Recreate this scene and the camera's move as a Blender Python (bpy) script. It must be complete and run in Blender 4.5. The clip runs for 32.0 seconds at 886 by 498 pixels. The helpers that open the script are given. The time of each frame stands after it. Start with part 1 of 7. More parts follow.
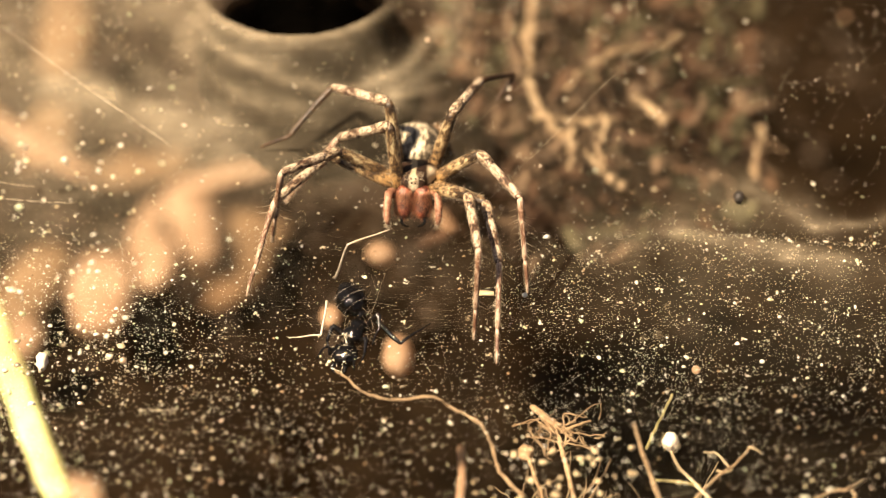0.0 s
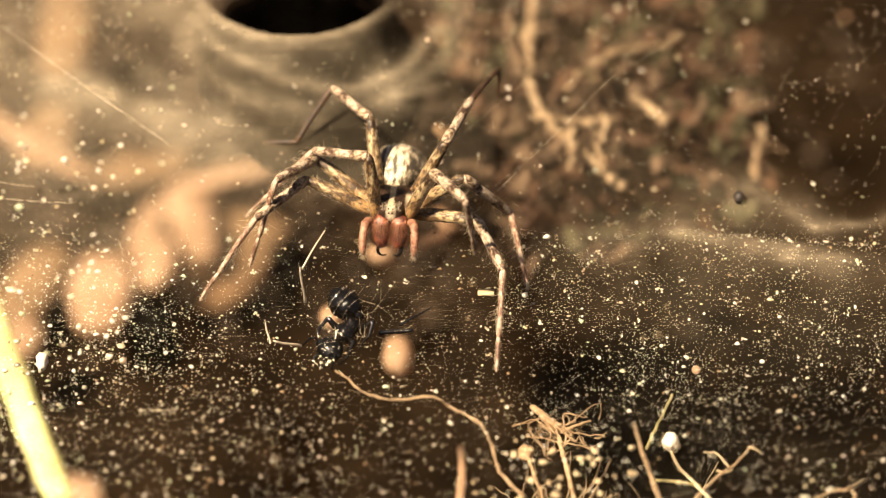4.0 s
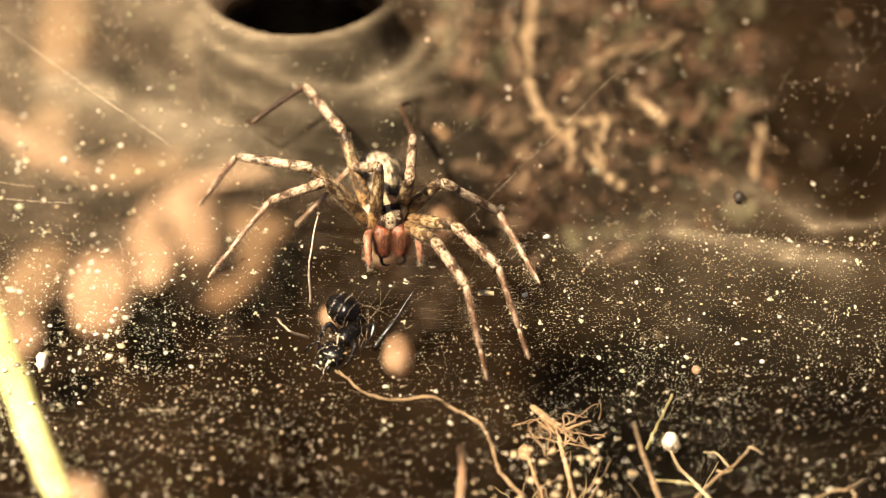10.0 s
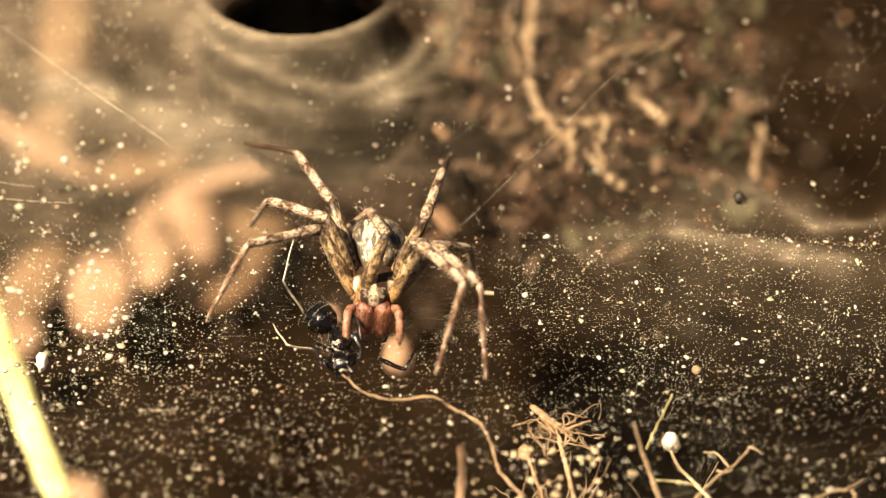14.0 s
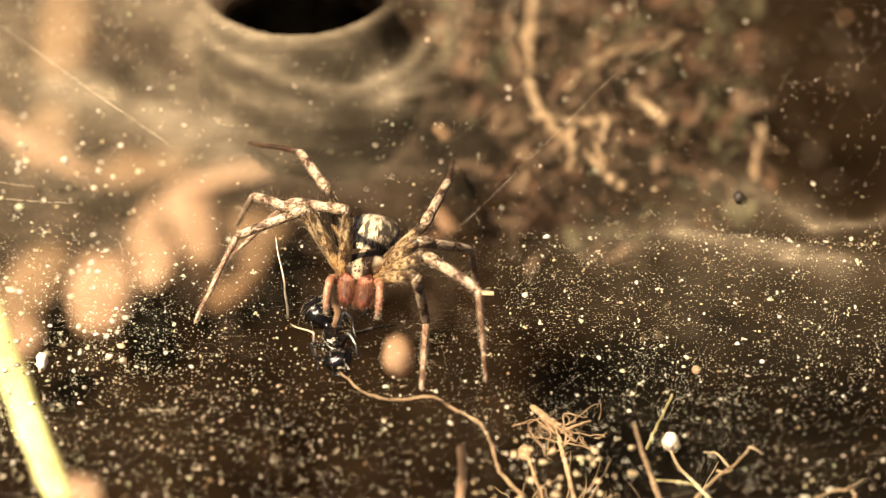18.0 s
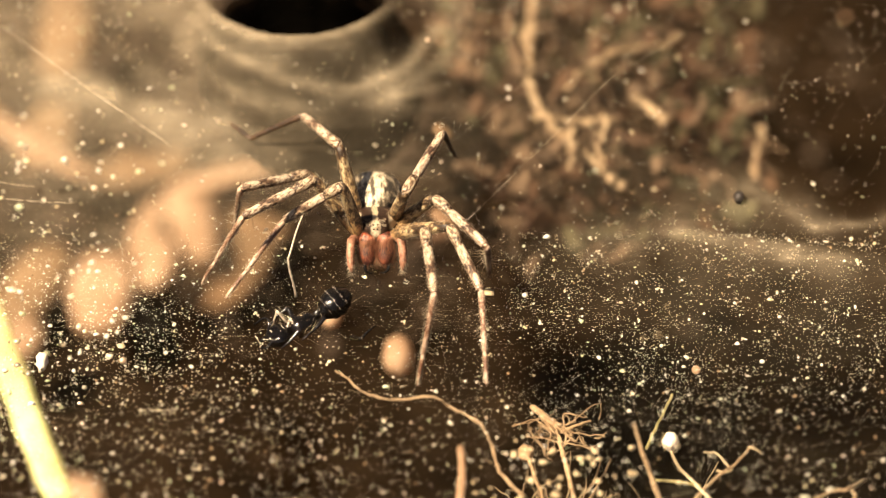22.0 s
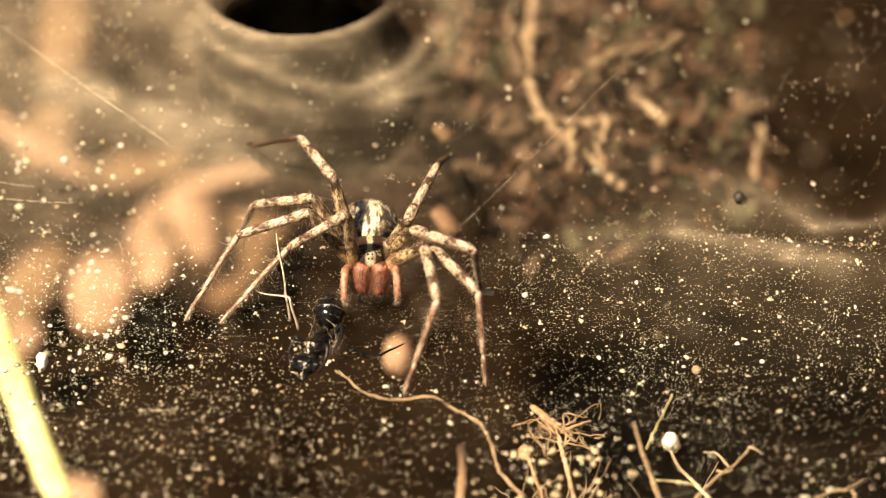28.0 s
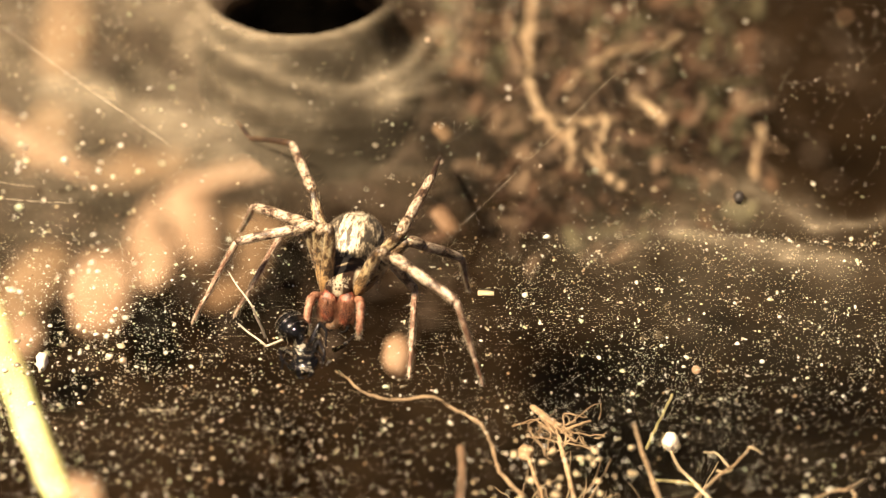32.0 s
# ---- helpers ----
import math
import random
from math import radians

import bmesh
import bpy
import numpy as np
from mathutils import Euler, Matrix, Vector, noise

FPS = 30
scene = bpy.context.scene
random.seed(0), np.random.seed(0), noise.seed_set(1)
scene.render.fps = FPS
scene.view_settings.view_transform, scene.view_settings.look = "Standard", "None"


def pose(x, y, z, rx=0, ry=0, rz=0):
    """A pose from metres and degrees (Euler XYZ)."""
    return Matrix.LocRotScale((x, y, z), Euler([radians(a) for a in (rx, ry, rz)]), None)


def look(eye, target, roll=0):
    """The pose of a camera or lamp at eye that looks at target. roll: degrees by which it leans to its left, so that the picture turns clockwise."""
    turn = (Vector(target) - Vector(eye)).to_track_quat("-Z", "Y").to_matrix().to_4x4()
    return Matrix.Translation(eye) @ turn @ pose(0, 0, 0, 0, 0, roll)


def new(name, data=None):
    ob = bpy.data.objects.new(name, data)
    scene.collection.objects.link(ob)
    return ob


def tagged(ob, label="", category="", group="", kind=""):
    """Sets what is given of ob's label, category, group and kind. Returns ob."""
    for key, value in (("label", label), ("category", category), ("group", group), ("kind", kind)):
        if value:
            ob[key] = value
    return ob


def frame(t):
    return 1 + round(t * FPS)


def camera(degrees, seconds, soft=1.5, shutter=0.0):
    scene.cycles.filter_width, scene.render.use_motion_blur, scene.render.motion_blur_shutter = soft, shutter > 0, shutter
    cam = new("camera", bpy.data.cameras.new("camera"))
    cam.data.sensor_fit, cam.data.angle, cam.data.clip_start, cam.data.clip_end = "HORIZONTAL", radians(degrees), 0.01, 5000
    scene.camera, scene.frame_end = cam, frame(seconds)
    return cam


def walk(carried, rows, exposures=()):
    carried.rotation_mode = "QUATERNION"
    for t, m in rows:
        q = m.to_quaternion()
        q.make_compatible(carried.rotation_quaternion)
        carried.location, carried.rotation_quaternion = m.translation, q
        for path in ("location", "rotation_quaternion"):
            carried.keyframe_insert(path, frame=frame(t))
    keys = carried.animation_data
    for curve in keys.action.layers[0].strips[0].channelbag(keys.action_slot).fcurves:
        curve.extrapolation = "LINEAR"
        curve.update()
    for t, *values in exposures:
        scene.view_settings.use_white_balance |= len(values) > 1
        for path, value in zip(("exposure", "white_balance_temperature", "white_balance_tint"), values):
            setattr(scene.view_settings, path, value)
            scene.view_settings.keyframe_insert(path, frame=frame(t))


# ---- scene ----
cam = camera(2 * math.degrees(math.atan(33.0 / 190.0)), 32.0, 1.0, 0.5)
MM = 0.001
EYE = (0.0, -190 * math.cos(radians(38)) * MM, 190 * math.sin(radians(38)) * MM)
walk(cam, [(0.0, look(EYE, (0, 0, 0))), (32.0, look(EYE, (0, 0, 0)))], [(0.0, 2.12), (32.0, 2.12)])
cam.data.dof.use_dof = True
cam.data.dof.focus_distance = 0.184
cam.data.dof.aperture_fstop = 21.0

# ---- light: low warm sun from the side, dim sky ----
SUN_TO = Vector((-0.45, -0.33, 0.83)).normalized()
world = bpy.data.worlds.new("world")
scene.world = world
world.use_nodes = True
wn = world.node_tree
sky = wn.nodes.new("ShaderNodeTexSky")
sky.sky_type = "NISHITA"
sky.sun_disc = False
sky.air_density = 0.5
sky.dust_density = 4.0
sky.ozone_density = 0.4
sky.sun_elevation = math.asin(SUN_TO.z)
sky.sun_rotation = math.atan2(SUN_TO.x, SUN_TO.y)
wn.links.new(sky.outputs[0], wn.nodes["Background"].inputs[0])
wn.nodes["Background"].inputs[1].default_value = 0.016
sun = new("sun", bpy.data.lights.new("sun", "SUN"))
sun.data.energy = 5.0
sun.data.angle = radians(4.0)
sun.data.color = (1.0, 0.785, 0.535)
sun.matrix_world = look(SUN_TO, (0, 0, 0))


# ---- materials ----
def material(name):
    m = bpy.data.materials.new(name)
    m.use_nodes = True
    t = m.node_tree
    return m, t, t.nodes["Principled BSDF"]


def node(t, kind, **values):
    n = t.nodes.new(kind)
    for key, value in values.items():
        n.inputs[key.replace("_", " ")].default_value = value
    return n


def ramp(t, fac, stops):
    r = t.nodes.new("ShaderNodeValToRGB")
    e = r.color_ramp.elements
    while len(e) < len(stops):
        e.new(0.5)
    for el, (pos, col) in zip(e, stops):
        el.position = pos
        el.color = (*col, 1) if len(col) == 3 else col
    t.links.new(fac, r.inputs[0])
    return r.outputs[0]


def mixed(t, fac, a, b, mode="MIX"):
    m = t.nodes.new("ShaderNodeMix")
    m.data_type = "RGBA"
    m.blend_type = mode
    for sock, value in ((m.inputs[0], fac), (m.inputs[6], a), (m.inputs[7], b)):
        if isinstance(value, bpy.types.NodeSocket):
            t.links.new(value, sock)
        else:
            sock.default_value = value if not isinstance(value, tuple) else (*value, 1)
    return m.outputs[2]


def coords(t, kind="Object", scale=(1, 1, 1)):
    c = t.nodes.new("ShaderNodeTexCoord")
    m = t.nodes.new("ShaderNodeMapping")
    m.inputs["Scale"].default_value = scale
    t.links.new(c.outputs[kind], m.inputs[0])
    return m.outputs[0]


def noisy(t, vec, scale, detail=4.0, rough=0.6):
    n = node(t, "ShaderNodeTexNoise", Scale=scale, Detail=detail, Roughness=rough)
    t.links.new(vec, n.inputs["Vector"])
    return n.outputs[0]


def bumped(t, bsdf, height, strength, distance):
    b = node(t, "ShaderNodeBump", Strength=strength, Distance=distance)
    t.links.new(height, b.inputs["Height"])
    t.links.new(b.outputs[0], bsdf.inputs["Normal"])


def grained(name, dark, light, scale, rough=0.7, bump=0.3, size=0.0001, stretch=(1, 1, 1), translucent=0.0, spec=0.4):
    """A surface with two scales of grain between a dark and a light tone. scale: per millimetre."""
    m, t, b = material(name)
    v = coords(t, "Object", stretch)
    fine = noisy(t, v, scale * 1000, 5.0, 0.65)
    broad = noisy(t, v, scale * 180, 2.0, 0.5)
    col = ramp(t, fine, [(0.3, dark), (0.7, light)])
    col = mixed(t, ramp(t, broad, [(0.35, (0, 0, 0)), (0.65, (1, 1, 1))]), mixed(t, 1.0, col, (0.72, 0.66, 0.6), "MULTIPLY"), col)
    t.links.new(col, b.inputs["Base Color"])
    b.inputs["Roughness"].default_value = rough
    b.inputs["Specular IOR Level"].default_value = spec
    bumped(t, b, fine, bump, size)
    if translucent:
        tr = t.nodes.new("ShaderNodeBsdfTranslucent")
        t.links.new(col, tr.inputs[0])
        mx = t.nodes.new("ShaderNodeMixShader")
        mx.inputs[0].default_value = translucent
        t.links.new(b.outputs[0], mx.inputs[1])
        t.links.new(tr.outputs[0], mx.inputs[2])
        t.links.new(mx.outputs[0], t.nodes["Material Output"].inputs[0])
    return m


def silk_material():
    """Loose woven silk: mostly see-through, with strands that run across it, thicker where the mesh says so."""
    m, t, b = material("silk_sheet")
    lay = t.nodes.new("ShaderNodeAttribute")
    lay.attribute_name = "silk"
    v = coords(t, "Object")
    strands = noisy(t, coords(t, "Object", (90, 2600, 900)), 1.0, 4.0, 0.65)
    cross = noisy(t, coords(t, "Object", (100, 170, 150)), 1.0, 5.0, 0.65)
    clouds = noisy(t, v, 150.0, 5.0, 0.62)
    f = ramp(t, strands, [(0.35, (0.75, 0.75, 0.75)), (0.7, (1.25, 1.25, 1.25))])
    f2 = ramp(t, cross, [(0.4, (0.6, 0.6, 0.6)), (0.75, (1.4, 1.4, 1.4))])
    f3 = ramp(t, clouds, [(0.32, (0.3, 0.3, 0.3)), (0.68, (1.7, 1.7, 1.7))])
    fac = mixed(t, 1.0, mixed(t, 1.0, f, f2, "MULTIPLY"), f3, "MULTIPLY")
    fac = mixed(t, 1.0, fac, lay.outputs["Color"], "MULTIPLY")
    b.inputs["Base Color"].default_value = (0.68, 0.56, 0.39, 1)
    b.inputs["Roughness"].default_value = 0.6
    tr = t.nodes.new("ShaderNodeBsdfTranslucent")
    tr.inputs[0].default_value = (0.68, 0.56, 0.39, 1)
    both = t.nodes.new("ShaderNodeMixShader")
    both.inputs[0].default_value = 0.6
    t.links.new(b.outputs[0], both.inputs[1])
    t.links.new(tr.outputs[0], both.inputs[2])
    clear = t.nodes.new("ShaderNodeBsdfTransparent")
    mx = t.nodes.new("ShaderNodeMixShader")
    t.links.new(fac, mx.inputs[0])
    t.links.new(clear.outputs[0], mx.inputs[1])
    t.links.new(both.outputs[0], mx.inputs[2])
    t.links.new(mx.outputs[0], t.nodes["Material Output"].inputs[0])
    return m


def speck_material():
    """Glinting grains and droplets, each with its own tint: cream, gold, pale green or dull tan."""
    m, t, b = material("speck")
    geo = t.nodes.new("ShaderNodeNewGeometry")
    tint = ramp(t, geo.outputs["Random Per Island"], [(0.0, (0.95, 0.84, 0.62)), (0.25, (0.98, 0.95, 0.86)), (0.4, (0.68, 0.78, 0.50)), (0.5, (0.98, 0.85, 0.55)), (0.62, (0.30, 0.24, 0.17)), (0.72, (0.55, 0.52, 0.40)), (0.85, (0.98, 0.95, 0.88)), (1.0, (0.92, 0.72, 0.54))])
    t.links.new(tint, b.inputs["Base Color"])
    b.inputs["Roughness"].default_value = 0.32
    b.inputs["Metallic"].default_value = 0.45
    b.inputs["Specular IOR Level"].default_value = 0.8
    tr = t.nodes.new("ShaderNodeBsdfTranslucent")
    t.links.new(tint, tr.inputs[0])
    mx = t.nodes.new("ShaderNodeMixShader")
    mx.inputs[0].default_value = 0.3
    t.links.new(b.outputs[0], mx.inputs[1])
    t.links.new(tr.outputs[0], mx.inputs[2])
    t.links.new(mx.outputs[0], t.nodes["Material Output"].inputs[0])
    return m


SILK = silk_material()
# ground in the shade under the web: that shade is put into the soil tone
SHADED_SOIL = grained("soil", (0.0020, 0.0014, 0.0008), (0.0150, 0.0096, 0.0054), 0.16, 0.95, 0.8, 0.001, spec=0.0)
# near-black: the darkness inside the funnel hole is put into this colour
HOLE_SHADE = grained("hole_shade_soil", (0.001, 0.0007, 0.0005), (0.005, 0.0033, 0.0022), 0.3, 0.95, 0.6, 0.0006, spec=0.0)
CRUMB = grained("crumb", (0.014, 0.0085, 0.0043), (0.075, 0.047, 0.026), 0.6, 0.9, 0.5, 0.0002)
LEAF = grained("dry_leaf", (0.33, 0.205, 0.12), (0.52, 0.37, 0.245), 0.25, 0.7, 0.4, 0.0003, (1, 1, 1), 0.5)
OLDROOT = grained("old_root", (0.03, 0.018, 0.009), (0.13, 0.082, 0.045), 1.2, 0.85, 0.8, 0.0002)
OLDPALE = grained("old_pale_root", (0.09, 0.06, 0.032), (0.29, 0.21, 0.125), 1.2, 0.85, 0.8, 0.0002)
OLDLEAF = grained("old_leaf", (0.11, 0.065, 0.03), (0.27, 0.175, 0.095), 0.25, 0.8, 0.4, 0.0003, (1, 1, 1), 0.4)
RUSTLEAF = grained("rotting_leaf", (0.020, 0.009, 0.004), (0.10, 0.050, 0.022), 0.5, 0.85, 0.5, 0.0003, (1, 1, 1), 0.3)
MOSS = grained("moss_scrap", (0.016, 0.014, 0.005), (0.07, 0.060, 0.025), 0.6, 0.9, 0.5, 0.0003, (1, 1, 1), 0.2)
ROOT = grained("root", (0.15, 0.092, 0.044), (0.37, 0.265, 0.155), 3.0, 0.75, 0.5, 0.00005)
PALE = grained("pale_stalk", (0.22, 0.17, 0.10), (0.46, 0.38, 0.24), 2.0, 0.7, 0.4, 0.00005)
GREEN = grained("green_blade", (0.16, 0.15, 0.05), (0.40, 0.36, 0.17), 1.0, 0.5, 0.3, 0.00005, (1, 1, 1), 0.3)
SPECK = speck_material()
THREAD = grained("silk_thread", (0.7, 0.62, 0.48), (0.9, 0.84, 0.7), 3.0, 0.35, 0.2, 0.00002, (1, 1, 1), 0.3, 0.7)
DARKBIT = grained("dark_bit", (0.01, 0.008, 0.007), (0.03, 0.024, 0.02), 3.0, 0.6, 0.4, 0.00003)
DIMSILK = grained("lying_silk", (0.20, 0.17, 0.12), (0.75, 0.68, 0.54), 0.8, 0.4, 0.2, 0.00002, (1, 1, 1), 0.3, 0.5)
FLAKE = grained("pale_flake", (0.75, 0.66, 0.52), (0.9, 0.84, 0.74), 2.0, 0.5, 0.2, 0.00003)
SHELL = grained("ant_shell", (0.0015, 0.0013, 0.0011), (0.004, 0.0033, 0.0028), 2.2, 0.10, 0.5, 0.00012, (1, 1, 1), 0.0, 0.4)
LIMB = grained("ant_limb", (0.003, 0.0026, 0.0022), (0.007, 0.0055, 0.0048), 3.0, 0.14, 0.3, 0.00006, (1, 1, 1), 0.0, 0.6)
SILVER = grained("silvery_hair", (0.12, 0.105, 0.09), (0.42, 0.37, 0.31), 3.0, 0.3, 0.1, 0.00002, (1, 1, 1), 0.2, 0.7)
HUSK = grained("pale_husk", (0.40, 0.33, 0.25), (0.82, 0.75, 0.64), 1.4, 0.35, 0.3, 0.00004, (1, 1, 1), 0.25, 0.6)
PALP = grained("palp_skin", (0.10, 0.028, 0.015), (0.52, 0.29, 0.19), 3.2, 0.5, 0.5, 0.00004, (1, 1, 1), 0.4)
HAIR = grained("hair", (0.50, 0.42, 0.31), (0.85, 0.77, 0.62), 3.0, 0.4, 0.1, 0.00002, (1, 1, 1), 0.45)
DOWN = grained("brown_down", (0.04, 0.022, 0.012), (0.15, 0.10, 0.06), 3.0, 0.45, 0.1, 0.00002, (1, 1, 1), 0.3)
RUST = grained("rust_hair", (0.40, 0.12, 0.055), (0.80, 0.50, 0.33), 3.0, 0.4, 0.1, 0.00002, (1, 1, 1), 0.45)
SPINE = grained("spine", (0.04, 0.026, 0.015), (0.20, 0.14, 0.08), 3.0, 0.4, 0.1, 0.00002)
EYE_BLACK = grained("eye", (0.003, 0.003, 0.003), (0.008, 0.007, 0.006), 2.0, 0.05, 0.0, 0.00001)


def leg_material(name, dark, light, rings_at, base=None, speckle=0.4, rough=0.45):
    """Mottled pale skin with dark rings along a joint; rings_at: (share of the length, darkness); base: the tone near the body."""
    m, t, b = material(name)
    g = t.nodes.new("ShaderNodeTexCoord")
    sep = t.nodes.new("ShaderNodeSeparateXYZ")
    t.links.new(g.outputs["Generated"], sep.inputs[0])
    spots = noisy(t, coords(t, "Object", (1, 0.4, 1)), 8000.0, 4.0, 0.7)
    blot = noisy(t, coords(t, "Object", (1, 0.55, 1)), 2000.0, 3.0, 0.65)
    along = mixed(t, 0.24, sep.outputs[1], blot)
    ring = ramp(t, along, [(p, (d, d, d)) for p, d in rings_at])
    hard = ramp(t, spots, [(0.43, (0, 0, 0)), (0.57, (1, 1, 1))])
    soft = ramp(t, blot, [(0.40, (0, 0, 0)), (0.60, (1, 1, 1))])
    s = mixed(t, speckle, mixed(t, 0.36, ring, soft), hard)
    pale = ramp(t, sep.outputs[1], [(0.15, base), (0.75, light)]) if base else light
    rust = tuple(0.45 * d + 0.28 * p * q for d, p, q in zip(dark, light, (1.15, 0.8, 0.6)))
    col = mixed(t, ramp(t, s, [(0.26, (0, 0, 0)), (0.54, (1, 1, 1))]), pale, rust)
    col = mixed(t, ramp(t, s, [(0.47, (0, 0, 0)), (0.74, (1, 1, 1))]), col, dark)
    t.links.new(col, b.inputs["Base Color"])
    b.inputs["Roughness"].default_value = rough
    bumped(t, b, spots, 0.8, 0.00006)
    tr = t.nodes.new("ShaderNodeBsdfTranslucent")
    t.links.new(mixed(t, 1.0, col, (1.0, 0.66, 0.42), "MULTIPLY"), tr.inputs[0])
    mx = t.nodes.new("ShaderNodeMixShader")
    mx.inputs[0].default_value = 0.22
    t.links.new(b.outputs[0], mx.inputs[1])
    t.links.new(tr.outputs[0], mx.inputs[2])
    t.links.new(mx.outputs[0], t.nodes["Material Output"].inputs[0])
    return m


THIGH_RINGS = [(0.0, 0.35), (0.3, 0.4), (0.42, 0.7), (0.52, 0.4), (0.7, 0.5), (0.82, 0.9), (1.0, 0.7)]
KNEE_RINGS = [(0.1, 0.6), (0.35, 0.3), (0.65, 0.36), (0.9, 0.72)]
SHIN_RINGS = [(0.08, 0.75), (0.2, 0.25), (0.36, 0.2), (0.45, 0.8), (0.58, 0.75), (0.68, 0.22), (0.8, 0.25), (0.9, 0.9)]
FOOT_RINGS = [(0.05, 0.2), (0.3, 0.3), (0.42, 0.7), (0.58, 0.7), (0.72, 0.25), (0.85, 0.2), (0.95, 0.6)]
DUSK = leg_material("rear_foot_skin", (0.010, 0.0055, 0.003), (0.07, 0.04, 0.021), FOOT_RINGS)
# lit version of GREEN: the blade's sunlight is painted into its base colour
SUN_BLADE = grained("sun_painted_blade", (0.648, 0.666, 0.252), (0.792, 0.792, 0.45), 1.0, 0.5, 0.3, 0.00005, (1, 1, 1), 0.35)
THIGH = leg_material("thigh_skin", (0.018, 0.010, 0.005), (0.42, 0.36, 0.22), THIGH_RINGS, (0.36, 0.21, 0.075), 0.24)
KNEE = leg_material("knee_skin", (0.018, 0.009, 0.005), (0.44, 0.365, 0.26), KNEE_RINGS, None, 0.38)
LEG = leg_material("leg_skin", (0.020, 0.009, 0.005), (0.47, 0.395, 0.30), SHIN_RINGS, None, 0.36)
FOOT = leg_material("foot_skin", (0.09, 0.043, 0.025), (0.44, 0.34, 0.26), FOOT_RINGS, None, 0.26)


def jaw_material():
    """Rust-red horn, mottled, almost black towards the fangs."""
    m, t, b = material("jaw_shell")
    g = t.nodes.new("ShaderNodeTexCoord")
    sep = t.nodes.new("ShaderNodeSeparateXYZ")
    t.links.new(g.outputs["Generated"], sep.inputs[0])
    v = coords(t, "Object")
    blot = noisy(t, v, 1500.0, 4.0, 0.65)
    fine = noisy(t, v, 6500.0, 3.0, 0.7)
    col = ramp(t, blot, [(0.38, (0.016, 0.004, 0.0025)), (0.53, (0.085, 0.016, 0.007)), (0.68, (0.27, 0.065, 0.026))])
    col = mixed(t, ramp(t, fine, [(0.5, (0, 0, 0)), (0.7, (0.6, 0.6, 0.6))]), col, (0.40, 0.16, 0.08))
    col = mixed(t, ramp(t, mixed(t, 0.25, sep.outputs[2], blot), [(0.18, (1, 1, 1)), (0.42, (0, 0, 0))]), col, (0.012, 0.004, 0.003))
    t.links.new(col, b.inputs["Base Color"])
    b.inputs["Roughness"].default_value = 0.38
    bumped(t, b, mixed(t, 0.5, blot, fine), 0.8, 0.00016)
    return m


def abdomen_material():
    """Dark grey-brown back with a broken pair of pale stripes along it and a pale speckle."""
    m, t, b = material("abdomen_skin")
    g = t.nodes.new("ShaderNodeTexCoord")
    sep = t.nodes.new("ShaderNodeSeparateXYZ")
    t.links.new(g.outputs["Generated"], sep.inputs[0])
    v = coords(t, "Object")
    wob = noisy(t, v, 700.0, 3.0, 0.6)
    spots = noisy(t, v, 4200.0, 3.0, 0.7)
    across = mixed(t, 0.14, sep.outputs[0], wob)
    stripes = ramp(t, across, [(0.12, (0.45, 0.45, 0.45)), (0.2, (0.1, 0.1, 0.1)), (0.3, (0.05, 0.05, 0.05)), (0.335, (0.7, 0.7, 0.7)), (0.36, (0.9, 0.9, 0.9)), (0.385, (0.35, 0.35, 0.35)), (0.41, (1, 1, 1)), (0.465, (1, 1, 1)), (0.49, (0.3, 0.3, 0.3)), (0.51, (0.3, 0.3, 0.3)), (0.535, (1, 1, 1)), (0.59, (1, 1, 1)), (0.615, (0.35, 0.35, 0.35)), (0.64, (0.9, 0.9, 0.9)), (0.665, (0.7, 0.7, 0.7)), (0.7, (0.05, 0.05, 0.05)), (0.8, (0.1, 0.1, 0.1)), (0.88, (0.45, 0.45, 0.45))])
    hard = ramp(t, noisy(t, coords(t, "Object", (1, 0.36, 0.6)), 3400.0, 3.0, 0.7), [(0.38, (0, 0, 0)), (0.62, (1, 1, 1))])
    s = mixed(t, 0.56, stripes, hard)
    col = ramp(t, s, [(0.22, (0.022, 0.017, 0.011)), (0.48, (0.10, 0.076, 0.048)), (0.80, (0.42, 0.36, 0.26))])
    t.links.new(col, b.inputs["Base Color"])
    b.inputs["Roughness"].default_value = 0.55
    bumped(t, b, spots, 0.8, 0.00008)
    return m


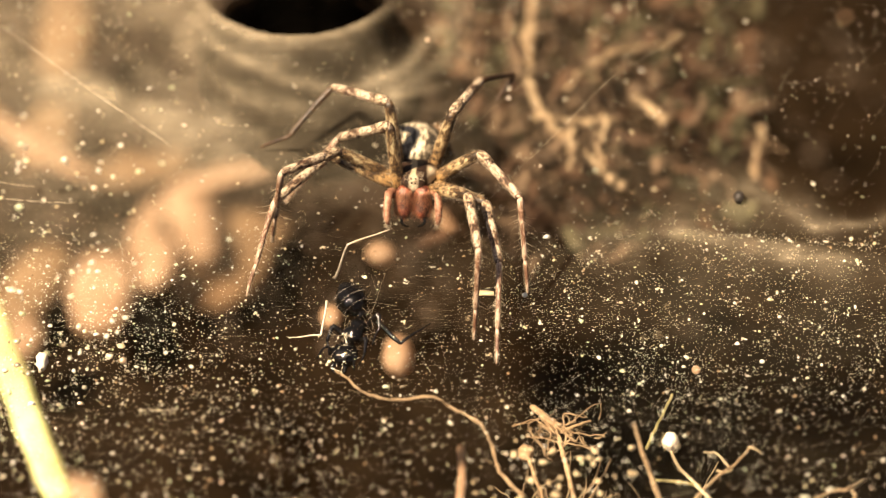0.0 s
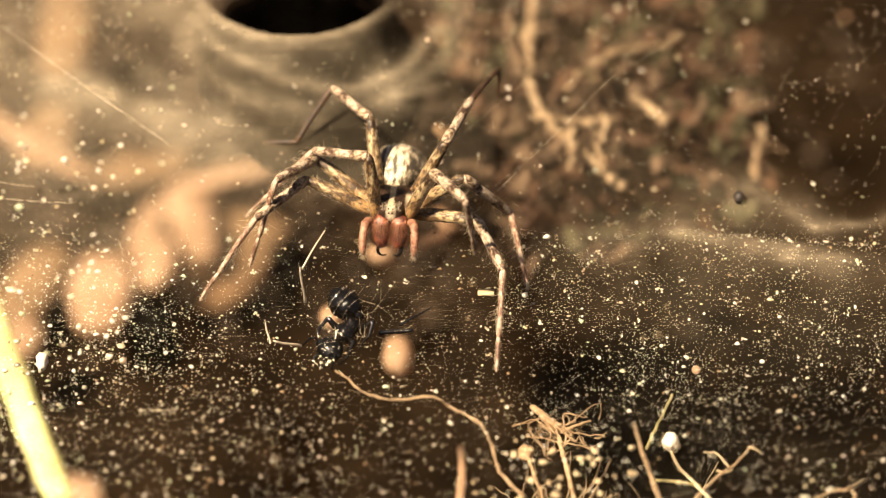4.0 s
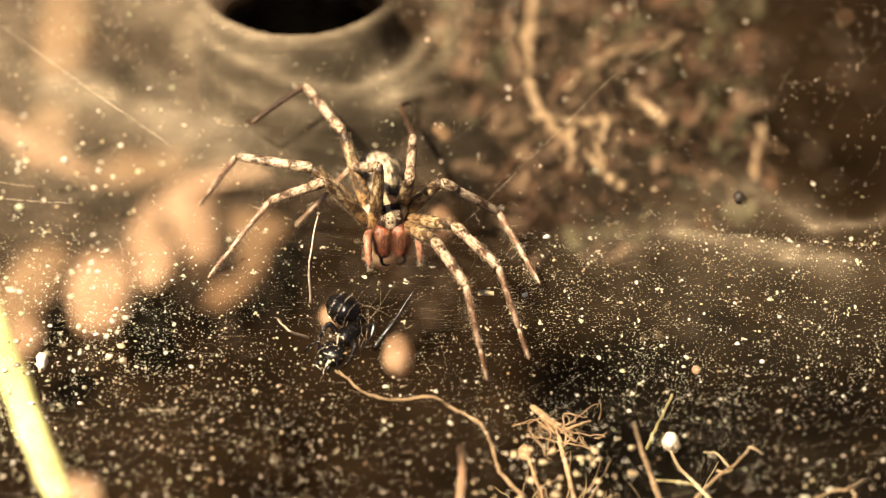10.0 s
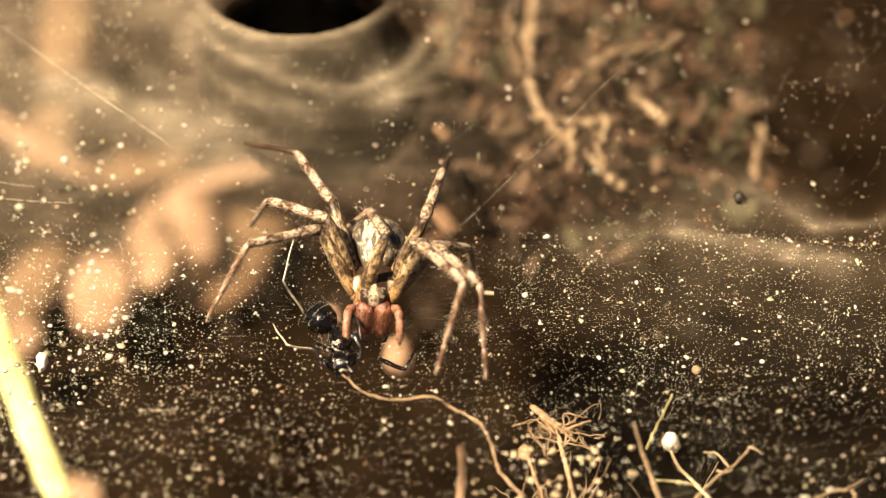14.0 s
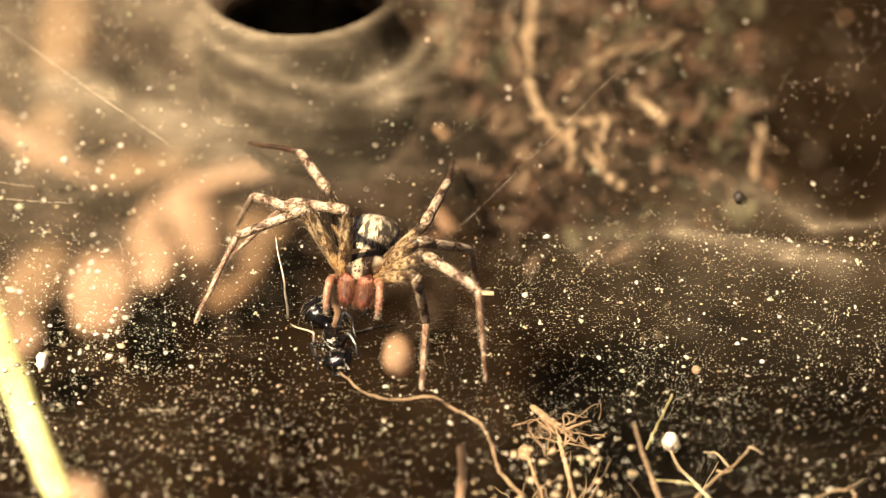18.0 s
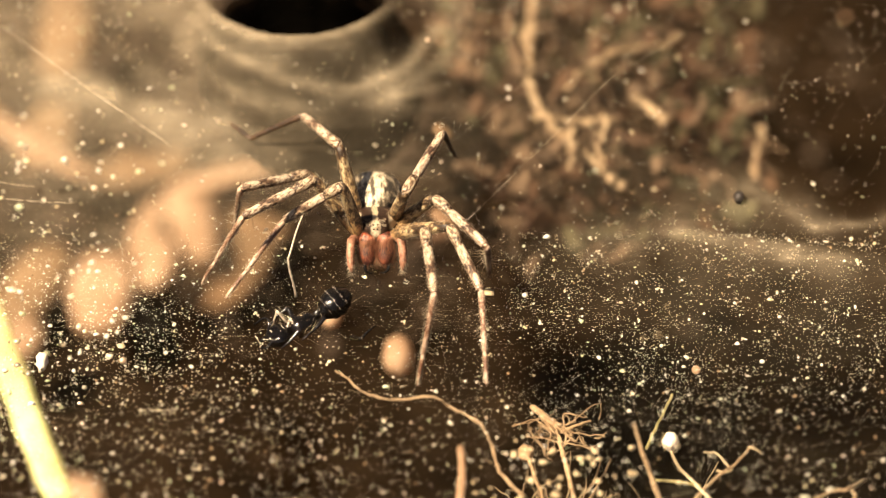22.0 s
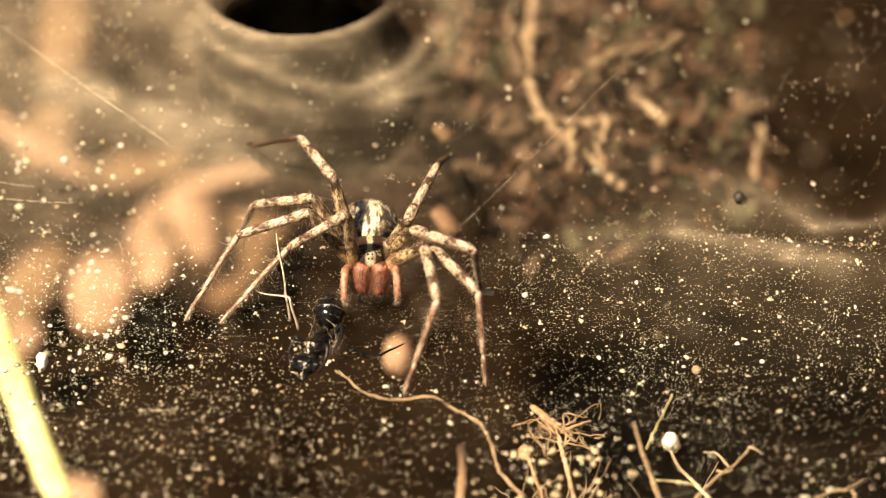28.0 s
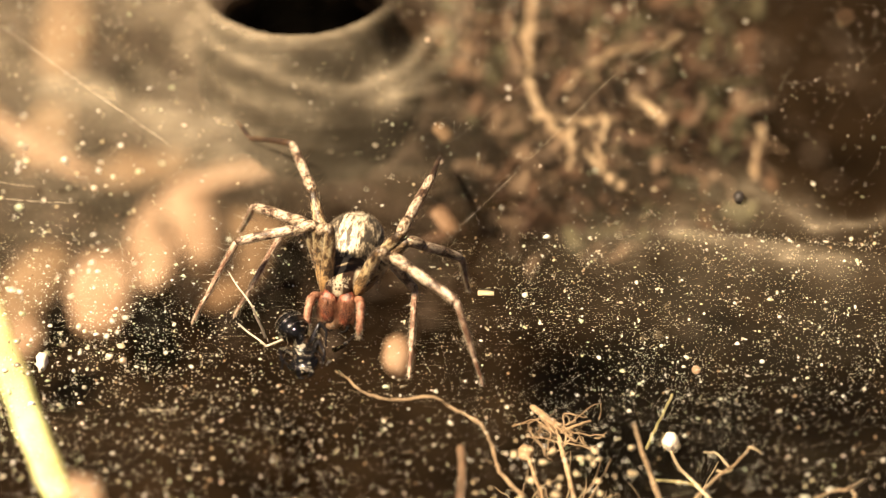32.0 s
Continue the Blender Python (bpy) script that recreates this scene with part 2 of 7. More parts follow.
def carapace_material():
    """Pale median band and pale margins on two dark brown bands."""
    m, t, b = material("carapace_skin")
    g = t.nodes.new("ShaderNodeTexCoord")
    sep = t.nodes.new("ShaderNodeSeparateXYZ")
    t.links.new(g.outputs["Generated"], sep.inputs[0])
    v = coords(t, "Object")
    wob = noisy(t, v, 900.0, 3.0, 0.6)
    across = mixed(t, 0.12, sep.outputs[0], wob)
    band = ramp(t, across, [(0.06, (0.42, 0.33, 0.2)), (0.10, (0.24, 0.14, 0.07)), (0.14, (0.014, 0.007, 0.004)), (0.435, (0.011, 0.006, 0.004)), (0.465, (0.32, 0.26, 0.17)), (0.535, (0.32, 0.26, 0.17)), (0.565, (0.011, 0.006, 0.004)), (0.86, (0.014, 0.007, 0.004)), (0.9, (0.24, 0.14, 0.07)), (0.94, (0.42, 0.33, 0.2))])
    spots = noisy(t, v, 4000.0, 3.0, 0.7)
    col = mixed(t, ramp(t, spots, [(0.4, (0, 0, 0)), (0.75, (0.4, 0.4, 0.4))]), band, (0.07, 0.035, 0.018))
    front = ramp(t, sep.outputs[1], [(0.04, (1, 1, 1)), (0.14, (0, 0, 0))])
    middle = ramp(t, sep.outputs[0], [(0.38, (0, 0, 0)), (0.44, (0.8, 0.8, 0.8)), (0.56, (0.8, 0.8, 0.8)), (0.62, (0, 0, 0))])
    col = mixed(t, mixed(t, 1.0, front, middle, "MULTIPLY"), col, mixed(t, ramp(t, spots, [(0.4, (0, 0, 0)), (0.65, (1, 1, 1))]), (0.46, 0.40, 0.29), (0.09, 0.055, 0.03)))
    cheek = mixed(t, 1.0, ramp(t, across, [(0.20, (1, 1, 1)), (0.27, (0, 0, 0)), (0.73, (0, 0, 0)), (0.80, (1, 1, 1))]), ramp(t, sep.outputs[1], [(0.04, (0, 0, 0)), (0.12, (0.9, 0.9, 0.9)), (0.42, (0.9, 0.9, 0.9)), (0.55, (0, 0, 0))]), "MULTIPLY")
    col = mixed(t, cheek, col, (0.52, 0.43, 0.30))
    t.links.new(col, b.inputs["Base Color"])
    b.inputs["Roughness"].default_value = 0.6
    b.inputs["Specular IOR Level"].default_value = 0.15
    bumped(t, b, spots, 0.4, 0.00005)
    return m


JAW = jaw_material()
ABDOMEN = abdomen_material()
CARAPACE = carapace_material()


# ---- shapes, in millimetres ----
def mesh(name, verts, faces, mat, smooth=True):
    me = bpy.data.meshes.new(name)
    me.from_pydata((np.asarray(verts, float) * MM).tolist(), [], [tuple(int(i) for i in f) for f in faces])
    me.materials.append(mat)
    if smooth:
        me.shade_smooth()
    me.update()
    return me


def part(name, shape, mat, parent, label="", smooth=True):
    """One mesh object under a thing or a part."""
    ob = new(name, mesh(name, *shape, mat, smooth))
    ob.parent = parent
    return tagged(ob, label)


def thing(name, shape, mat, label, category, group="", kind="", at=(0, 0, 0)):
    ob = new(name, mesh(name, *shape, mat))
    ob.location = Vector(at) * MM
    return tagged(ob, label, category, group, kind)


def joined(*shapes):
    verts, faces, n = [], [], 0
    for v, f in shapes:
        verts.append(np.asarray(v, float))
        faces += [tuple(i + n for i in face) for face in f]
        n += len(v)
    return np.concatenate(verts), faces


def spline(pts, per=6):
    """A smooth line through the points."""
    p = np.asarray(pts, float)
    if len(p) < 3:
        return np.linspace(p[0], p[-1], per + 1)
    q = np.vstack([2 * p[0] - p[1], p, 2 * p[-1] - p[-2]])
    out = []
    for i in range(1, len(q) - 2):
        a, b, c, d = q[i - 1:i + 3]
        for k in range(per):
            s = k / per
            out.append(0.5 * (2 * b + (c - a) * s + (2 * a - 5 * b + 4 * c - d) * s * s + (3 * b - a - 3 * c + d) * s ** 3))
    out.append(p[-1])
    return np.array(out)


def rings(centres, radii, sides=8, flat=1.0, wide=(0, 0, 1), rough=0.0, rng=None):
    """A closed tube through the centres. flat: thickness over width, with the thin side towards wide."""
    c = np.asarray(centres, float)
    n = len(c)
    r = np.broadcast_to(np.asarray(radii, float), (n,))
    tan = np.gradient(c, axis=0)
    tan /= np.linalg.norm(tan, axis=1)[:, None] + 1e-12
    up = np.asarray(wide, float) + 1e-4
    side = np.cross(tan, up)
    side /= np.linalg.norm(side, axis=1)[:, None] + 1e-12
    thin = np.cross(side, tan)
    a = np.arange(sides) * 2 * math.pi / sides
    v = c[:, None] + r[:, None, None] * (np.cos(a)[None, :, None] * side[:, None] + flat * np.sin(a)[None, :, None] * thin[:, None])
    if rough:
        v = v + (rng or np.random.default_rng(1)).normal(0, rough, v.shape) * r[:, None, None]
    verts = np.vstack([v.reshape(-1, 3), c[:1], c[-1:]])
    faces = [(i * sides + k, i * sides + (k + 1) % sides, (i + 1) * sides + (k + 1) % sides, (i + 1) * sides + k) for i in range(n - 1) for k in range(sides)]
    faces += [((k + 1) % sides, k, n * sides) for k in range(sides)]
    faces += [((n - 1) * sides + k, (n - 1) * sides + (k + 1) % sides, n * sides + 1) for k in range(sides)]
    return verts, faces


def strand(pts, r0, r1, per=5, sides=6, flat=1.0, wide=(0, 0, 1), rough=0.12, seed=1, kink=0.0):
    """A root, stalk or thread through the points, tapering from r0 to r1."""
    g = np.random.default_rng(seed)
    c = spline(pts, per)
    if kink:
        c = c + g.normal(0, kink, c.shape)
    r = np.linspace(r0, r1, len(c)) * g.uniform(1 - rough, 1 + rough, len(c))
    return rings(c, r, sides, flat, wide, rough * 0.4, g)


def blade(pts, half, thick, seed=1, tip=0.25, wide=(0, 0, 1)):
    """A leaf or blade: widest in the middle, thin, with an uneven rim."""
    g = np.random.default_rng(seed)
    c = spline(pts, 6)
    s = np.linspace(0, 1, len(c))
    w = half * (tip + (1 - tip) * np.sin(math.pi * np.clip(s * 0.9 + 0.08, 0, 1)) ** 0.7) * g.uniform(0.9, 1.1, len(c))
    return rings(c, w, 10, thick / half, wide, 0.05, g)


def ball(rx, ry, rz, at=(0, 0, 0), rows=10, sides=14, rough=0.0, seed=1):
    """A rounded body, long along y."""
    g = np.random.default_rng(seed)
    s = np.linspace(0.03, 0.97, rows) * math.pi
    v = []
    for b in s:
        for k in range(sides):
            a = 2 * math.pi * k / sides
            v.append((rx * math.sin(b) * math.cos(a), -ry * math.cos(b), rz * math.sin(b) * math.sin(a)))
    v += [(0, -ry, 0), (0, ry, 0)]
    v = np.array(v)
    if rough:
        v = v * g.uniform(1 - rough, 1 + rough, (len(v), 1))
    f = [(i * sides + k, (i + 1) * sides + k, (i + 1) * sides + (k + 1) % sides, i * sides + (k + 1) % sides) for i in range(rows - 1) for k in range(sides)]
    f += [(k, (k + 1) % sides, rows * sides) for k in range(sides)]
    f += [((rows - 1) * sides + (k + 1) % sides, (rows - 1) * sides + k, rows * sides + 1) for k in range(sides)]
    return v + np.asarray(at, float), f


def moved(shape, m):
    v, f = shape
    r = np.array(m.to_3x3())
    return np.asarray(v) @ r.T + np.array(m.translation), f


def grains(centres, sizes, seed=1, squash=0.75, long=1.0):
    """Many small uneven grains in one mesh."""
    g = np.random.default_rng(seed)
    p = (1 + 5 ** 0.5) / 2
    base = np.array([(-1, p, 0), (1, p, 0), (-1, -p, 0), (1, -p, 0), (0, -1, p), (0, 1, p), (0, -1, -p), (0, 1, -p), (p, 0, -1), (p, 0, 1), (-p, 0, -1), (-p, 0, 1)]) / 1.9
    tri = [(0, 11, 5), (0, 5, 1), (0, 1, 7), (0, 7, 10), (0, 10, 11), (1, 5, 9), (5, 11, 4), (11, 10, 2), (10, 7, 6), (7, 1, 8), (3, 9, 4), (3, 4, 2), (3, 2, 6), (3, 6, 8), (3, 8, 9), (4, 9, 5), (2, 4, 11), (6, 2, 10), (8, 6, 7), (9, 8, 1)]
    n = len(centres)
    s = np.asarray(sizes)[:, None, None] * g.uniform(0.5, 1.5, (n, 1, 3)) * np.array([long, 1, squash])
    v = np.asarray(centres)[:, None] + base[None] * s * g.uniform(0.6, 1.35, (n, 12, 1))
    tri = np.array(tri)
    f = (tri[None] + 12 * np.arange(n)[:, None, None]).reshape(-1, 3)
    return v.reshape(-1, 3), f.tolist()


# ---- the web's sheet ----
HOLE = (-11.6, 25.7, 8.2)


def ease(a, b, x):
    s = np.clip((np.asarray(x, float) - a) / (b - a), 0, 1)
    return s * s * (3 - 2 * s)


def sheet_height(x, y):
    """Height of the silk sheet: level in front, climbing to the funnel's lip, a ridge and a dip to one side."""
    x, y = np.asarray(x, float), np.asarray(y, float)
    z = (7.0 - 2.5 * ease(4, 26, x)) * ease(-2, 20, y)
    r = np.hypot(x - HOLE[0], y - HOLE[1])
    z = z + 0.5 * np.exp(-((r - HOLE[2]) / 2.0) ** 2)
    z = np.where(r < HOLE[2] - 0.3, z - 12 * ease(HOLE[2] - 0.3, HOLE[2] - 3.5, r), z)
    z = z + 1.6 * np.exp(-((y + 1.5 + 0.10 * (x - 24)) / 2.2) ** 2) * ease(12, 24, x)
    z = z - 3.0 * np.exp(-(((x - 34) / 6) ** 2 + ((y - 7) / 4.5) ** 2))
    return z - 0.7 * np.exp(-(((x + 6) / 6) ** 2 + ((y + 9) / 5) ** 2))


def fold(x, y, a, b, width, amount):
    """More silk along a fold of the sheet from a to b."""
    a, b = np.array(a[:2]), np.array(b[:2])
    d = b - a
    s = np.clip(((x - a[0]) * d[0] + (y - a[1]) * d[1]) / (d @ d), 0, 1)
    dist = np.hypot(x - a[0] - s * d[0], y - a[1] - s * d[1])
    return amount * np.exp(-(dist / width) ** 2)


def hole_clear(x, y):
    r = np.hypot(x - HOLE[0], y - HOLE[1])
    return 0.04 + 0.96 * ease(HOLE[2] - 1.6, HOLE[2] - 0.3, r)


def silk_amount(x, y):
    """How much silk lies at a place of the sheet: thin in front, thicker on the ridge and round the funnel's lip."""
    k = 0.004 + 0.012 * ease(-12, 0, y) + 0.014 * ease(4, 22, x) * ease(-14, -4, y)
    k = k + 0.05 * ease(3, 13, y) * ease(-2, -12, x)
    k = k + 0.012 * ease(2, 12, y) + 0.012 * ease(5, 14, y) * ease(0, 5, x) * ease(22, 13, x)
    k = k + 0.08 * ease(-8, 2, y) * ease(-9, -22, x)
    k = k * (1 - 0.15 * np.exp(-(((x - 4) / 7) ** 2 + ((y - 2) / 8) ** 2)))
    r = np.hypot(x - HOLE[0], y - HOLE[1])
    k = k + 0.46 * np.exp(-((r - HOLE[2] - 0.15) / 0.6) ** 2) + 0.1 * np.exp(-((r - HOLE[2]) / 4.5) ** 2)
    k = k + fold(x, y, (-16.74, 28.15), (-4.54, 13.07), 1.0, 0.08)
    k = k + fold(x, y, (17.96, 0.95), (25.57, -2.19), 1.1, 0.22)
    k = k + fold(x, y, (25.57, -2.19), (32.37, -3.87), 0.9, 0.2)
    k = k + fold(x, y, (22.99, 5.55), (28.35, 2.77), 1.2, 0.16)
    k = k + fold(x, y, (28.31, 2.47), (35.40, 6.35), 0.9, 0.22)
    k = k + fold(x, y, (15.47, 1.48), (34.23, 8.56), 3.0, 0.06)
    k = k + fold(x, y, (-36.02, 17.63), (-26.80, 13.07), 1.3, 0.2) + fold(x, y, (-26.80, 13.07), (-19.64, 9.62), 1.2, 0.14)
    k = k + fold(x, y, (-21.73, 21.65), (-17.14, 27.12), 1.0, 0.12) + fold(x, y, (-17.14, 27.12), (-10.72, 29.01), 0.8, 0.1)
    k = k * (1 - fold(x, y, (-7.33, 29.28), (-0.84, 17.63), 1.9, 0.85)) * (1 - fold(x, y, (-21.28, 15.60), (-25.04, 18.62), 1.6, 0.6))
    k = k + fold(x, y, (-10.72, 29.01), (-3.66, 12.78), 0.7, 0.16) + fold(x, y, (-3.66, 12.78), (0.26, 16.16), 0.7, 0.16) + fold(x, y, (0.26, 16.16), (1.41, 25.13), 0.7, 0.14)
    k = k + 0.05 * ease(5, 20, x) * ease(-19, -5, y)
    k = k * (1 - 0.85 * np.exp(-(((x - 7) / 4.5) ** 2 + ((y + 13) / 4.0) ** 2)))
    k = k * (1 - 0.75 * ease(18, 30, x) * ease(3, 9, y)) * hole_clear(x, y)
    k = k * (1 - 0.85 * np.exp(-(((x - 35) / 5.5) ** 2 + ((y - 9) / 5) ** 2)))
    k = k + 0.006 * np.exp(-(((x - 1.5) / 6) ** 2 + ((y - 6) / 6) ** 2)) + 0.014 * np.exp(-(((x - 9) / 6) ** 2 + ((y + 1) / 5) ** 2))
    k = k * (1 - 0.25 * np.exp(-(((x + 14) / 6) ** 2 + ((y - 6) / 5) ** 2)))
    ring = [(-21.4, 23.1), (-17.4, 16.7), (-12.4, 14.0), (-7.2, 13.1), (-2.8, 15.1), (-0.4, 19.3)]
    for a, b in zip(ring, ring[1:]):
        k = np.maximum(k, fold(x, y, a, b, 0.85, 0.34)) + fold(x, y, a, b, 0.3, 0.10)
    for a, b, w, d in (((-23.2, 11.7), (-16.6, 10.3), 0.7, 0.20), ((-16.6, 10.3), (-11.4, 8.1), 0.7, 0.16), ((-34.6, 16.4), (-30.3, 13.6), 0.8, 0.26), ((-30.3, 13.6), (-25.5, 12.8), 0.7, 0.2),
                       ((-20.0, 16.5), (-15.9, 12.6), 0.6, 0.16), ((-15.9, 12.6), (-9.7, 10.7), 0.6, 0.14), ((23.5, 6.2), (28.1, 2.7), 0.7, 0.14), ((28.1, 2.7), (34.0, 5.9), 0.6, 0.22), ((9.1, 0.8), (17.6, 1.4), 1.2, 0.07), ((17.6, 1.4), (25.7, -1.2), 1.0, 0.14)):
        k = k + fold(x, y, a, b, w, d)
    k = k * (1 - fold(x, y, (-28.0, 17.4), (-25.6, 15.1), 1.7, 0.7)) * (1 - fold(x, y, (-6.4, 17.4), (-3.4, 19.6), 1.2, 0.75))
    k = k * (1 - 0.72 * ease(4, 16, x) * ease(4, 11, y))
    k = k * (1 - 0.65 * np.exp(-(((x - 5.5) / 3.6) ** 2 + ((y - 4.5) / 4.5) ** 2)))
    k = k * (1 - fold(x, y, (-2.2, 21.5), (-4.2, 17.6), 1.5, 0.6)) * (1 - fold(x, y, (-4.2, 17.6), (-7.2, 15.5), 1.5, 0.6)) * (1 - fold(x, y, (-7.2, 15.5), (-10.7, 15.9), 1.5, 0.6))
    k = k * (1 - 0.85 * np.exp(-(((x - 31.2) / 3.0) ** 2 + ((y - 8.2) / 3.6) ** 2)))
    k = k + 0.016 * ease(6, 18, x) * ease(-12, -20, y)
    return 0.68 * k


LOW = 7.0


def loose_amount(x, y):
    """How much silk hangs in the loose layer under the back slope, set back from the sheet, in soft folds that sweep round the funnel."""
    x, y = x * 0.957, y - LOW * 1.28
    k = 0.13 * ease(2, 13, y) * ease(0, -12, x) + 0.09 * ease(-6, 4, y) * ease(-9, -22, x)
    k = k + 0.022 * ease(4, 12, y) * ease(-6, 2, x) * ease(22, 11, x)
    k = k + fold(x, y, (-35.32, 15.34), (-22.72, 10.51), 1.6, 0.32)
    k = k + fold(x, y, (-22.72, 10.51), (-13.09, 7.84), 1.8, 0.24)
    k = k + fold(x, y, (-24.85, 25.98), (-20.24, 19.90), 1.6, 0.22)
    k = k + fold(x, y, (-20.24, 19.90), (-16.74, 28.15), 1.3, 0.3)
    k = k + fold(x, y, (-16.74, 28.15), (-4.54, 13.07), 1.2, 0.24)
    k = k + fold(x, y, (-4.54, 13.07), (-0.62, 16.73), 1.2, 0.2)
    k = k + fold(x, y, (-0.62, 16.73), (0.73, 25.12), 1.2, 0.16)
    k = k + fold(x, y, (-33.54, 5.37), (-19.49, 6.72), 1.5, 0.1) + fold(x, y, (-14.82, 8.15), (-4.04, 6.72), 2.2, 0.12)
    k = k - fold(x, y, (-17.87, 17.72), (-23.34, 13.55), 1.3, 0.12) - fold(x, y, (-7.84, 30.31), (-1.06, 17.32), 1.3, 0.16)
    g = np.random.default_rng(14)
    turn = np.arctan2(y - HOLE[1], 0.62 * (x - HOLE[0]))
    r = np.hypot(0.62 * (x - HOLE[0]), y - HOLE[1])
    for i in range(16):
        r0, p, q = 9.0 + 1.25 * i + g.normal(0, 0.4), g.uniform(0, 6.28), g.uniform(0, 6.28)
        line = r * (1 + 0.05 * np.sin(2 * turn + p) + 0.03 * np.sin(5 * turn + q))
        side = ease(4, -3, x) * ease(-2, 6, y)
        k = k + side * g.uniform(0.05, 0.16) * np.exp(-((line - r0) / g.uniform(0.22, 0.7)) ** 2) * (0.45 + 0.55 * np.sin(1.5 * turn + q))
    k = k * (1 - fold(x, y, (-7.33, 29.28), (-0.84, 17.63), 1.9, 0.8))
    k = k * (1 - fold(x, y, (-28.0, 17.4), (-24.6, 14.6), 1.8, 0.7))
    k = k * (1 - fold(x, y, (-2.2, 21.5), (-4.2, 17.6), 1.5, 0.6)) * (1 - fold(x, y, (-4.2, 17.6), (-7.2, 15.5), 1.5, 0.6)) * (1 - fold(x, y, (-7.2, 15.5), (-10.7, 15.9), 1.5, 0.6))
    return 0.41 * np.clip(k, 0, 1) * hole_clear(x, y)


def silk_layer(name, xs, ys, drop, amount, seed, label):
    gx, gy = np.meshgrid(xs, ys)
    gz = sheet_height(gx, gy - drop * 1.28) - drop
    g = np.random.default_rng(seed)
    wob = sum(a * np.sin(gx * fx + gy * fy + p) for a, fx, fy, p in zip(g.uniform(0.03, 0.12, 9), g.uniform(-0.7, 0.7, 9), g.uniform(-0.9, 0.9, 9), g.uniform(0, 6, 9)))
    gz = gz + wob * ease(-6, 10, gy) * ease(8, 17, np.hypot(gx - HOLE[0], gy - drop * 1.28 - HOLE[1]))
    v = np.stack([gx, gy, gz], -1).reshape(-1, 3)
    nx = len(xs)
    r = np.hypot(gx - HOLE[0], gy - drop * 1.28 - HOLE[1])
    f = [(j * nx + i, j * nx + i + 1, (j + 1) * nx + i + 1, (j + 1) * nx + i) for j in range(len(ys) - 1) for i in range(nx - 1) if r[j, i] > 5.0]
    ob = thing(name, (v, f), SILK, label, "spider web", kind="structure")
    k = amount(gx, gy).reshape(-1)
    lay = ob.data.color_attributes.new("silk", "FLOAT_COLOR", "POINT")
    lay.data.foreach_set("color", np.stack([k, k, k, np.ones_like(k)], -1).reshape(-1).astype(np.float32))


def build_sheet():
    silk_layer("web_sheet", np.linspace(-62, 62, 331), np.linspace(-46, 60, 283), 0.0, silk_amount, 4, "thin see-through sheet of grey silk rising to a funnel mouth")
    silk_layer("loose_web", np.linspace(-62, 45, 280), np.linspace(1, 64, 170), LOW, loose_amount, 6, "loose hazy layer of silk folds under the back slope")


build_sheet()


def build_ground():
    u = np.linspace(-1, 1, 241)
    line = np.sinh(u * 7.5) / np.sinh(7.5) * 40000 + u * 170
    gx, gy = np.meshgrid(line, line + 25)
    z = np.full(gx.shape, -72.0)
    for j in range(0, 241):
        for i in range(0, 241):
            if abs(gx[j, i]) < 260 and abs(gy[j, i]) < 300:
                p = Vector((gx[j, i], gy[j, i], 0))
                z[j, i] += 5 * noise.noise(p / 18) + 2.4 * noise.noise(p / 6) + 1.2 * noise.noise(p / 2.5)
    n = 241
    v = np.stack([gx, gy, z], -1).reshape(-1, 3)
    f = [(j * n + i, j * n + i + 1, (j + 1) * n + i + 1, (j + 1) * n + i) for j in range(n - 1) for i in range(n - 1)]
    thing("ground", (v, f), SHADED_SOIL, "dark brown crumbly soil under the web", "soil", kind="structure")


build_ground()


def build_hole_backing():
    """An added closed sack, mouth at the lip, its near-black standing for the hole's shade."""
    g = np.random.default_rng(8)
    path = spline([(HOLE[0], HOLE[1] + 3.2, -1.5), (HOLE[0], HOLE[1] + 4.0, -4), (HOLE[0] + 1, HOLE[1] + 8, -8), (HOLE[0] + 1, HOLE[1] + 22, -18)], 6)
    n, sides = len(path), 28
    tan = np.gradient(path, axis=0)
    tan /= np.linalg.norm(tan, axis=1)[:, None]
    v = []
    for layer, grow in ((0, 0.0), (1, 0.9)):
        for c, d in zip(path, tan):
            d = Vector(d)
            a = Vector((1, 0, 0))
            b = d.cross(a).normalized()
            for k in range(sides):
                w = 2 * math.pi * k / sides
                rad = 7.8 + grow + 0.2 * g.normal()
                v.append(Vector(c) + a * rad * math.cos(w) + b * rad * math.sin(w))
    f = []
    for layer in range(2):
        o = layer * n * sides
        for i in range(n - 1):
            for k in range(sides):
                f.append((o + i * sides + k, o + i * sides + (k + 1) % sides, o + (i + 1) * sides + (k + 1) % sides, o + (i + 1) * sides + k))
    o = n * sides
    f += [(k, (k + 1) % sides, o + (k + 1) % sides, o + k) for k in range(sides)]
    f.append(tuple((n - 1) * sides + k for k in range(sides)))
    thing("burrow", (np.array(v), f), HOLE_SHADE, "dark earth tunnel behind the funnel mouth", "burrow", kind="structure")


build_hole_backing()


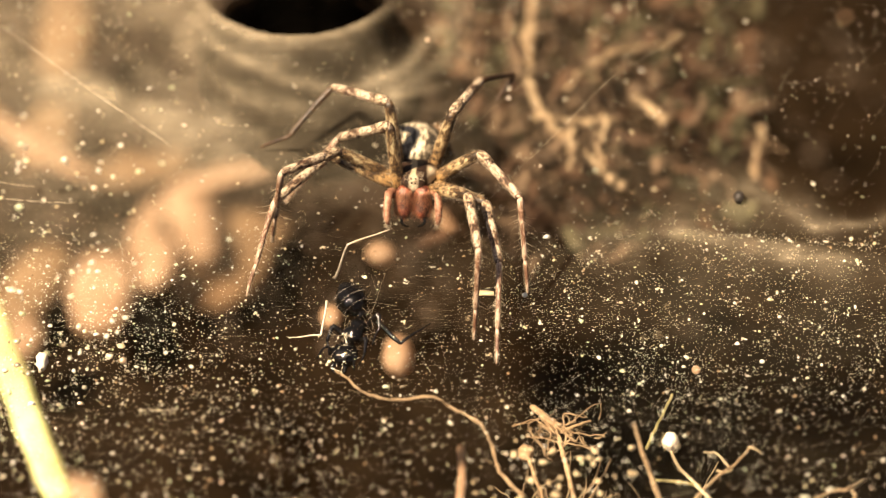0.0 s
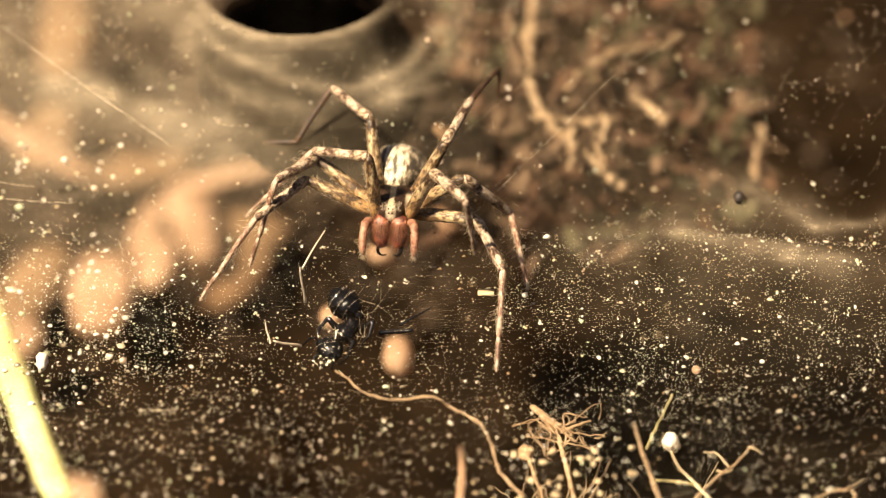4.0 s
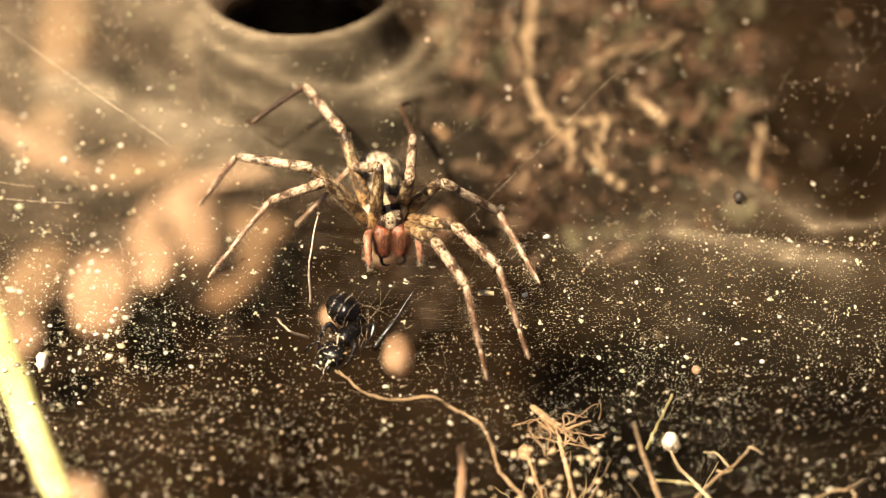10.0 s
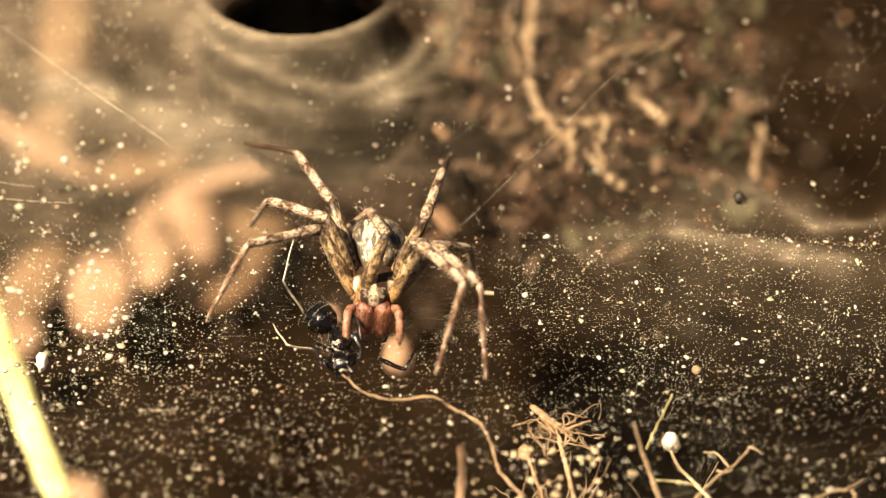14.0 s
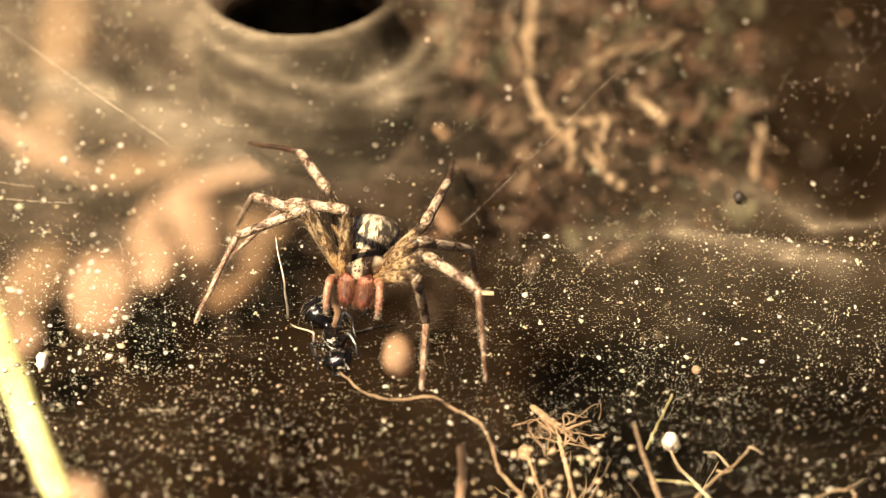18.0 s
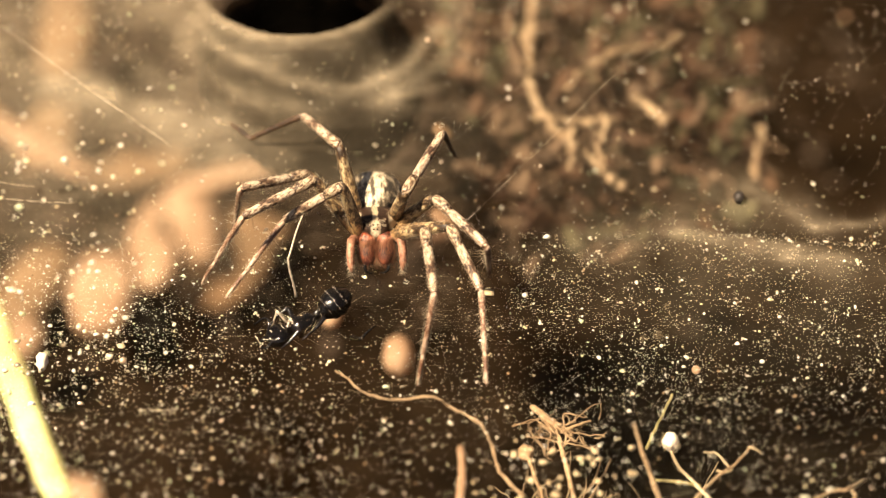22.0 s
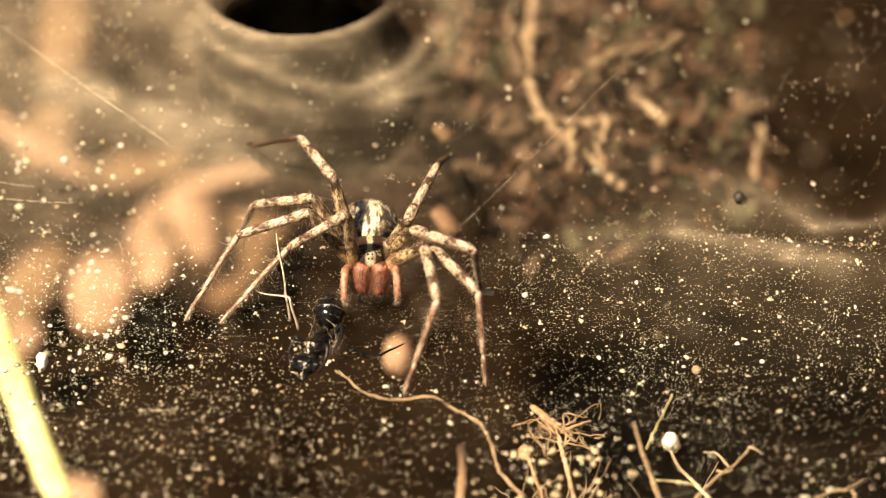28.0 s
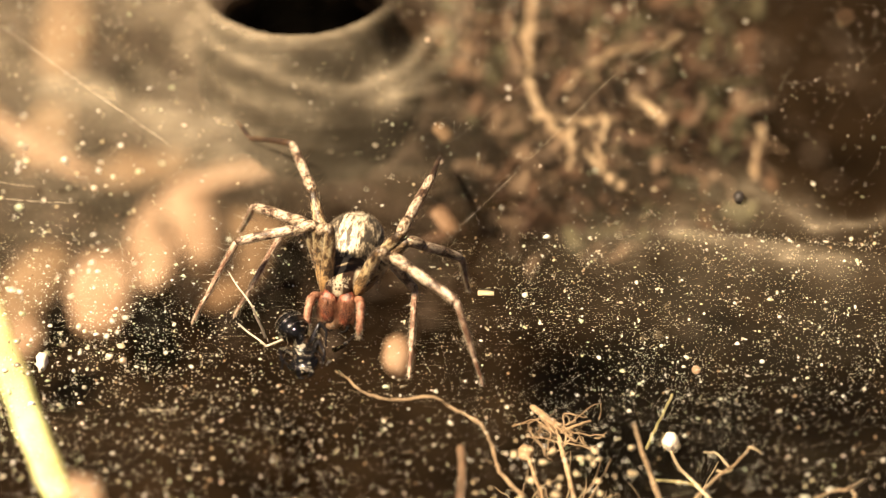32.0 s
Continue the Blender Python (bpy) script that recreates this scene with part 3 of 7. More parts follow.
def build_specks():
    """Dust, sand and droplets caught all over the sheet."""
    g = np.random.default_rng(11)
    for count, low, high, power, seed in ((30000, 0.012, 0.036, 1.6, 1), (5600, 0.034, 0.1, 2.5, 2), (520, 0.09, 0.19, 1.9, 3), (1000, 0.03, 0.08, 2.6, 4), (6500, 0.008, 0.021, 1.8, 5), (6500, 0.008, 0.023, 1.8, 6)):
        x = g.uniform(-44, 46, count * 2) if seed < 4 else g.normal(-22, 11, count * 2) if seed == 4 else g.uniform(-38, 10, count * 2) if seed == 5 else g.uniform(4, 42, count * 2)
        y = g.uniform(-34, 34, count * 2) if seed < 4 else g.normal(-12, 9, count * 2) if seed == 4 else g.normal(-9, 6, count * 2) if seed == 5 else g.uniform(-20, 1.5, count * 2)
        far = 0.4 if seed == 1 else 0.3 if seed == 2 else 0.12
        keep = far + (1 - far) * ease(6, -6, y)
        keep = keep * (0.72 + 0.28 * np.maximum(ease(4, 16, x), ease(-14, -24, x)))
        keep *= 1 - 0.75 * np.exp(-(((x - 6.5) / 4.0) ** 2 + ((y + 13) / 4.0) ** 2))
        keep *= 1 - 0.65 * np.exp(-(((x + 5) / 8) ** 2 + ((y + 4) / 7) ** 2))
        keep *= 1 - 0.6 * np.exp(-(((x + 6) / 5) ** 2 + ((y + 11) / 4.5) ** 2))
        keep *= 1 - 0.68 * np.exp(-(((x - 27) / 9) ** 2 + ((y + 21) / 5) ** 2))
        keep *= 1 - 0.8 * np.exp(-(((x - 34) / 6) ** 2 + ((y - 8) / 5) ** 2))
        keep *= 1 - (0.6 if seed in (2, 3) else 0.35) * ease(0, 8, x) * ease(2, 10, y)
        keep *= 0.35 + 0.65 * ease(-0.9, 1.2, np.sin(0.9 * x + 1.7 * y) + np.sin(1.6 * x - 0.7 * y + 1.3) + 0.8 * np.sin(0.37 * x + 0.31 * y) + 0.7 * np.sin(3.1 * y + 0.6 * x))
        keep[np.hypot(x - HOLE[0], y - HOLE[1]) < HOLE[2]] = 0
        ok = g.uniform(0, 1, len(x)) < keep
        x, y = x[ok][:count], y[ok][:count]
        size = low + (high - low) * g.uniform(0, 1, len(x)) ** power
        z = sheet_height(x, y) + size * 0.3
        thing("web_specks", grains(np.stack([x, y, z], -1), size, seed, long=2.2 if seed > 4 else 1.0), SPECK, "countless pale grains and droplets caught in the silk sheet", "debris", kind="stuff")


build_specks()


def build_flecks():
    """Brown soil flecks and larger uneven clots of dust lying on the sheet."""
    g = np.random.default_rng(61)
    x, y = g.uniform(-36, 38, 420), g.uniform(-27, 6, 420)
    size = 0.03 + 0.09 * g.uniform(0, 1, 420) ** 2
    thing("soil_flecks", grains(np.stack([x, y, sheet_height(x, y) + 0.3 * size], -1), size, 12), ROOT, "small brown soil flecks lying on the silk", "debris", kind="stuff")
    c, r = [], []
    for i in range(70):
        at = np.array((g.uniform(-36, 38), g.uniform(-27, 2)))
        for k in range(g.integers(4, 9)):
            p = at + g.normal(0, 0.13, 2)
            c.append((p[0], p[1], float(sheet_height(p[0], p[1])) + g.uniform(0, 0.1)))
            r.append(g.uniform(0.03, 0.1))
    thing("dust_clots", grains(np.array(c), np.array(r), 13), SPECK, "uneven pale clots of dust caught on the silk", "debris", kind="stuff")


build_flecks()


# ---- litter on and under the web ----
def build_roots():
    g = np.random.default_rng(21)
    thing("root_thread", strand([(-7.62, -13.85, 0.05), (-6.80, -14.71, 0.11), (-5.65, -16.27, 0.22), (-3.67, -17.27, 0.26), (-0.94, -17.04, 0.37), (0.63, -17.21, -0.51), (2.59, -17.87, -1.50), (3.38, -18.43, -3.00), (3.95, -19.94, -4.00), (5.62, -21.43, -5.00)], 0.06, 0.16, 6, 7, rough=0.25, seed=3, kink=0.035), OLDPALE,
          "long thin winding tan rootlet lying on the silk sheet", "root")
    tuft = tagged(new("root_tuft"), "tuft of frayed tan rootlets standing on the web", "root")
    tuft.location = Vector((8.18, -15.35, -5.00)) * MM
    o = np.array((8.18, -15.35, -5.00))
    stubs = [((6.28, -13.38, -3.80), (7.08, -13.95, -4.10), (8.26, -15.00, -4.40), 0.2, 0.34),
             ((8.05, -15.31, -4.50), (8.55, -18.03, -4.70), (9.04, -21.76, -4.90), 0.17, 0.16),
             ((5.87, -17.55, -4.50), (6.34, -19.37, -4.80), (6.93, -21.88, -4.90), 0.13, 0.11),
             ((8.24, -15.42, -4.40), (9.45, -14.98, -4.10), (10.44, -14.89, -3.80), 0.13, 0.07)]
    for i, (a, b, c, r0, r1) in enumerate(stubs):
        part("root_stub", strand(np.array([a, b, c]) - o, r0, r1, 6, 7, seed=30 + i, kink=0.03), ROOT, tuft)
    part("root_knob", ball(0.55, 0.7, 0.5, np.array((5.79, -17.38, -4.60)) - o, 8, 10, 0.15, 5), ROOT, tuft)
    ends = [(11.60, -15.86, -4.00), (11.03, -14.94, -3.60), (10.18, -16.79, -4.50), (6.98, -17.37, -4.50), (6.82, -15.94, -4.20), (10.52, -18.07, -4.40), (6.03, -15.71, -4.40), (8.76, -17.48, -4.40), (7.54, -18.36, -4.40), (9.84, -14.74, -3.40), (11.19, -16.68, -4.60), (6.46, -14.55, -4.10)]
    starts = [(8.64, -15.23, -4.30), (8.04, -15.35, -4.30), (7.27, -14.44, -4.20)]
    for i, e in enumerate(ends):
        a, b = np.array(starts[i % 3]), np.array(e)
        mid = [a + (b - a) * s + g.normal(0, 0.55, 3) for s in (0.3, 0.6, 0.85)]
        part("root_hair", strand(np.array([a, *mid, b]) - o, 0.06, 0.025, 5, 5, rough=0.3, seed=50 + i, kink=0.05), ROOT, tuft)
    for i in range(32):
        a = np.array(starts[i % 3]) + g.normal(0, 0.4, 3)
        b = a + np.array((g.normal(0.2, 0.8), g.normal(-0.4, 0.8), g.uniform(-0.6, 0.8)))
        part("root_hair", strand(np.array([a, (a + b) / 2 + g.normal(0, 0.3, 3), b]) - o, 0.028, 0.012, 5, 4, seed=90 + i, kink=0.05), ROOT, tuft)


build_roots()


def build_sticks():
    thing("stick", strand([(16.34, -12.96, -3.00), (15.38, -14.71, -3.80), (14.28, -16.86, -4.70)], 0.09, 0.1, 6, 7, seed=4, kink=0.02), GREEN, "short straight yellow-green stem stub leaning up", "plant stem")
    thing("stick", strand([(14.85, -1.79, -15.83), (15.42, -5.49, -16.00), (16.38, -10.48, -16.00)], 0.1, 0.26, 6, 7, seed=5, kink=0.02), OLDPALE, "thin brown stick standing in the litter", "twig")
    thing("stick", strand([(14.75, -20.05, -4.70), (16.30, -20.33, -4.60), (17.83, -20.72, -4.60)], 0.09, 0.13, 5, 7, seed=6), GREEN, "thin pale green stem lying on the web", "plant stem")
    thing("stalk", strand([(1.36, -3.19, -17.04), (1.47, -6.19, -17.11), (1.20, -8.83, -18.17)], 0.28, 0.40, 6, 9, seed=7), LEAF, "stout tan stalk below the sheet", "plant stem")
    bud = tagged(new("seed_bud"), "round cream seed bud on a thin bent stem", "seed")
    o = np.array((17.17, -19.44, -5.00))
    bud.location = Vector(o) * MM
    part("stem", strand(np.array([(15.85, -18.46, -3.40), (16.33, -19.37, -4.00), (17.16, -20.15, -4.50), (18.43, -22.08, -4.70)]) - o, 0.08, 0.13, 6, 7, seed=8), PALE, bud)
    part("head", ball(0.52, 0.55, 0.72, np.array((15.88, -17.52, -3.40)) - o, 9, 12, 0.16, 3), FLAKE, bud, "cream rounded head")
    g = np.random.default_rng(5)
    for i in range(34):
        d = Vector(g.normal(0, 1, 3)).normalized()
        c = np.array((15.88, -17.52, -3.40)) - o
        part("hair", strand([c + np.array(d) * 0.5, c + np.array(d) * 0.85 + g.normal(0, 0.05, 3)], 0.03, 0.01, 2, 4, seed=i), PALE, bud)
    twig = tagged(new("forked_twig"), "small forked grey-green twig with curled tips", "twig")
    o = np.array((18.80, -19.73, -5.00))
    twig.location = Vector(o) * MM
    for i, (pts, r0, r1) in enumerate([
            ([(21.59, -17.55, -3.80), (20.32, -18.87, -4.30), (18.74, -20.15, -4.60), (17.28, -21.98, -4.80)], 0.09, 0.16),
            ([(18.21, -17.92, -4.00), (19.21, -17.93, -4.20), (20.00, -19.11, -4.50)], 0.05, 0.08),
            ([(19.03, -19.34, -4.40), (19.69, -19.46, -4.50), (20.15, -19.23, -4.50)], 0.09, 0.07),
            ([(21.34, -17.67, -3.80), (21.84, -18.12, -3.60), (22.21, -18.48, -3.70)], 0.08, 0.04)]):
        part("branch", strand(np.array(pts) - o, r0, r1, 6, 6, seed=60 + i, kink=0.025), OLDPALE if i == 0 else PALE, twig)
    far = tagged(new("rootlet_spray"), "spray of pale rootlets at the sheet's edge", "root")
    o = np.array((29.27, -20.30, -5.00))
    far.location = Vector(o) * MM
    for i, pts in enumerate([
            [(25.16, -23.76, -3.00), (26.60, -22.98, -3.00), (27.79, -22.65, -3.00), (29.94, -17.06, -7.50)],
            [(27.61, -22.53, -3.00), (27.99, -23.20, -3.00), (27.88, -23.84, -3.50)]]):
        part("rootlet", strand(np.array(pts) - o, 0.07, 0.16, 6, 6, seed=70 + i, kink=0.03), OLDPALE, far)


build_sticks()


def build_blades():
    thing("grass_blade", blade([(-43.92, 36.34, -31.00), (-40.15, 26.52, -31.00), (-36.12, 16.12, -31.58), (-32.74, 9.63, -35.20)], 1.35, 0.3, 2, 0.8, (0.3, -0.7, 0.6)), SUN_BLADE, "sunlit yellow-green grass blade under the web's edge", "grass blade")
    for i, (pts, half) in enumerate([
            ([(-38.48, 78.80, -62.40), (-38.47, 73.50, -63.00), (-38.20, 66.08, -63.00)], 3.4),
            ([(-34.85, 77.38, -62.00), (-34.01, 83.70, -62.00), (-33.17, 90.46, -63.00)], 1.7),
            ([(-30.73, 90.55, -61.00), (-29.06, 85.31, -62.00), (-27.33, 77.90, -62.00)], 2.6),
            ([(-31.63, 89.44, -61.00), (-26.04, 90.65, -60.00), (-20.21, 92.89, -60.00)], 1.6),
            ([(-54.25, 100.10, -58.00), (-47.59, 94.57, -59.00), (-41.27, 90.87, -60.00)], 1.7),
            ([(-47.70, 126.63, -56.00), (-47.37, 119.21, -58.00), (-47.35, 111.46, -60.00)], 3.4),
            ([(-49.29, 60.82, -63.00), (-46.95, 62.49, -62.00), (-45.60, 66.34, -62.00)], 2.9),
            ([(-31.97, 78.98, -60.00), (-32.33, 75.08, -61.00), (-33.78, 72.78, -62.00)], 2.1),
            ([(-0.56, 19.33, -10.99), (0.19, 18.75, -11.73), (1.03, 18.23, -12.4)], 0.85),
            ([(-0.55, 19.58, -2.55), (0.09, 19.18, -3.06), (0.46, 18.79, -3.56)], 0.7),
            ([(-0.23, 69.33, -24.86), (1.76, 64.65, -24.86), (3.01, 59.11, -24.86)], 1.4),
            ([(-39.37, 40.18, -62.00), (-36.98, 39.35, -62.00), (-35.56, 36.87, -62.00)], 2.1)]):
        thing("dry_leaf", blade(pts, half, 0.4, 100 + i, 0.5), OLDLEAF if i in (5, 9) else LEAF, "curled orange-tan dry leaf scrap on the soil", "leaf", "leaf scraps")
    g = np.random.default_rng(44)
    for i, (at, turn) in enumerate([((-46.88, 78.27, -66.00), 1.2), ((-24.32, 90.01, -66.00), 2.6), ((-25.14, 81.61, -67.00), 1.0), ((-36.62, 100.18, -66.00), 0.3), ((-47.93, 104.46, -64.00), 1.5)]):
        w = np.array((math.cos(turn) * 6, math.sin(turn) * 6, g.normal(0, 0.7)))
        thing("dry_leaf", blade([np.array(at) - w, np.array(at) + g.normal(0, 0.6, 3), np.array(at) + w], g.uniform(3.0, 4.6), 0.4, 140 + i, 0.4), OLDLEAF, "brown weathered dry leaf scrap on the soil", "leaf", "leaf scraps")
    for i, (at, size) in enumerate([((-3.80, 13.59, -22.00), (1.32, 1.95, 1.6)), ((-5.45, 26.17, -20.95), (1.34, 1.07, 1.07)), ((27.38, 66.68, -26.00), (0.8, 0.9, 0.7)),
                                    ((24.54, 49.59, -26.00), (0.7, 1.0, 0.8)), ((-9.28, 12.74, -17.00), (0.9, 1.2, 0.8)), ((18.23, -10.31, -3.00), (0.32, 0.34, 0.3)), ((27.33, 74.53, -26.00), (0.45, 0.5, 0.45)), ((40.25, 65.95, -22.00), (0.3, 0.3, 0.3))]):
        thing("seed", ball(*size, (0, 0, 0), 9, 12, 0.06, i), LEAF, "rounded tan seed husk caught below the sheet", "seed", "seed husks", at=at)


build_blades()


def build_back_roots():
    for i, (pts, r0, r1, mat) in enumerate([
            ([(8.48, 46.75, -6.00), (7.74, 38.38, -6.00), (7.22, 32.81, -7.00)], 0.8, 0.7, OLDPALE),
            ([(7.05, 33.67, -7.00), (8.28, 29.98, -8.00), (10.37, 26.80, -9.00), (13.14, 23.70, -10.00), (15.12, 20.91, -10.00)], 0.75, 0.6, OLDPALE),
            ([(9.63, 27.42, -7.50), (11.76, 26.92, -7.50), (14.41, 27.17, -7.50)], 0.4, 0.45, OLDPALE),
            ([(13.69, 27.17, -7.50), (13.15, 23.88, -7.50), (13.16, 20.28, -7.50)], 0.45, 0.4, OLDPALE),
            ([(10.51, 25.52, -7.50), (10.87, 22.67, -7.50), (10.54, 20.28, -7.50)], 0.45, 0.35, OLDPALE),
            ([(10.45, 30.66, -7.00), (12.57, 34.72, -7.00), (15.14, 36.76, -7.00), (18.31, 39.16, -8.00), (21.19, 40.89, -8.00)], 0.36, 0.42, OLDPALE),
            ([(16.28, 30.53, -7.50), (17.62, 28.84, -7.50), (19.21, 27.42, -7.50)], 0.55, 0.6, OLDPALE),
            ([(28.16, 35.53, -14.00), (27.54, 31.68, -14.00), (26.91, 27.68, -14.00)], 0.5, 0.5, OLDPALE),
            ([(2.84, 45.15, -5.00), (2.04, 40.48, -5.00), (1.28, 37.75, -5.00)], 0.3, 0.3, OLDROOT),
            ([(5.83, 42.04, -6.00), (5.96, 36.59, -6.00), (6.84, 32.19, -6.00)], 0.5, 0.5, OLDROOT),
            ([(26.51, 42.20, -14.00), (27.20, 38.61, -14.00), (29.78, 39.05, -14.00)], 0.7, 0.6, OLDROOT)]):
        root = tagged(new("old_root"), "tan branching old root among the litter behind the sheet", "root", "old roots")
        root.location = Vector(pts[0]) * MM
        part("main_root", strand(np.array(pts) - pts[0], r0 * 0.68, r1 * 0.6, 7, 9, rough=0.5, seed=200 + i, kink=0.17), mat, root)
        g = np.random.default_rng(300 + i)
        c = spline(np.array(pts) - pts[0], 6)
        for k in range(5):
            a = c[g.integers(1, len(c))]
            w = g.normal(0, 1, 3) * (1.6, 1.1, 0.8)
            part("side_root", strand([a, a + w * 0.5 + g.normal(0, 0.4, 3), a + w], r1 * 0.3, 0.05, 4, 7, rough=0.3, seed=k, kink=0.1), OLDROOT, root)
    g = np.random.default_rng(78)
    pieces = []
    for i in range(45):
        a = np.array((g.normal(9, 4.5), g.normal(-14, 2.5), g.uniform(-20, -11)))
        w = np.array((g.normal(0, 1.2), g.normal(0, 1.4), g.uniform(0.5, 3.5)))
        pieces.append(strand([a - w, a + g.normal(0, 0.7, 3), a + w], g.uniform(0.04, 0.13), 0.03, 4, 5, rough=0.3, seed=i, kink=0.08))
    thing("fibre_litter", joined(*pieces), OLDPALE, "fluffy brown plant fibres below the sheet's front edge", "plant litter", kind="stuff")
    g = np.random.default_rng(77)
    pieces = []
    for i in range(230):
        a = np.array((g.normal(9.5, 6), g.uniform(26, 52), g.uniform(-24, -9)))
        w = g.normal(0, 1, 3) * (0.8, 0.9, 0.7)
        pieces.append(strand([a - w, a + g.normal(0, 0.5, 3), a + w], g.uniform(0.15, 0.6), 0.12, 3, 6, rough=0.35, seed=i, kink=0.15))
    thing("root_litter", joined(*pieces), OLDROOT, "tangle of short brown root pieces behind the sheet", "root litter", kind="stuff")


build_back_roots()


def build_crumbs():
    g = np.random.default_rng(17)
    n = 9000
    x, y = g.uniform(-95, 55, n), g.uniform(48, 200, n)
    ok = g.uniform(0, 1, n) < ease(66, 110, y) * (0.12 + 0.88 * ease(30, -15, x))
    x, y = x[ok], y[ok]
    thing("soil_crumbs", grains(np.stack([x, y, -72 + g.uniform(-1, 4, len(x))], -1), g.uniform(0.3, 1.0, len(x)), 5), CRUMB, "scattered tan crumbs and chips on the dark soil", "soil crumbs", kind="stuff")


build_crumbs()


def build_litter():
    """Chips and husks hanging in loose silk under the sheet's back slope."""
    g = np.random.default_rng(23)
    for mat, n, low, high, seed in ((PALE, 26, 0.06, 0.17, 2),):
        x = np.concatenate([g.normal(14, 9, n), g.uniform(-40, 45, n)])
        y = np.concatenate([g.normal(20, 7, n), g.uniform(10, 40, n)])
        z = sheet_height(x, np.minimum(y, 16)) - g.uniform(2, 24, 2 * n)
        thing("hanging_litter", grains(np.stack([x, y, z], -1), g.uniform(low, high, 2 * n), seed), mat, "loose tan chips hanging in silk below the slope", "litter", kind="stuff")
    x = np.concatenate([g.uniform(-46, -23, 380), g.uniform(-40, 19, 280)])
    y = np.concatenate([g.uniform(-12, 14, 380), g.uniform(9, 46, 280)])
    z = sheet_height(x, np.minimum(y, 16)) - np.concatenate([g.uniform(3, 9, 380), g.uniform(3, 12, 280)])
    ok = (np.abs(x - HOLE[0]) > 10) | (y < 19)
    size = np.concatenate([0.05 + 0.22 * g.uniform(0, 1, 380) ** 2.0, 0.05 + 0.16 * g.uniform(0, 1, 280) ** 2.6])
    x, y, z, size = x[ok], y[ok], z[ok], size[ok]
    thing("hanging_drops", grains(np.stack([x, y, z], -1), size, 4), SPECK, "bright grains hanging in loose silk below the sheet", "debris", kind="stuff")
    x, y = g.uniform(2, 13, 60), g.uniform(-29, -21, 60)
    thing("root_chips", grains(np.stack([x, y, sheet_height(x, y) + g.uniform(-1.5, 0.4, 60)], -1), g.uniform(0.08, 0.3, 60), 9), PALE, "small pale chips round the rootlets", "litter", kind="stuff")


build_litter()


def build_under_litter():
    """Rotting leaf scraps and stem pieces under the back slope, in rust and olive."""
    g = np.random.default_rng(91)
    for mat, count, label in ((RUSTLEAF, 150, "rust-brown rotting leaf scraps under the back slope"), (MOSS, 110, "dull olive mossy scraps under the back slope")):
        pieces = []
        for i in range(count):
            x, y, deep = g.uniform(-1, 30), g.uniform(1, 33), g.uniform(24, 48)
            at = np.array((x, y, float(sheet_height(x, y)))) + deep * np.array((0, 0.79, -0.62))
            w = g.normal(0, 1, 3) * (0.9, 0.9, 0.8)
            pieces.append(blade([at - w, at + g.normal(0, 0.5, 3), at + w], g.uniform(0.3, 1.1), 0.3, i, 0.4, tuple(g.normal(0, 0.5, 3) + (0, 0, 1))))
        thing("leaf_litter", joined(*pieces), mat, label, "plant litter", kind="stuff")


build_under_litter()


def build_bits():
    thing("dark_husk", ball(0.42, 0.5, 0.5, (0, 0, 0), 8, 10, 0.18, 9), DARKBIT, "small black husk hanging on the silk", "debris", at=(22.39, 4.68, 1.28))
    flake = thing("pale_flake", rings([(-0.6, 0, 0), (-0.58, 0, 0), (0, 0.02, 0.02), (0.58, -0.03, 0), (0.6, -0.03, 0)], [0.3, 0.36, 0.38, 0.35, 0.3], 4, 0.15), PALE, "thin pale oblong flake on the sheet", "debris", at=(3.13, -5.23, 0.06))
    thing("pale_grain", ball(0.42, 0.72, 0.6, (0, 0, 0), 7, 8, 0.26, 6), FLAKE, "large white grain at the web's edge", "debris", at=(-28.24, -13.11, 0.20))


build_bits()


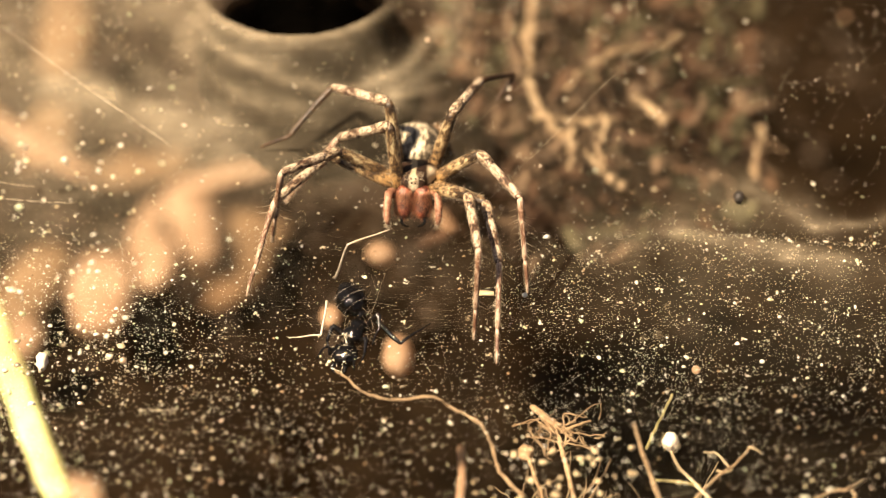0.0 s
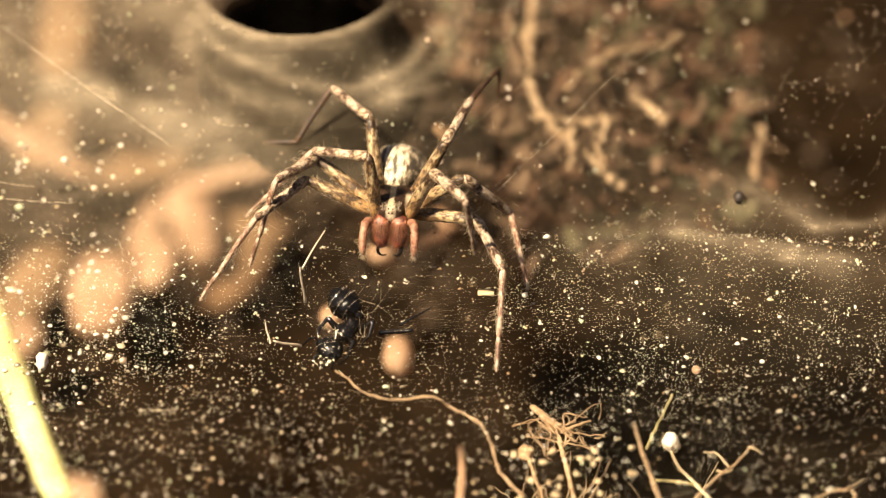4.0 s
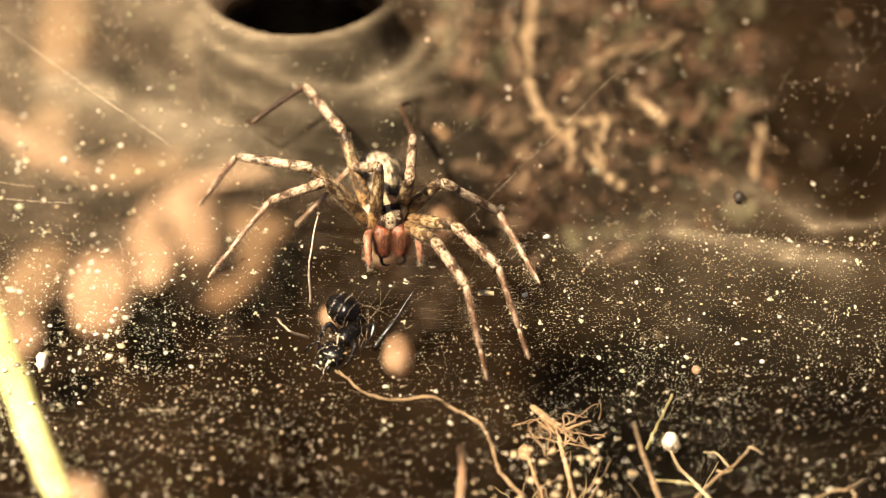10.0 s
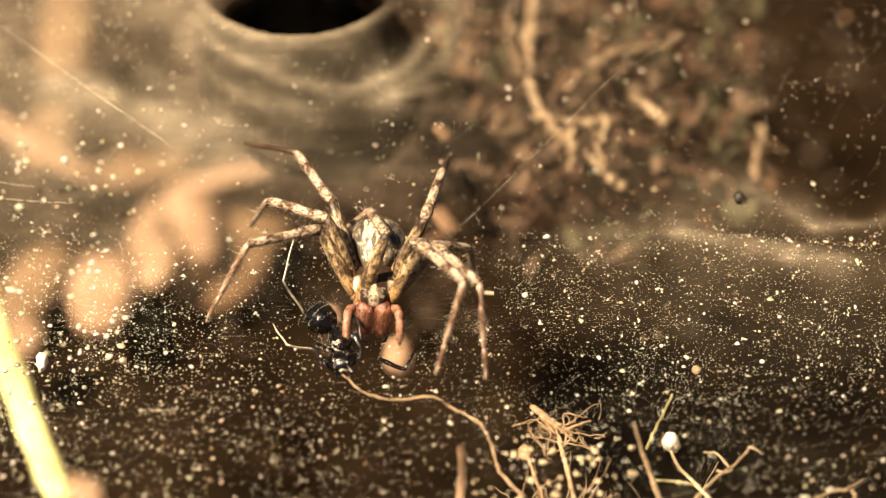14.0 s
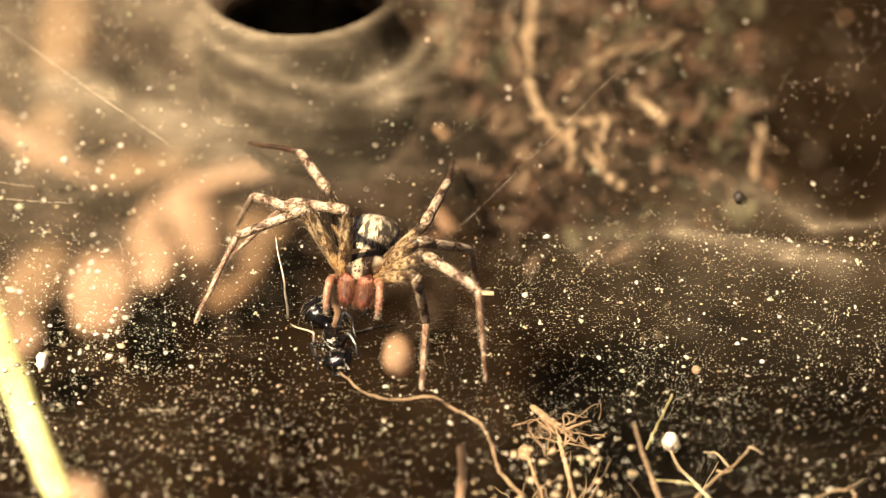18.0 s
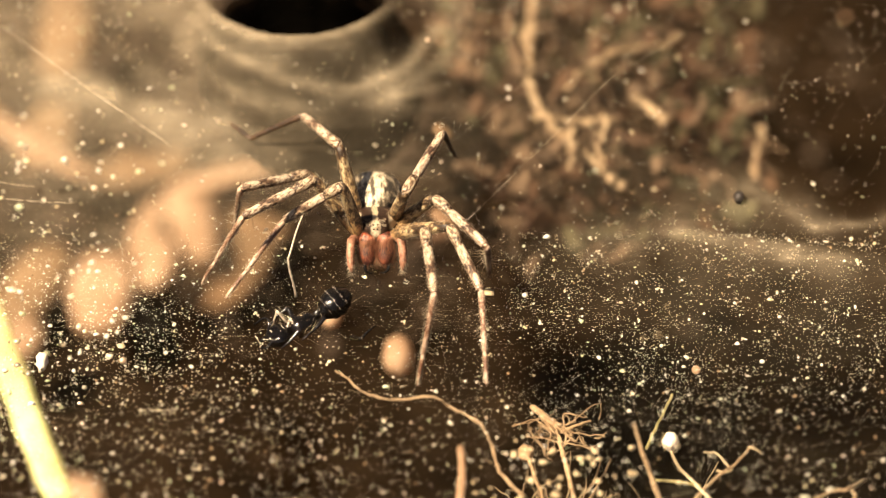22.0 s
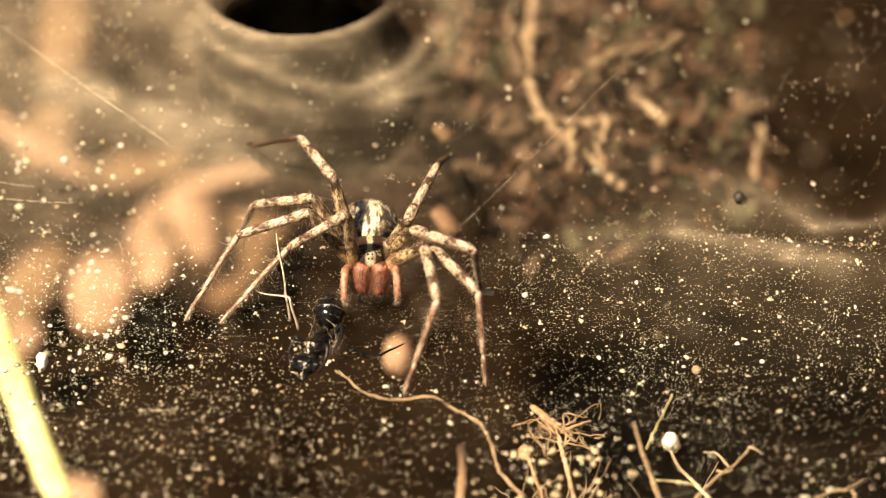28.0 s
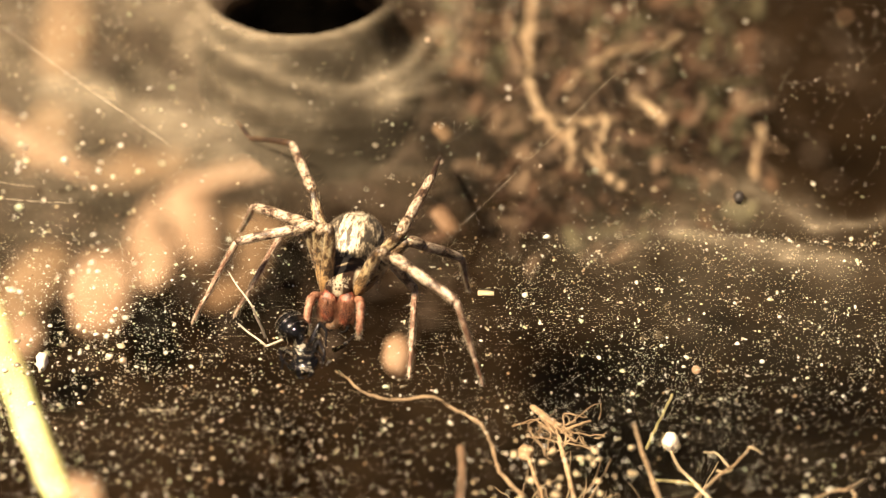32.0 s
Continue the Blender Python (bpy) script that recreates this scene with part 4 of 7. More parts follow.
def build_threads():
    """Single silk lines, some stretched over the sheet, some lying in it."""
    g = np.random.default_rng(31)
    for a, b, r in [((-34.92, 15.78, 10.33), (-21.10, 7.27, 4.68), 0.011), ((0.26, 3.18, -1.61), (12.74, 8.76, 9.59), 0.0055), ((12.74, 8.76, 9.59), (18.52, 13.37, 10.61), 0.004), ((0.69, 8.21, 4.01), (5.97, 8.42, 9.15), 0.0028), ((3.66, 4.27, 2.38), (7.74, 7.42, 4.67), 0.003), ((-33.59, 3.11, 2.46), (-27.49, 3.08, 1.95), 0.012),
                    ((-33.73, 4.53, 2.98), (-30.80, 4.50, 2.47), 0.01), ((-20.28, -18.37, 0.30), (-18.23, -18.25, 0.30), 0.02)]:
        thing("silk_line", strand([a, (np.array(a) + b) / 2 - (0, 0, 0.1), b], r, r, 8, 5, rough=0.3, seed=int(abs(a[0]) * 10)), THREAD, "single taut bright silk line", "silk thread", "silk lines")
    drops, sizes = [], []
    for a, b in [((23.47, 3.44, -2.09), (34.03, 12.92, 11.66)), ((27.04, 4.5, -2.36), (33.47, 7.85, 8.42)), ((19.7, 9.02, 3.42), (33.68, 10.71, 12.09)), ((29.91, 4.24, -1.07), (33.86, 6.84, 5.51)), ((13.72, 15.45, 10.03), (27.33, 15.35, 13.15)), ((26.18, 11.68, 6.83), (33.43, 10.24, 9.86))]:
        a, b = np.array(a), np.array(b)
        thing("silk_line", strand([a, (a + b) / 2 - (0, 0, 0.3), b], 0.0012, 0.0012, 8, 4, rough=0.3, seed=int(abs(a[0]) * 10)), DIMSILK, "fine slack silk line with grains stuck along it", "silk thread", "silk lines")
        for q in np.sort(g.uniform(0, 1, 15)):
            drops.append(a + (b - a) * q - (0, 0, 1.2 * q * (1 - q)) + g.normal(0, 0.5, 3) * (1, 1, 0.3))
            sizes.append(0.016 + 0.045 * g.uniform() ** 3)
    thing("thread_drops", grains(np.array(drops), np.array(sizes), 8, long=1.5), SPECK, "tiny bright grains strung along slack silk lines", "debris", kind="stuff")
    shapes = []
    for i in range(1300):
        front = i % 5 < 3
        x, y = (g.uniform(-38, 8) if front else g.uniform(6, 38)), g.uniform(-25, 1)
        if math.hypot((x + 6) / 6, (y + 10) / 5) < 1 and i % 3:
            continue
        ang = g.normal(0.02, 0.13) if x < 6 else g.normal(0.36, 0.3)
        ln = g.uniform(0.4, 3.2) if x < 6 else g.uniform(0.6, 3.5)
        c = np.array([(x + s * ln * math.cos(ang), y + s * ln * math.sin(ang)) for s in (-0.5, 0, 0.5)])
        p = np.column_stack([c, sheet_height(c[:, 0], c[:, 1]) + 0.1])
        shapes.append(strand(p, g.uniform(0.0012, 0.0030 if x < 6 else 0.0026), 0.0012, 3, 3, rough=0.3, seed=i))
    thing("lying_silk", joined(*shapes), DIMSILK, "many fine loose silk lines lying in the sheet", "silk thread", kind="stuff")


build_threads()


# ---- the spider ----
def loft(ys, ws, tops, lows, sides=16, power=2.4):
    """A body lofted along y from half-widths and top and bottom heights."""
    v = []
    for y, w, h, d in zip(ys, ws, tops, lows):
        for k in range(sides):
            a = 2 * math.pi * k / sides
            c, s = math.cos(a), math.sin(a)
            x = math.copysign(abs(c) ** (2 / power), c) * w
            mid, half = (h + d) / 2, (h - d) / 2
            v.append((x, y, mid + half * math.copysign(abs(s) ** (2 / power), s)))
    n = len(ys)
    v += [(0, ys[0] - 0.02, (tops[0] + lows[0]) / 2), (0, ys[-1] + 0.02, (tops[-1] + lows[-1]) / 2)]
    f = [(i * sides + k, (i + 1) * sides + k, (i + 1) * sides + (k + 1) % sides, i * sides + (k + 1) % sides) for i in range(n - 1) for k in range(sides)]
    f += [(k, (k + 1) % sides, n * sides) for k in range(sides)]
    f += [((n - 1) * sides + (k + 1) % sides, (n - 1) * sides + k, n * sides + 1) for k in range(sides)]
    return np.array(v, float), f


def spikes(roots, ways, lengths, radius):
    """Many hairs in one mesh: slim three-sided cones that start in a surface."""
    roots, ways, lengths = np.asarray(roots, float), np.asarray(ways, float), np.asarray(lengths, float)
    ways = ways / (np.linalg.norm(ways, axis=1)[:, None] + 1e-9)
    side = np.cross(ways, (0.3, 0.5, 0.81))
    side /= np.linalg.norm(side, axis=1)[:, None] + 1e-9
    other = np.cross(ways, side)
    v, f = [], []
    for i in range(len(roots)):
        for a in (0, 2.094, 4.189):
            v.append(roots[i] + radius * (side[i] * math.cos(a) + other[i] * math.sin(a)))
        v.append(roots[i] + ways[i] * lengths[i])
        b = 4 * i
        f += [(b, b + 1, b + 3), (b + 1, b + 2, b + 3), (b + 2, b, b + 3)]
    return np.array(v), f


def limb_shape(length, stops):
    """A leg joint along y: stops are (share of the length, radius)."""
    s = np.linspace(0, 1, 17)
    r = np.interp(s, [a for a, b in stops], [b for a, b in stops])
    c = np.column_stack([0 * s, s * (length + 0.16) - 0.08, 0.05 * np.sin(math.pi * s)])
    r[0] *= 0.7
    r[-1] *= 0.75
    return rings(c, r, 12)


def limb_hair(length, radius, count, long, lean, seed, radius_hair):
    g = np.random.default_rng(seed)
    s = g.uniform(0.05, 0.95, count) * length
    a = g.uniform(0, 2 * math.pi, count)
    out = np.column_stack([np.cos(a), 0 * a, np.sin(a)])
    roots = out * radius * 0.8 + np.column_stack([0 * s, s, 0 * s])
    ways = out + np.column_stack([0 * s, g.uniform(lean * 0.5, lean * 1.5, count), 0 * s])
    return spikes(roots, ways, g.uniform(0.5, 1.0, count) * long, radius_hair)


LENGTHS = {"1": (5.8, 6.3, 4.8, 2.4), "2": (5.5, 6.1, 4.8, 2.4), "3": (5.6, 6.2, 4.6, 2.4), "4": (6.2, 6.6, 5.0, 2.6)}
HIPS = {"1": (1.15, -1.35, -0.55), "2": (1.4, -0.55, -0.55), "3": (1.4, 0.3, -0.55), "4": (1.15, 1.05, -0.55)}
JOINTS = (("femur", [(0, 0.40), (0.2, 0.50), (0.55, 0.48), (0.85, 0.41), (1, 0.31)], THIGH),
          ("tibia", [(0, 0.28), (0.06, 0.35), (0.3, 0.36), (0.7, 0.33), (0.92, 0.31), (1, 0.22)], LEG),
          ("metatarsus", [(0, 0.22), (0.05, 0.25), (0.5, 0.19), (0.94, 0.18), (1, 0.13)], FOOT),
          ("tarsus", [(0, 0.14), (0.3, 0.155), (0.7, 0.13), (1, 0.06)], FOOT))
KNEE_STOPS = [(0, 0.26), (0.15, 0.39), (0.5, 0.43), (0.85, 0.38), (1, 0.24)]
KNEE_LONG = 1.75


def build_spider():
    spider = tagged(new("spider"), "mottled brown funnel spider with banded hairy legs and red jaws", "spider")
    ys = [-2.35, -2.2, -1.9, -1.3, -0.7, 0.0, 0.7, 1.3, 1.8, 2.1]
    part("carapace", loft(ys, [0.55, 0.85, 1.0, 1.15, 1.5, 1.78, 1.8, 1.55, 1.05, 0.5], [0.55, 0.8, 0.98, 1.08, 1.05, 0.98, 0.9, 0.75, 0.5, 0.2], [-0.2, -0.35, -0.5, -0.55, -0.6, -0.6, -0.6, -0.55, -0.45, -0.2], 20), CARAPACE, spider, "dark brown carapace with a pale middle band")
    gf = np.random.default_rng(19)
    fx, fy = gf.uniform(-0.75, 0.75, 420), gf.uniform(-2.3, -1.3, 420)
    fz = 0.98 - 0.3 * ease(-1.7, -2.4, fy) - 0.22 * fx ** 2
    part("face_hair", spikes(np.column_stack([fx, fy, fz]), np.column_stack([0.4 * fx, -0.9 + 0 * fx, 0.35 + 0 * fx]), gf.uniform(0.15, 0.42, 420), 0.010), HAIR, spider, "white hair over the eyes")
    cx, cy = gf.uniform(-1.5, 1.5, 520), gf.uniform(-1.6, 1.9, 520)
    cz = 0.97 - 0.28 * np.abs(cx) ** 1.8 * 0.62 - 0.16 * np.maximum(0, cy) ** 1.6
    inside = (np.abs(cx) < np.interp(cy, [-1.6, -0.7, 0.4, 1.3, 1.9], [0.95, 1.35, 1.5, 1.2, 0.6]))
    part("carapace_hair", spikes(np.column_stack([cx, cy, cz - 0.06])[inside], np.column_stack([0.5 * cx, -0.6 + 0 * cx, 0.6 + 0 * cx])[inside], gf.uniform(0.18, 0.36, 520)[inside], 0.009), DOWN, spider, "short brown hair")
    part("sternum", ball(1.05, 1.35, 0.35, (0, -0.1, -0.7), 8, 12), SPINE, spider)
    ya = np.linspace(0, 1, 13)
    w = 2.28 * np.sin(math.pi * np.clip(ya * 0.96 + 0.03, 0, 1)) ** 0.62 * (0.86 + 0.16 * ya)
    mid = 0.6 + 0.1 * np.sin(math.pi * ya)
    up = 1.6 * np.sin(math.pi * np.clip(ya * 0.95 + 0.04, 0, 1)) ** 0.6
    abdomen = part("abdomen", loft(1.25 + 5.4 * ya, w, mid + up, mid - up * 0.95, 22, 2.05), ABDOMEN, spider, "dark grey-brown abdomen with two pale stripes")
    g = np.random.default_rng(3)
    s = g.uniform(0.03, 0.97, 1800)
    a = g.uniform(-0.4, math.pi + 0.4, 1800)
    ww = np.interp(s, ya, w)
    uu = np.interp(s, ya, up)
    base = np.column_stack([np.cos(a) * ww * 0.97, 1.25 + 5.4 * s, 0.6 + np.sin(a) * uu * 0.97])
    part("abdomen_hair", spikes(base, np.column_stack([np.cos(a), 1.1 + 0 * a, np.sin(a)]), g.uniform(0.16, 0.36, 1800), 0.008), HAIR, abdomen, "fine pale hair")
    for x in (-0.28, 0.28):
        part("spinneret", strand([(x, 6.4, 0.3), (x * 1.3, 6.9, 0.25), (x * 1.6, 7.4, 0.15)], 0.2, 0.08, 3, 7), LEG, spider)
        jaw = part("jaw", moved(loft([-1.3, -1.2, -0.9, -0.4, 0.2, 0.8, 1.15], [0.2, 0.36, 0.52, 0.64, 0.70, 0.6, 0.3], [0.2, 0.36, 0.5, 0.6, 0.62, 0.5, 0.25], [-0.2, -0.36, -0.5, -0.58, -0.6, -0.5, -0.25], 18, 2.1), pose(x * 2.35, -2.45, -0.95, 66, 0, -x * 16)), JAW, spider, "glossy dark red jaw")
        part("fang", strand([(x * 3.0, -2.95, -1.95), (x * 3.0, -3.25, -2.35), (x * 1.9, -3.2, -2.65), (x * 0.9, -3.0, -2.7)], 0.16, 0.03, 5, 9), EYE_BLACK, jaw)
        g2 = np.random.default_rng(12)
        aa, bb = g2.uniform(0, 6.28, 900), g2.uniform(-1.05, 0.95, 900)
        girth = np.interp(bb, [-1.05, -0.6, 0.1, 0.95], [0.38, 0.56, 0.62, 0.42])
        root = np.column_stack([x * 2.35 + girth * np.cos(aa), -2.5 - 0.8 * girth * np.abs(np.sin(aa)), -0.95 + bb])
        part("jaw_hair", spikes(root, np.column_stack([0.7 * np.cos(aa), -0.9 + g2.normal(0, 0.25, 900), -0.7 + g2.normal(0, 0.3, 900)]), g2.uniform(0.25, 0.75, 900), 0.011), RUST, jaw)
        k = 1 if x > 0 else -1
        way_pts = [(k * 1.2, -1.8, -0.8), (k * 1.7, -2.7, -0.15), (k * 1.85, -3.4, -0.5), (k * 1.9, -3.9, -1.25), (k * 1.85, -4.15, -2.1)]
        c = spline(way_pts, 8)
        u = np.linspace(0, 1, len(c))
        joint = 1 - 0.22 * np.maximum.reduce([np.exp(-((u - p) / 0.025) ** 2) for p in (0.27, 0.5, 0.74)])
        palp = part("palp", rings(c, np.interp(u, [0, 0.2, 0.6, 0.85, 1], [0.34, 0.34, 0.30, 0.27, 0.12]) * joint, 12), PALP, spider, "short reddish feeler")
        g3 = np.random.default_rng(15)
        at = g3.integers(6, len(c), 460)
        way = g3.normal(0, 1, (460, 3)) + np.array((0, -0.9, -1.5))
        part("palp_hair", spikes(c[at] + way / np.linalg.norm(way, axis=1)[:, None] * 0.22, way, g3.uniform(0.2, 0.48, 460), 0.009), HAIR, palp)
    for x, y, z, r in ((0.13, -2.36, 0.44, 0.07), (0.40, -2.28, 0.38, 0.08), (0.16, -2.2, 0.72, 0.08), (0.52, -2.02, 0.66, 0.085)):
        for k in (-1, 1):
            part("eye", ball(r, r, r, (k * x, y, z), 7, 10), EYE_BLACK, spider)
    limbs = {}
    for n, lengths in LENGTHS.items():
        rear = n == "4"
        shapes = []
        for j, ((name, stops, mat), ln) in enumerate(zip(JOINTS, lengths)):
            rad = stops[len(stops) // 2][1]
            start = KNEE_LONG if name == "tibia" else 0.0
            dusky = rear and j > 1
            body = moved(limb_shape(ln - start, stops), pose(0, start, 0))
            hairs = limb_hair(ln, rad, ((300, 420, 420, 300) if not rear else (220, 300, 120, 50))[j], (0.46, 0.44, 0.40, 0.32)[j], 1.0, 40 + 4 * int(n) + j, 0.0072)
            spines = limb_hair(ln, rad, ((34, 34, 28, 3) if not rear else (26, 28, 6, 1))[j], (1.0, 1.5, 1.3, 0.4)[j], 0.45, 70 + 4 * int(n) + j, 0.013)
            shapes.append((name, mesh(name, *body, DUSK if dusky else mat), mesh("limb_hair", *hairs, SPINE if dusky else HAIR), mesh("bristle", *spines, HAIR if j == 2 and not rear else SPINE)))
        knee = mesh("patella", *limb_shape(KNEE_LONG, KNEE_STOPS), KNEE)
        for side, k in (("a", -1), ("b", 1)):
            x, y, z = HIPS[n]
            part("coxa", ball(0.5, 0.55, 0.42, (k * (x - 0.15), y, z), 7, 10), PALP, spider)
            chain = []
            for name, body, hairs, spines in shapes:
                limb = new(name, body)
                limb.parent = spider
                for tuft, what in ((hairs, "limb_hair"), (spines, "bristle")):
                    h = new(what, tuft)
                    h.parent = limb
                if name == "tibia":
                    cap = new("patella", knee)
                    cap.parent = limb
                chain.append(limb)
            limbs[side + n] = chain
    return spider, limbs


spider, limbs = build_spider()


# ---- the ant ----
ANT_LIMBS = {"upper_leg": (2.9, 3.5), "pale_leg": (2.9, 2.8), "dark_leg": (2.5, 2.7)}


def build_ant():
    ant = tagged(new("ant"), "dead glossy black ant tangled in silk on the web", "ant")
    u = np.linspace(0, 1, 25)
    w = 1.2 * np.sin(math.pi * np.clip(0.04 + 0.93 * u, 0, 1)) ** 0.6
    step = 1 - 0.10 * ((u * 4.2) % 1.0)
    gaster = part("gaster", loft(0.15 + 2.7 * u, w * step, 0.92 * w * step, -0.9 * w * step, 22, 2.05), SHELL, ant, "banded glossy black rear")
    g = np.random.default_rng(6)
    for at in (0.235, 0.475, 0.71):
        r = float(np.interp(at, u, w)) * 0.985
        a = g.uniform(0.15, math.pi - 0.15, 50)
        root = np.column_stack([r * np.cos(a), 0.15 + 2.7 * (at + g.uniform(-0.015, 0.01, 50)), 0.92 * r * np.sin(a)])
        part("hair_band", spikes(root, np.column_stack([0.5 * np.cos(a), 1.0 + 0 * a, 0.5 * np.sin(a)]), g.uniform(0.08, 0.18, 50), 0.010), SILVER, gaster, "fringe of silvery hair")
    part("waist", ball(0.30, 0.4, 0.5, (0, 0.72, 0.15), 8, 10), SHELL, ant)
    part("thorax", loft([-1.5, -1.25, -0.8, -0.4, -0.1, 0.25, 0.55], [0.35, 0.72, 0.82, 0.62, 0.66, 0.55, 0.25], [0.35, 0.62, 0.78, 0.55, 0.62, 0.5, 0.2], [-0.3, -0.5, -0.55, -0.5, -0.5, -0.45, -0.2], 16, 2.2), SHELL, ant)
    head = part("head", loft([-3.35, -3.2, -2.8, -2.3, -1.8, -1.5], [0.4, 0.72, 1.0, 1.05, 0.8, 0.3], [0.2, 0.42, 0.64, 0.68, 0.5, 0.2], [-0.2, -0.36, -0.5, -0.52, -0.42, -0.2], 18, 2.3), SHELL, ant)
    for k in (-1, 1):
        part("eye", ball(0.14, 0.22, 0.22, (k * 0.96, -2.45, 0.15), 6, 8), EYE_BLACK, head)
        part("mandible", strand([(k * 0.4, -3.2, -0.05), (k * 0.5, -3.7, -0.08), (k * 0.08, -3.95, -0.1)], 0.19, 0.06, 4, 7), SHELL, head)
        part("antenna", strand([(k * 0.3, -3.1, 0.35), (k * 0.9, -2.6, 0.95), (k * 1.25, -2.9, 1.05), (k * 1.5, -3.6, 0.7)], 0.07, 0.08, 5, 6), SHELL, head)
    for a, b, c, d in (((0.5, -1.0, -0.35), (1.35, -1.1, 0.75), (1.55, -2.1, 0.35), (1.2, -2.9, -0.2)),
                       ((0.45, 0.1, -0.4), (1.5, 0.9, 0.9), (1.9, 0.0, 0.7), (1.7, -1.2, 0.1)),
                       ((-0.5, -1.0, -0.35), (-1.45, -0.9, 0.8), (-1.5, -2.0, 0.5), (-1.0, -2.9, 0.2))):
        a, b, c, d = (np.array(p) for p in (a, b, c, d))
        leg = part("leg", strand([a, (a + b) / 2 + (0, 0, 0.1), b], 0.26, 0.19, 4, 8, rough=0.05), LIMB, ant)
        part("shin", strand([b, (b + c) / 2, c], 0.17, 0.12, 3, 7, rough=0.05), LIMB, leg)
        part("foot", strand([c, (c + d) / 2 + g.normal(0, 0.1, 3), d], 0.09, 0.05, 4, 5, rough=0.1), LIMB, leg)
    aa, bb = g.uniform(0, 6.28, 160), g.uniform(-1, 1, 160)
    rr = np.sqrt(1 - bb ** 2)
    out = np.column_stack([rr * np.cos(aa), bb, rr * np.sin(aa)])
    part("body_hair", spikes(out * (0.8, 1.5, 0.65) + (0, -1.0, 0.05), out + (0, 0.4, 0), g.uniform(0.15, 0.4, 160), 0.007), SPINE, ant)
    threads = []
    for i in range(18):
        a, b = g.normal(0, 1, 3) * (0.8, 1.7, 0.6), g.normal(0, 1, 3) * (1.1, 2.0, 0.7)
        threads.append(strand([a, (a + b) / 2 + g.normal(0, 0.5, 3), b], 0.006, 0.005, 4, 4, seed=i))
    part("silk_wrap", joined(*threads), DIMSILK, ant, "fine white silk wound round the ant")
    # white bits added on thorax and head to stand for the shell's glints
    for at, wide, count in (((0.0, -1.5, 0.65), (0.3, 0.4, 0.2), 9), ((-0.2, -3.3, 0.4), (0.4, 0.4, 0.2), 8)):
        bits = []
        for i in range(count):
            a = g.normal(0, 1, 3) * wide + at
            v = g.normal(0, 0.17, 3)
            bits.append(strand([a - v, a + g.normal(0, 0.1, 3), a + v], g.uniform(0.01, 0.03), 0.008, 3, 5, rough=0.5, seed=i, kink=0.03))
        part("glint_bits", joined(*bits), FLAKE, ant, "clump of white silk")
    loose = {}
    for name, (long, short) in ANT_LIMBS.items():
        dark = name == "dark_leg"
        chain = []
        for ln, r0, r1 in ((long, 0.21 if dark else 0.095, 0.14 if dark else 0.07), (short, 0.13 if dark else 0.07, 0.04)):
            c = np.column_stack([0.03 * np.sin(np.linspace(0, 7, 9)), np.linspace(0, ln, 9), 0.05 * np.sin(np.linspace(0, 3.14, 9))])
            limb = part(name, rings(c, np.linspace(r0, r1, 9), 8, rough=0.05), LIMB if dark else SILVER if name == "upper_leg" and ln == long else HUSK, ant, "loose leg of the ant" if dark else "dry pale leg of the ant")
            pick = g.integers(1, 9, 40)
            a = g.uniform(0, 6.28, 40)
            ways = np.column_stack([np.cos(a), 0.9 + 0 * a, np.sin(a)])
            part("leg_hair", spikes(c[pick] + (0, 0.1, 0), ways, g.uniform(0.12, 0.3, 40), 0.007), SPINE if dark else HAIR, limb)
            chain.append(limb)
        loose[name] = chain
    return ant, gaster, loose


ant, gaster, loose_legs = build_ant()


# ---- what moves ----
STANCES = []


def stance(t, body, **joints):
    """The spider at t: its middle in millimetres, its turn and nod in degrees, and each leg's knee, ankle and tip."""
    STANCES.append((t, np.array(body, float), {k: np.array(v, float).reshape(-1, 3) for k, v in joints.items()}))


stance(0.00, (-2.13, 3.60, 4.17, -1.3, -11.5),
       a1=(-3.9, 2.2, 9.7, -7.8, 5.6, 6.1, -12.0, 5.3, 0.3),
       a2=(-8.4, 3.3, 6.2, -12.2, -1.4, 5.6, -14.3, -5.4, -0.1),
       a3=(-7.7, 2.6, 7.1, -11.6, -2.0, 8.5, -12.6, -1.2, 1.6),
       a4=(-4.0, 5.4, 9.5, -8.4, 10.0, 7.7, -11.7, 7.8, 4.7, -13.9, 8.2, 3.4),
       b1=(1.8, -2.1, 6.6, 2.5, -8.4, 6.6, 2.2, -10.0, -0.4),
       b2=(3.1, -0.8, 4.9, 4.0, -6.8, 4.0, 3.8, -12.0, -0.9),
       b3=(2.7, 1.7, 7.5, 5.5, -3.8, 7.6, 6.1, -6.8, 1.3),
       b4=(0.7, 4.2, 9.4, 2.9, 10.3, 8.2, 5.5, 14.1, 6.1, 4.1, 12.2, 5.0))
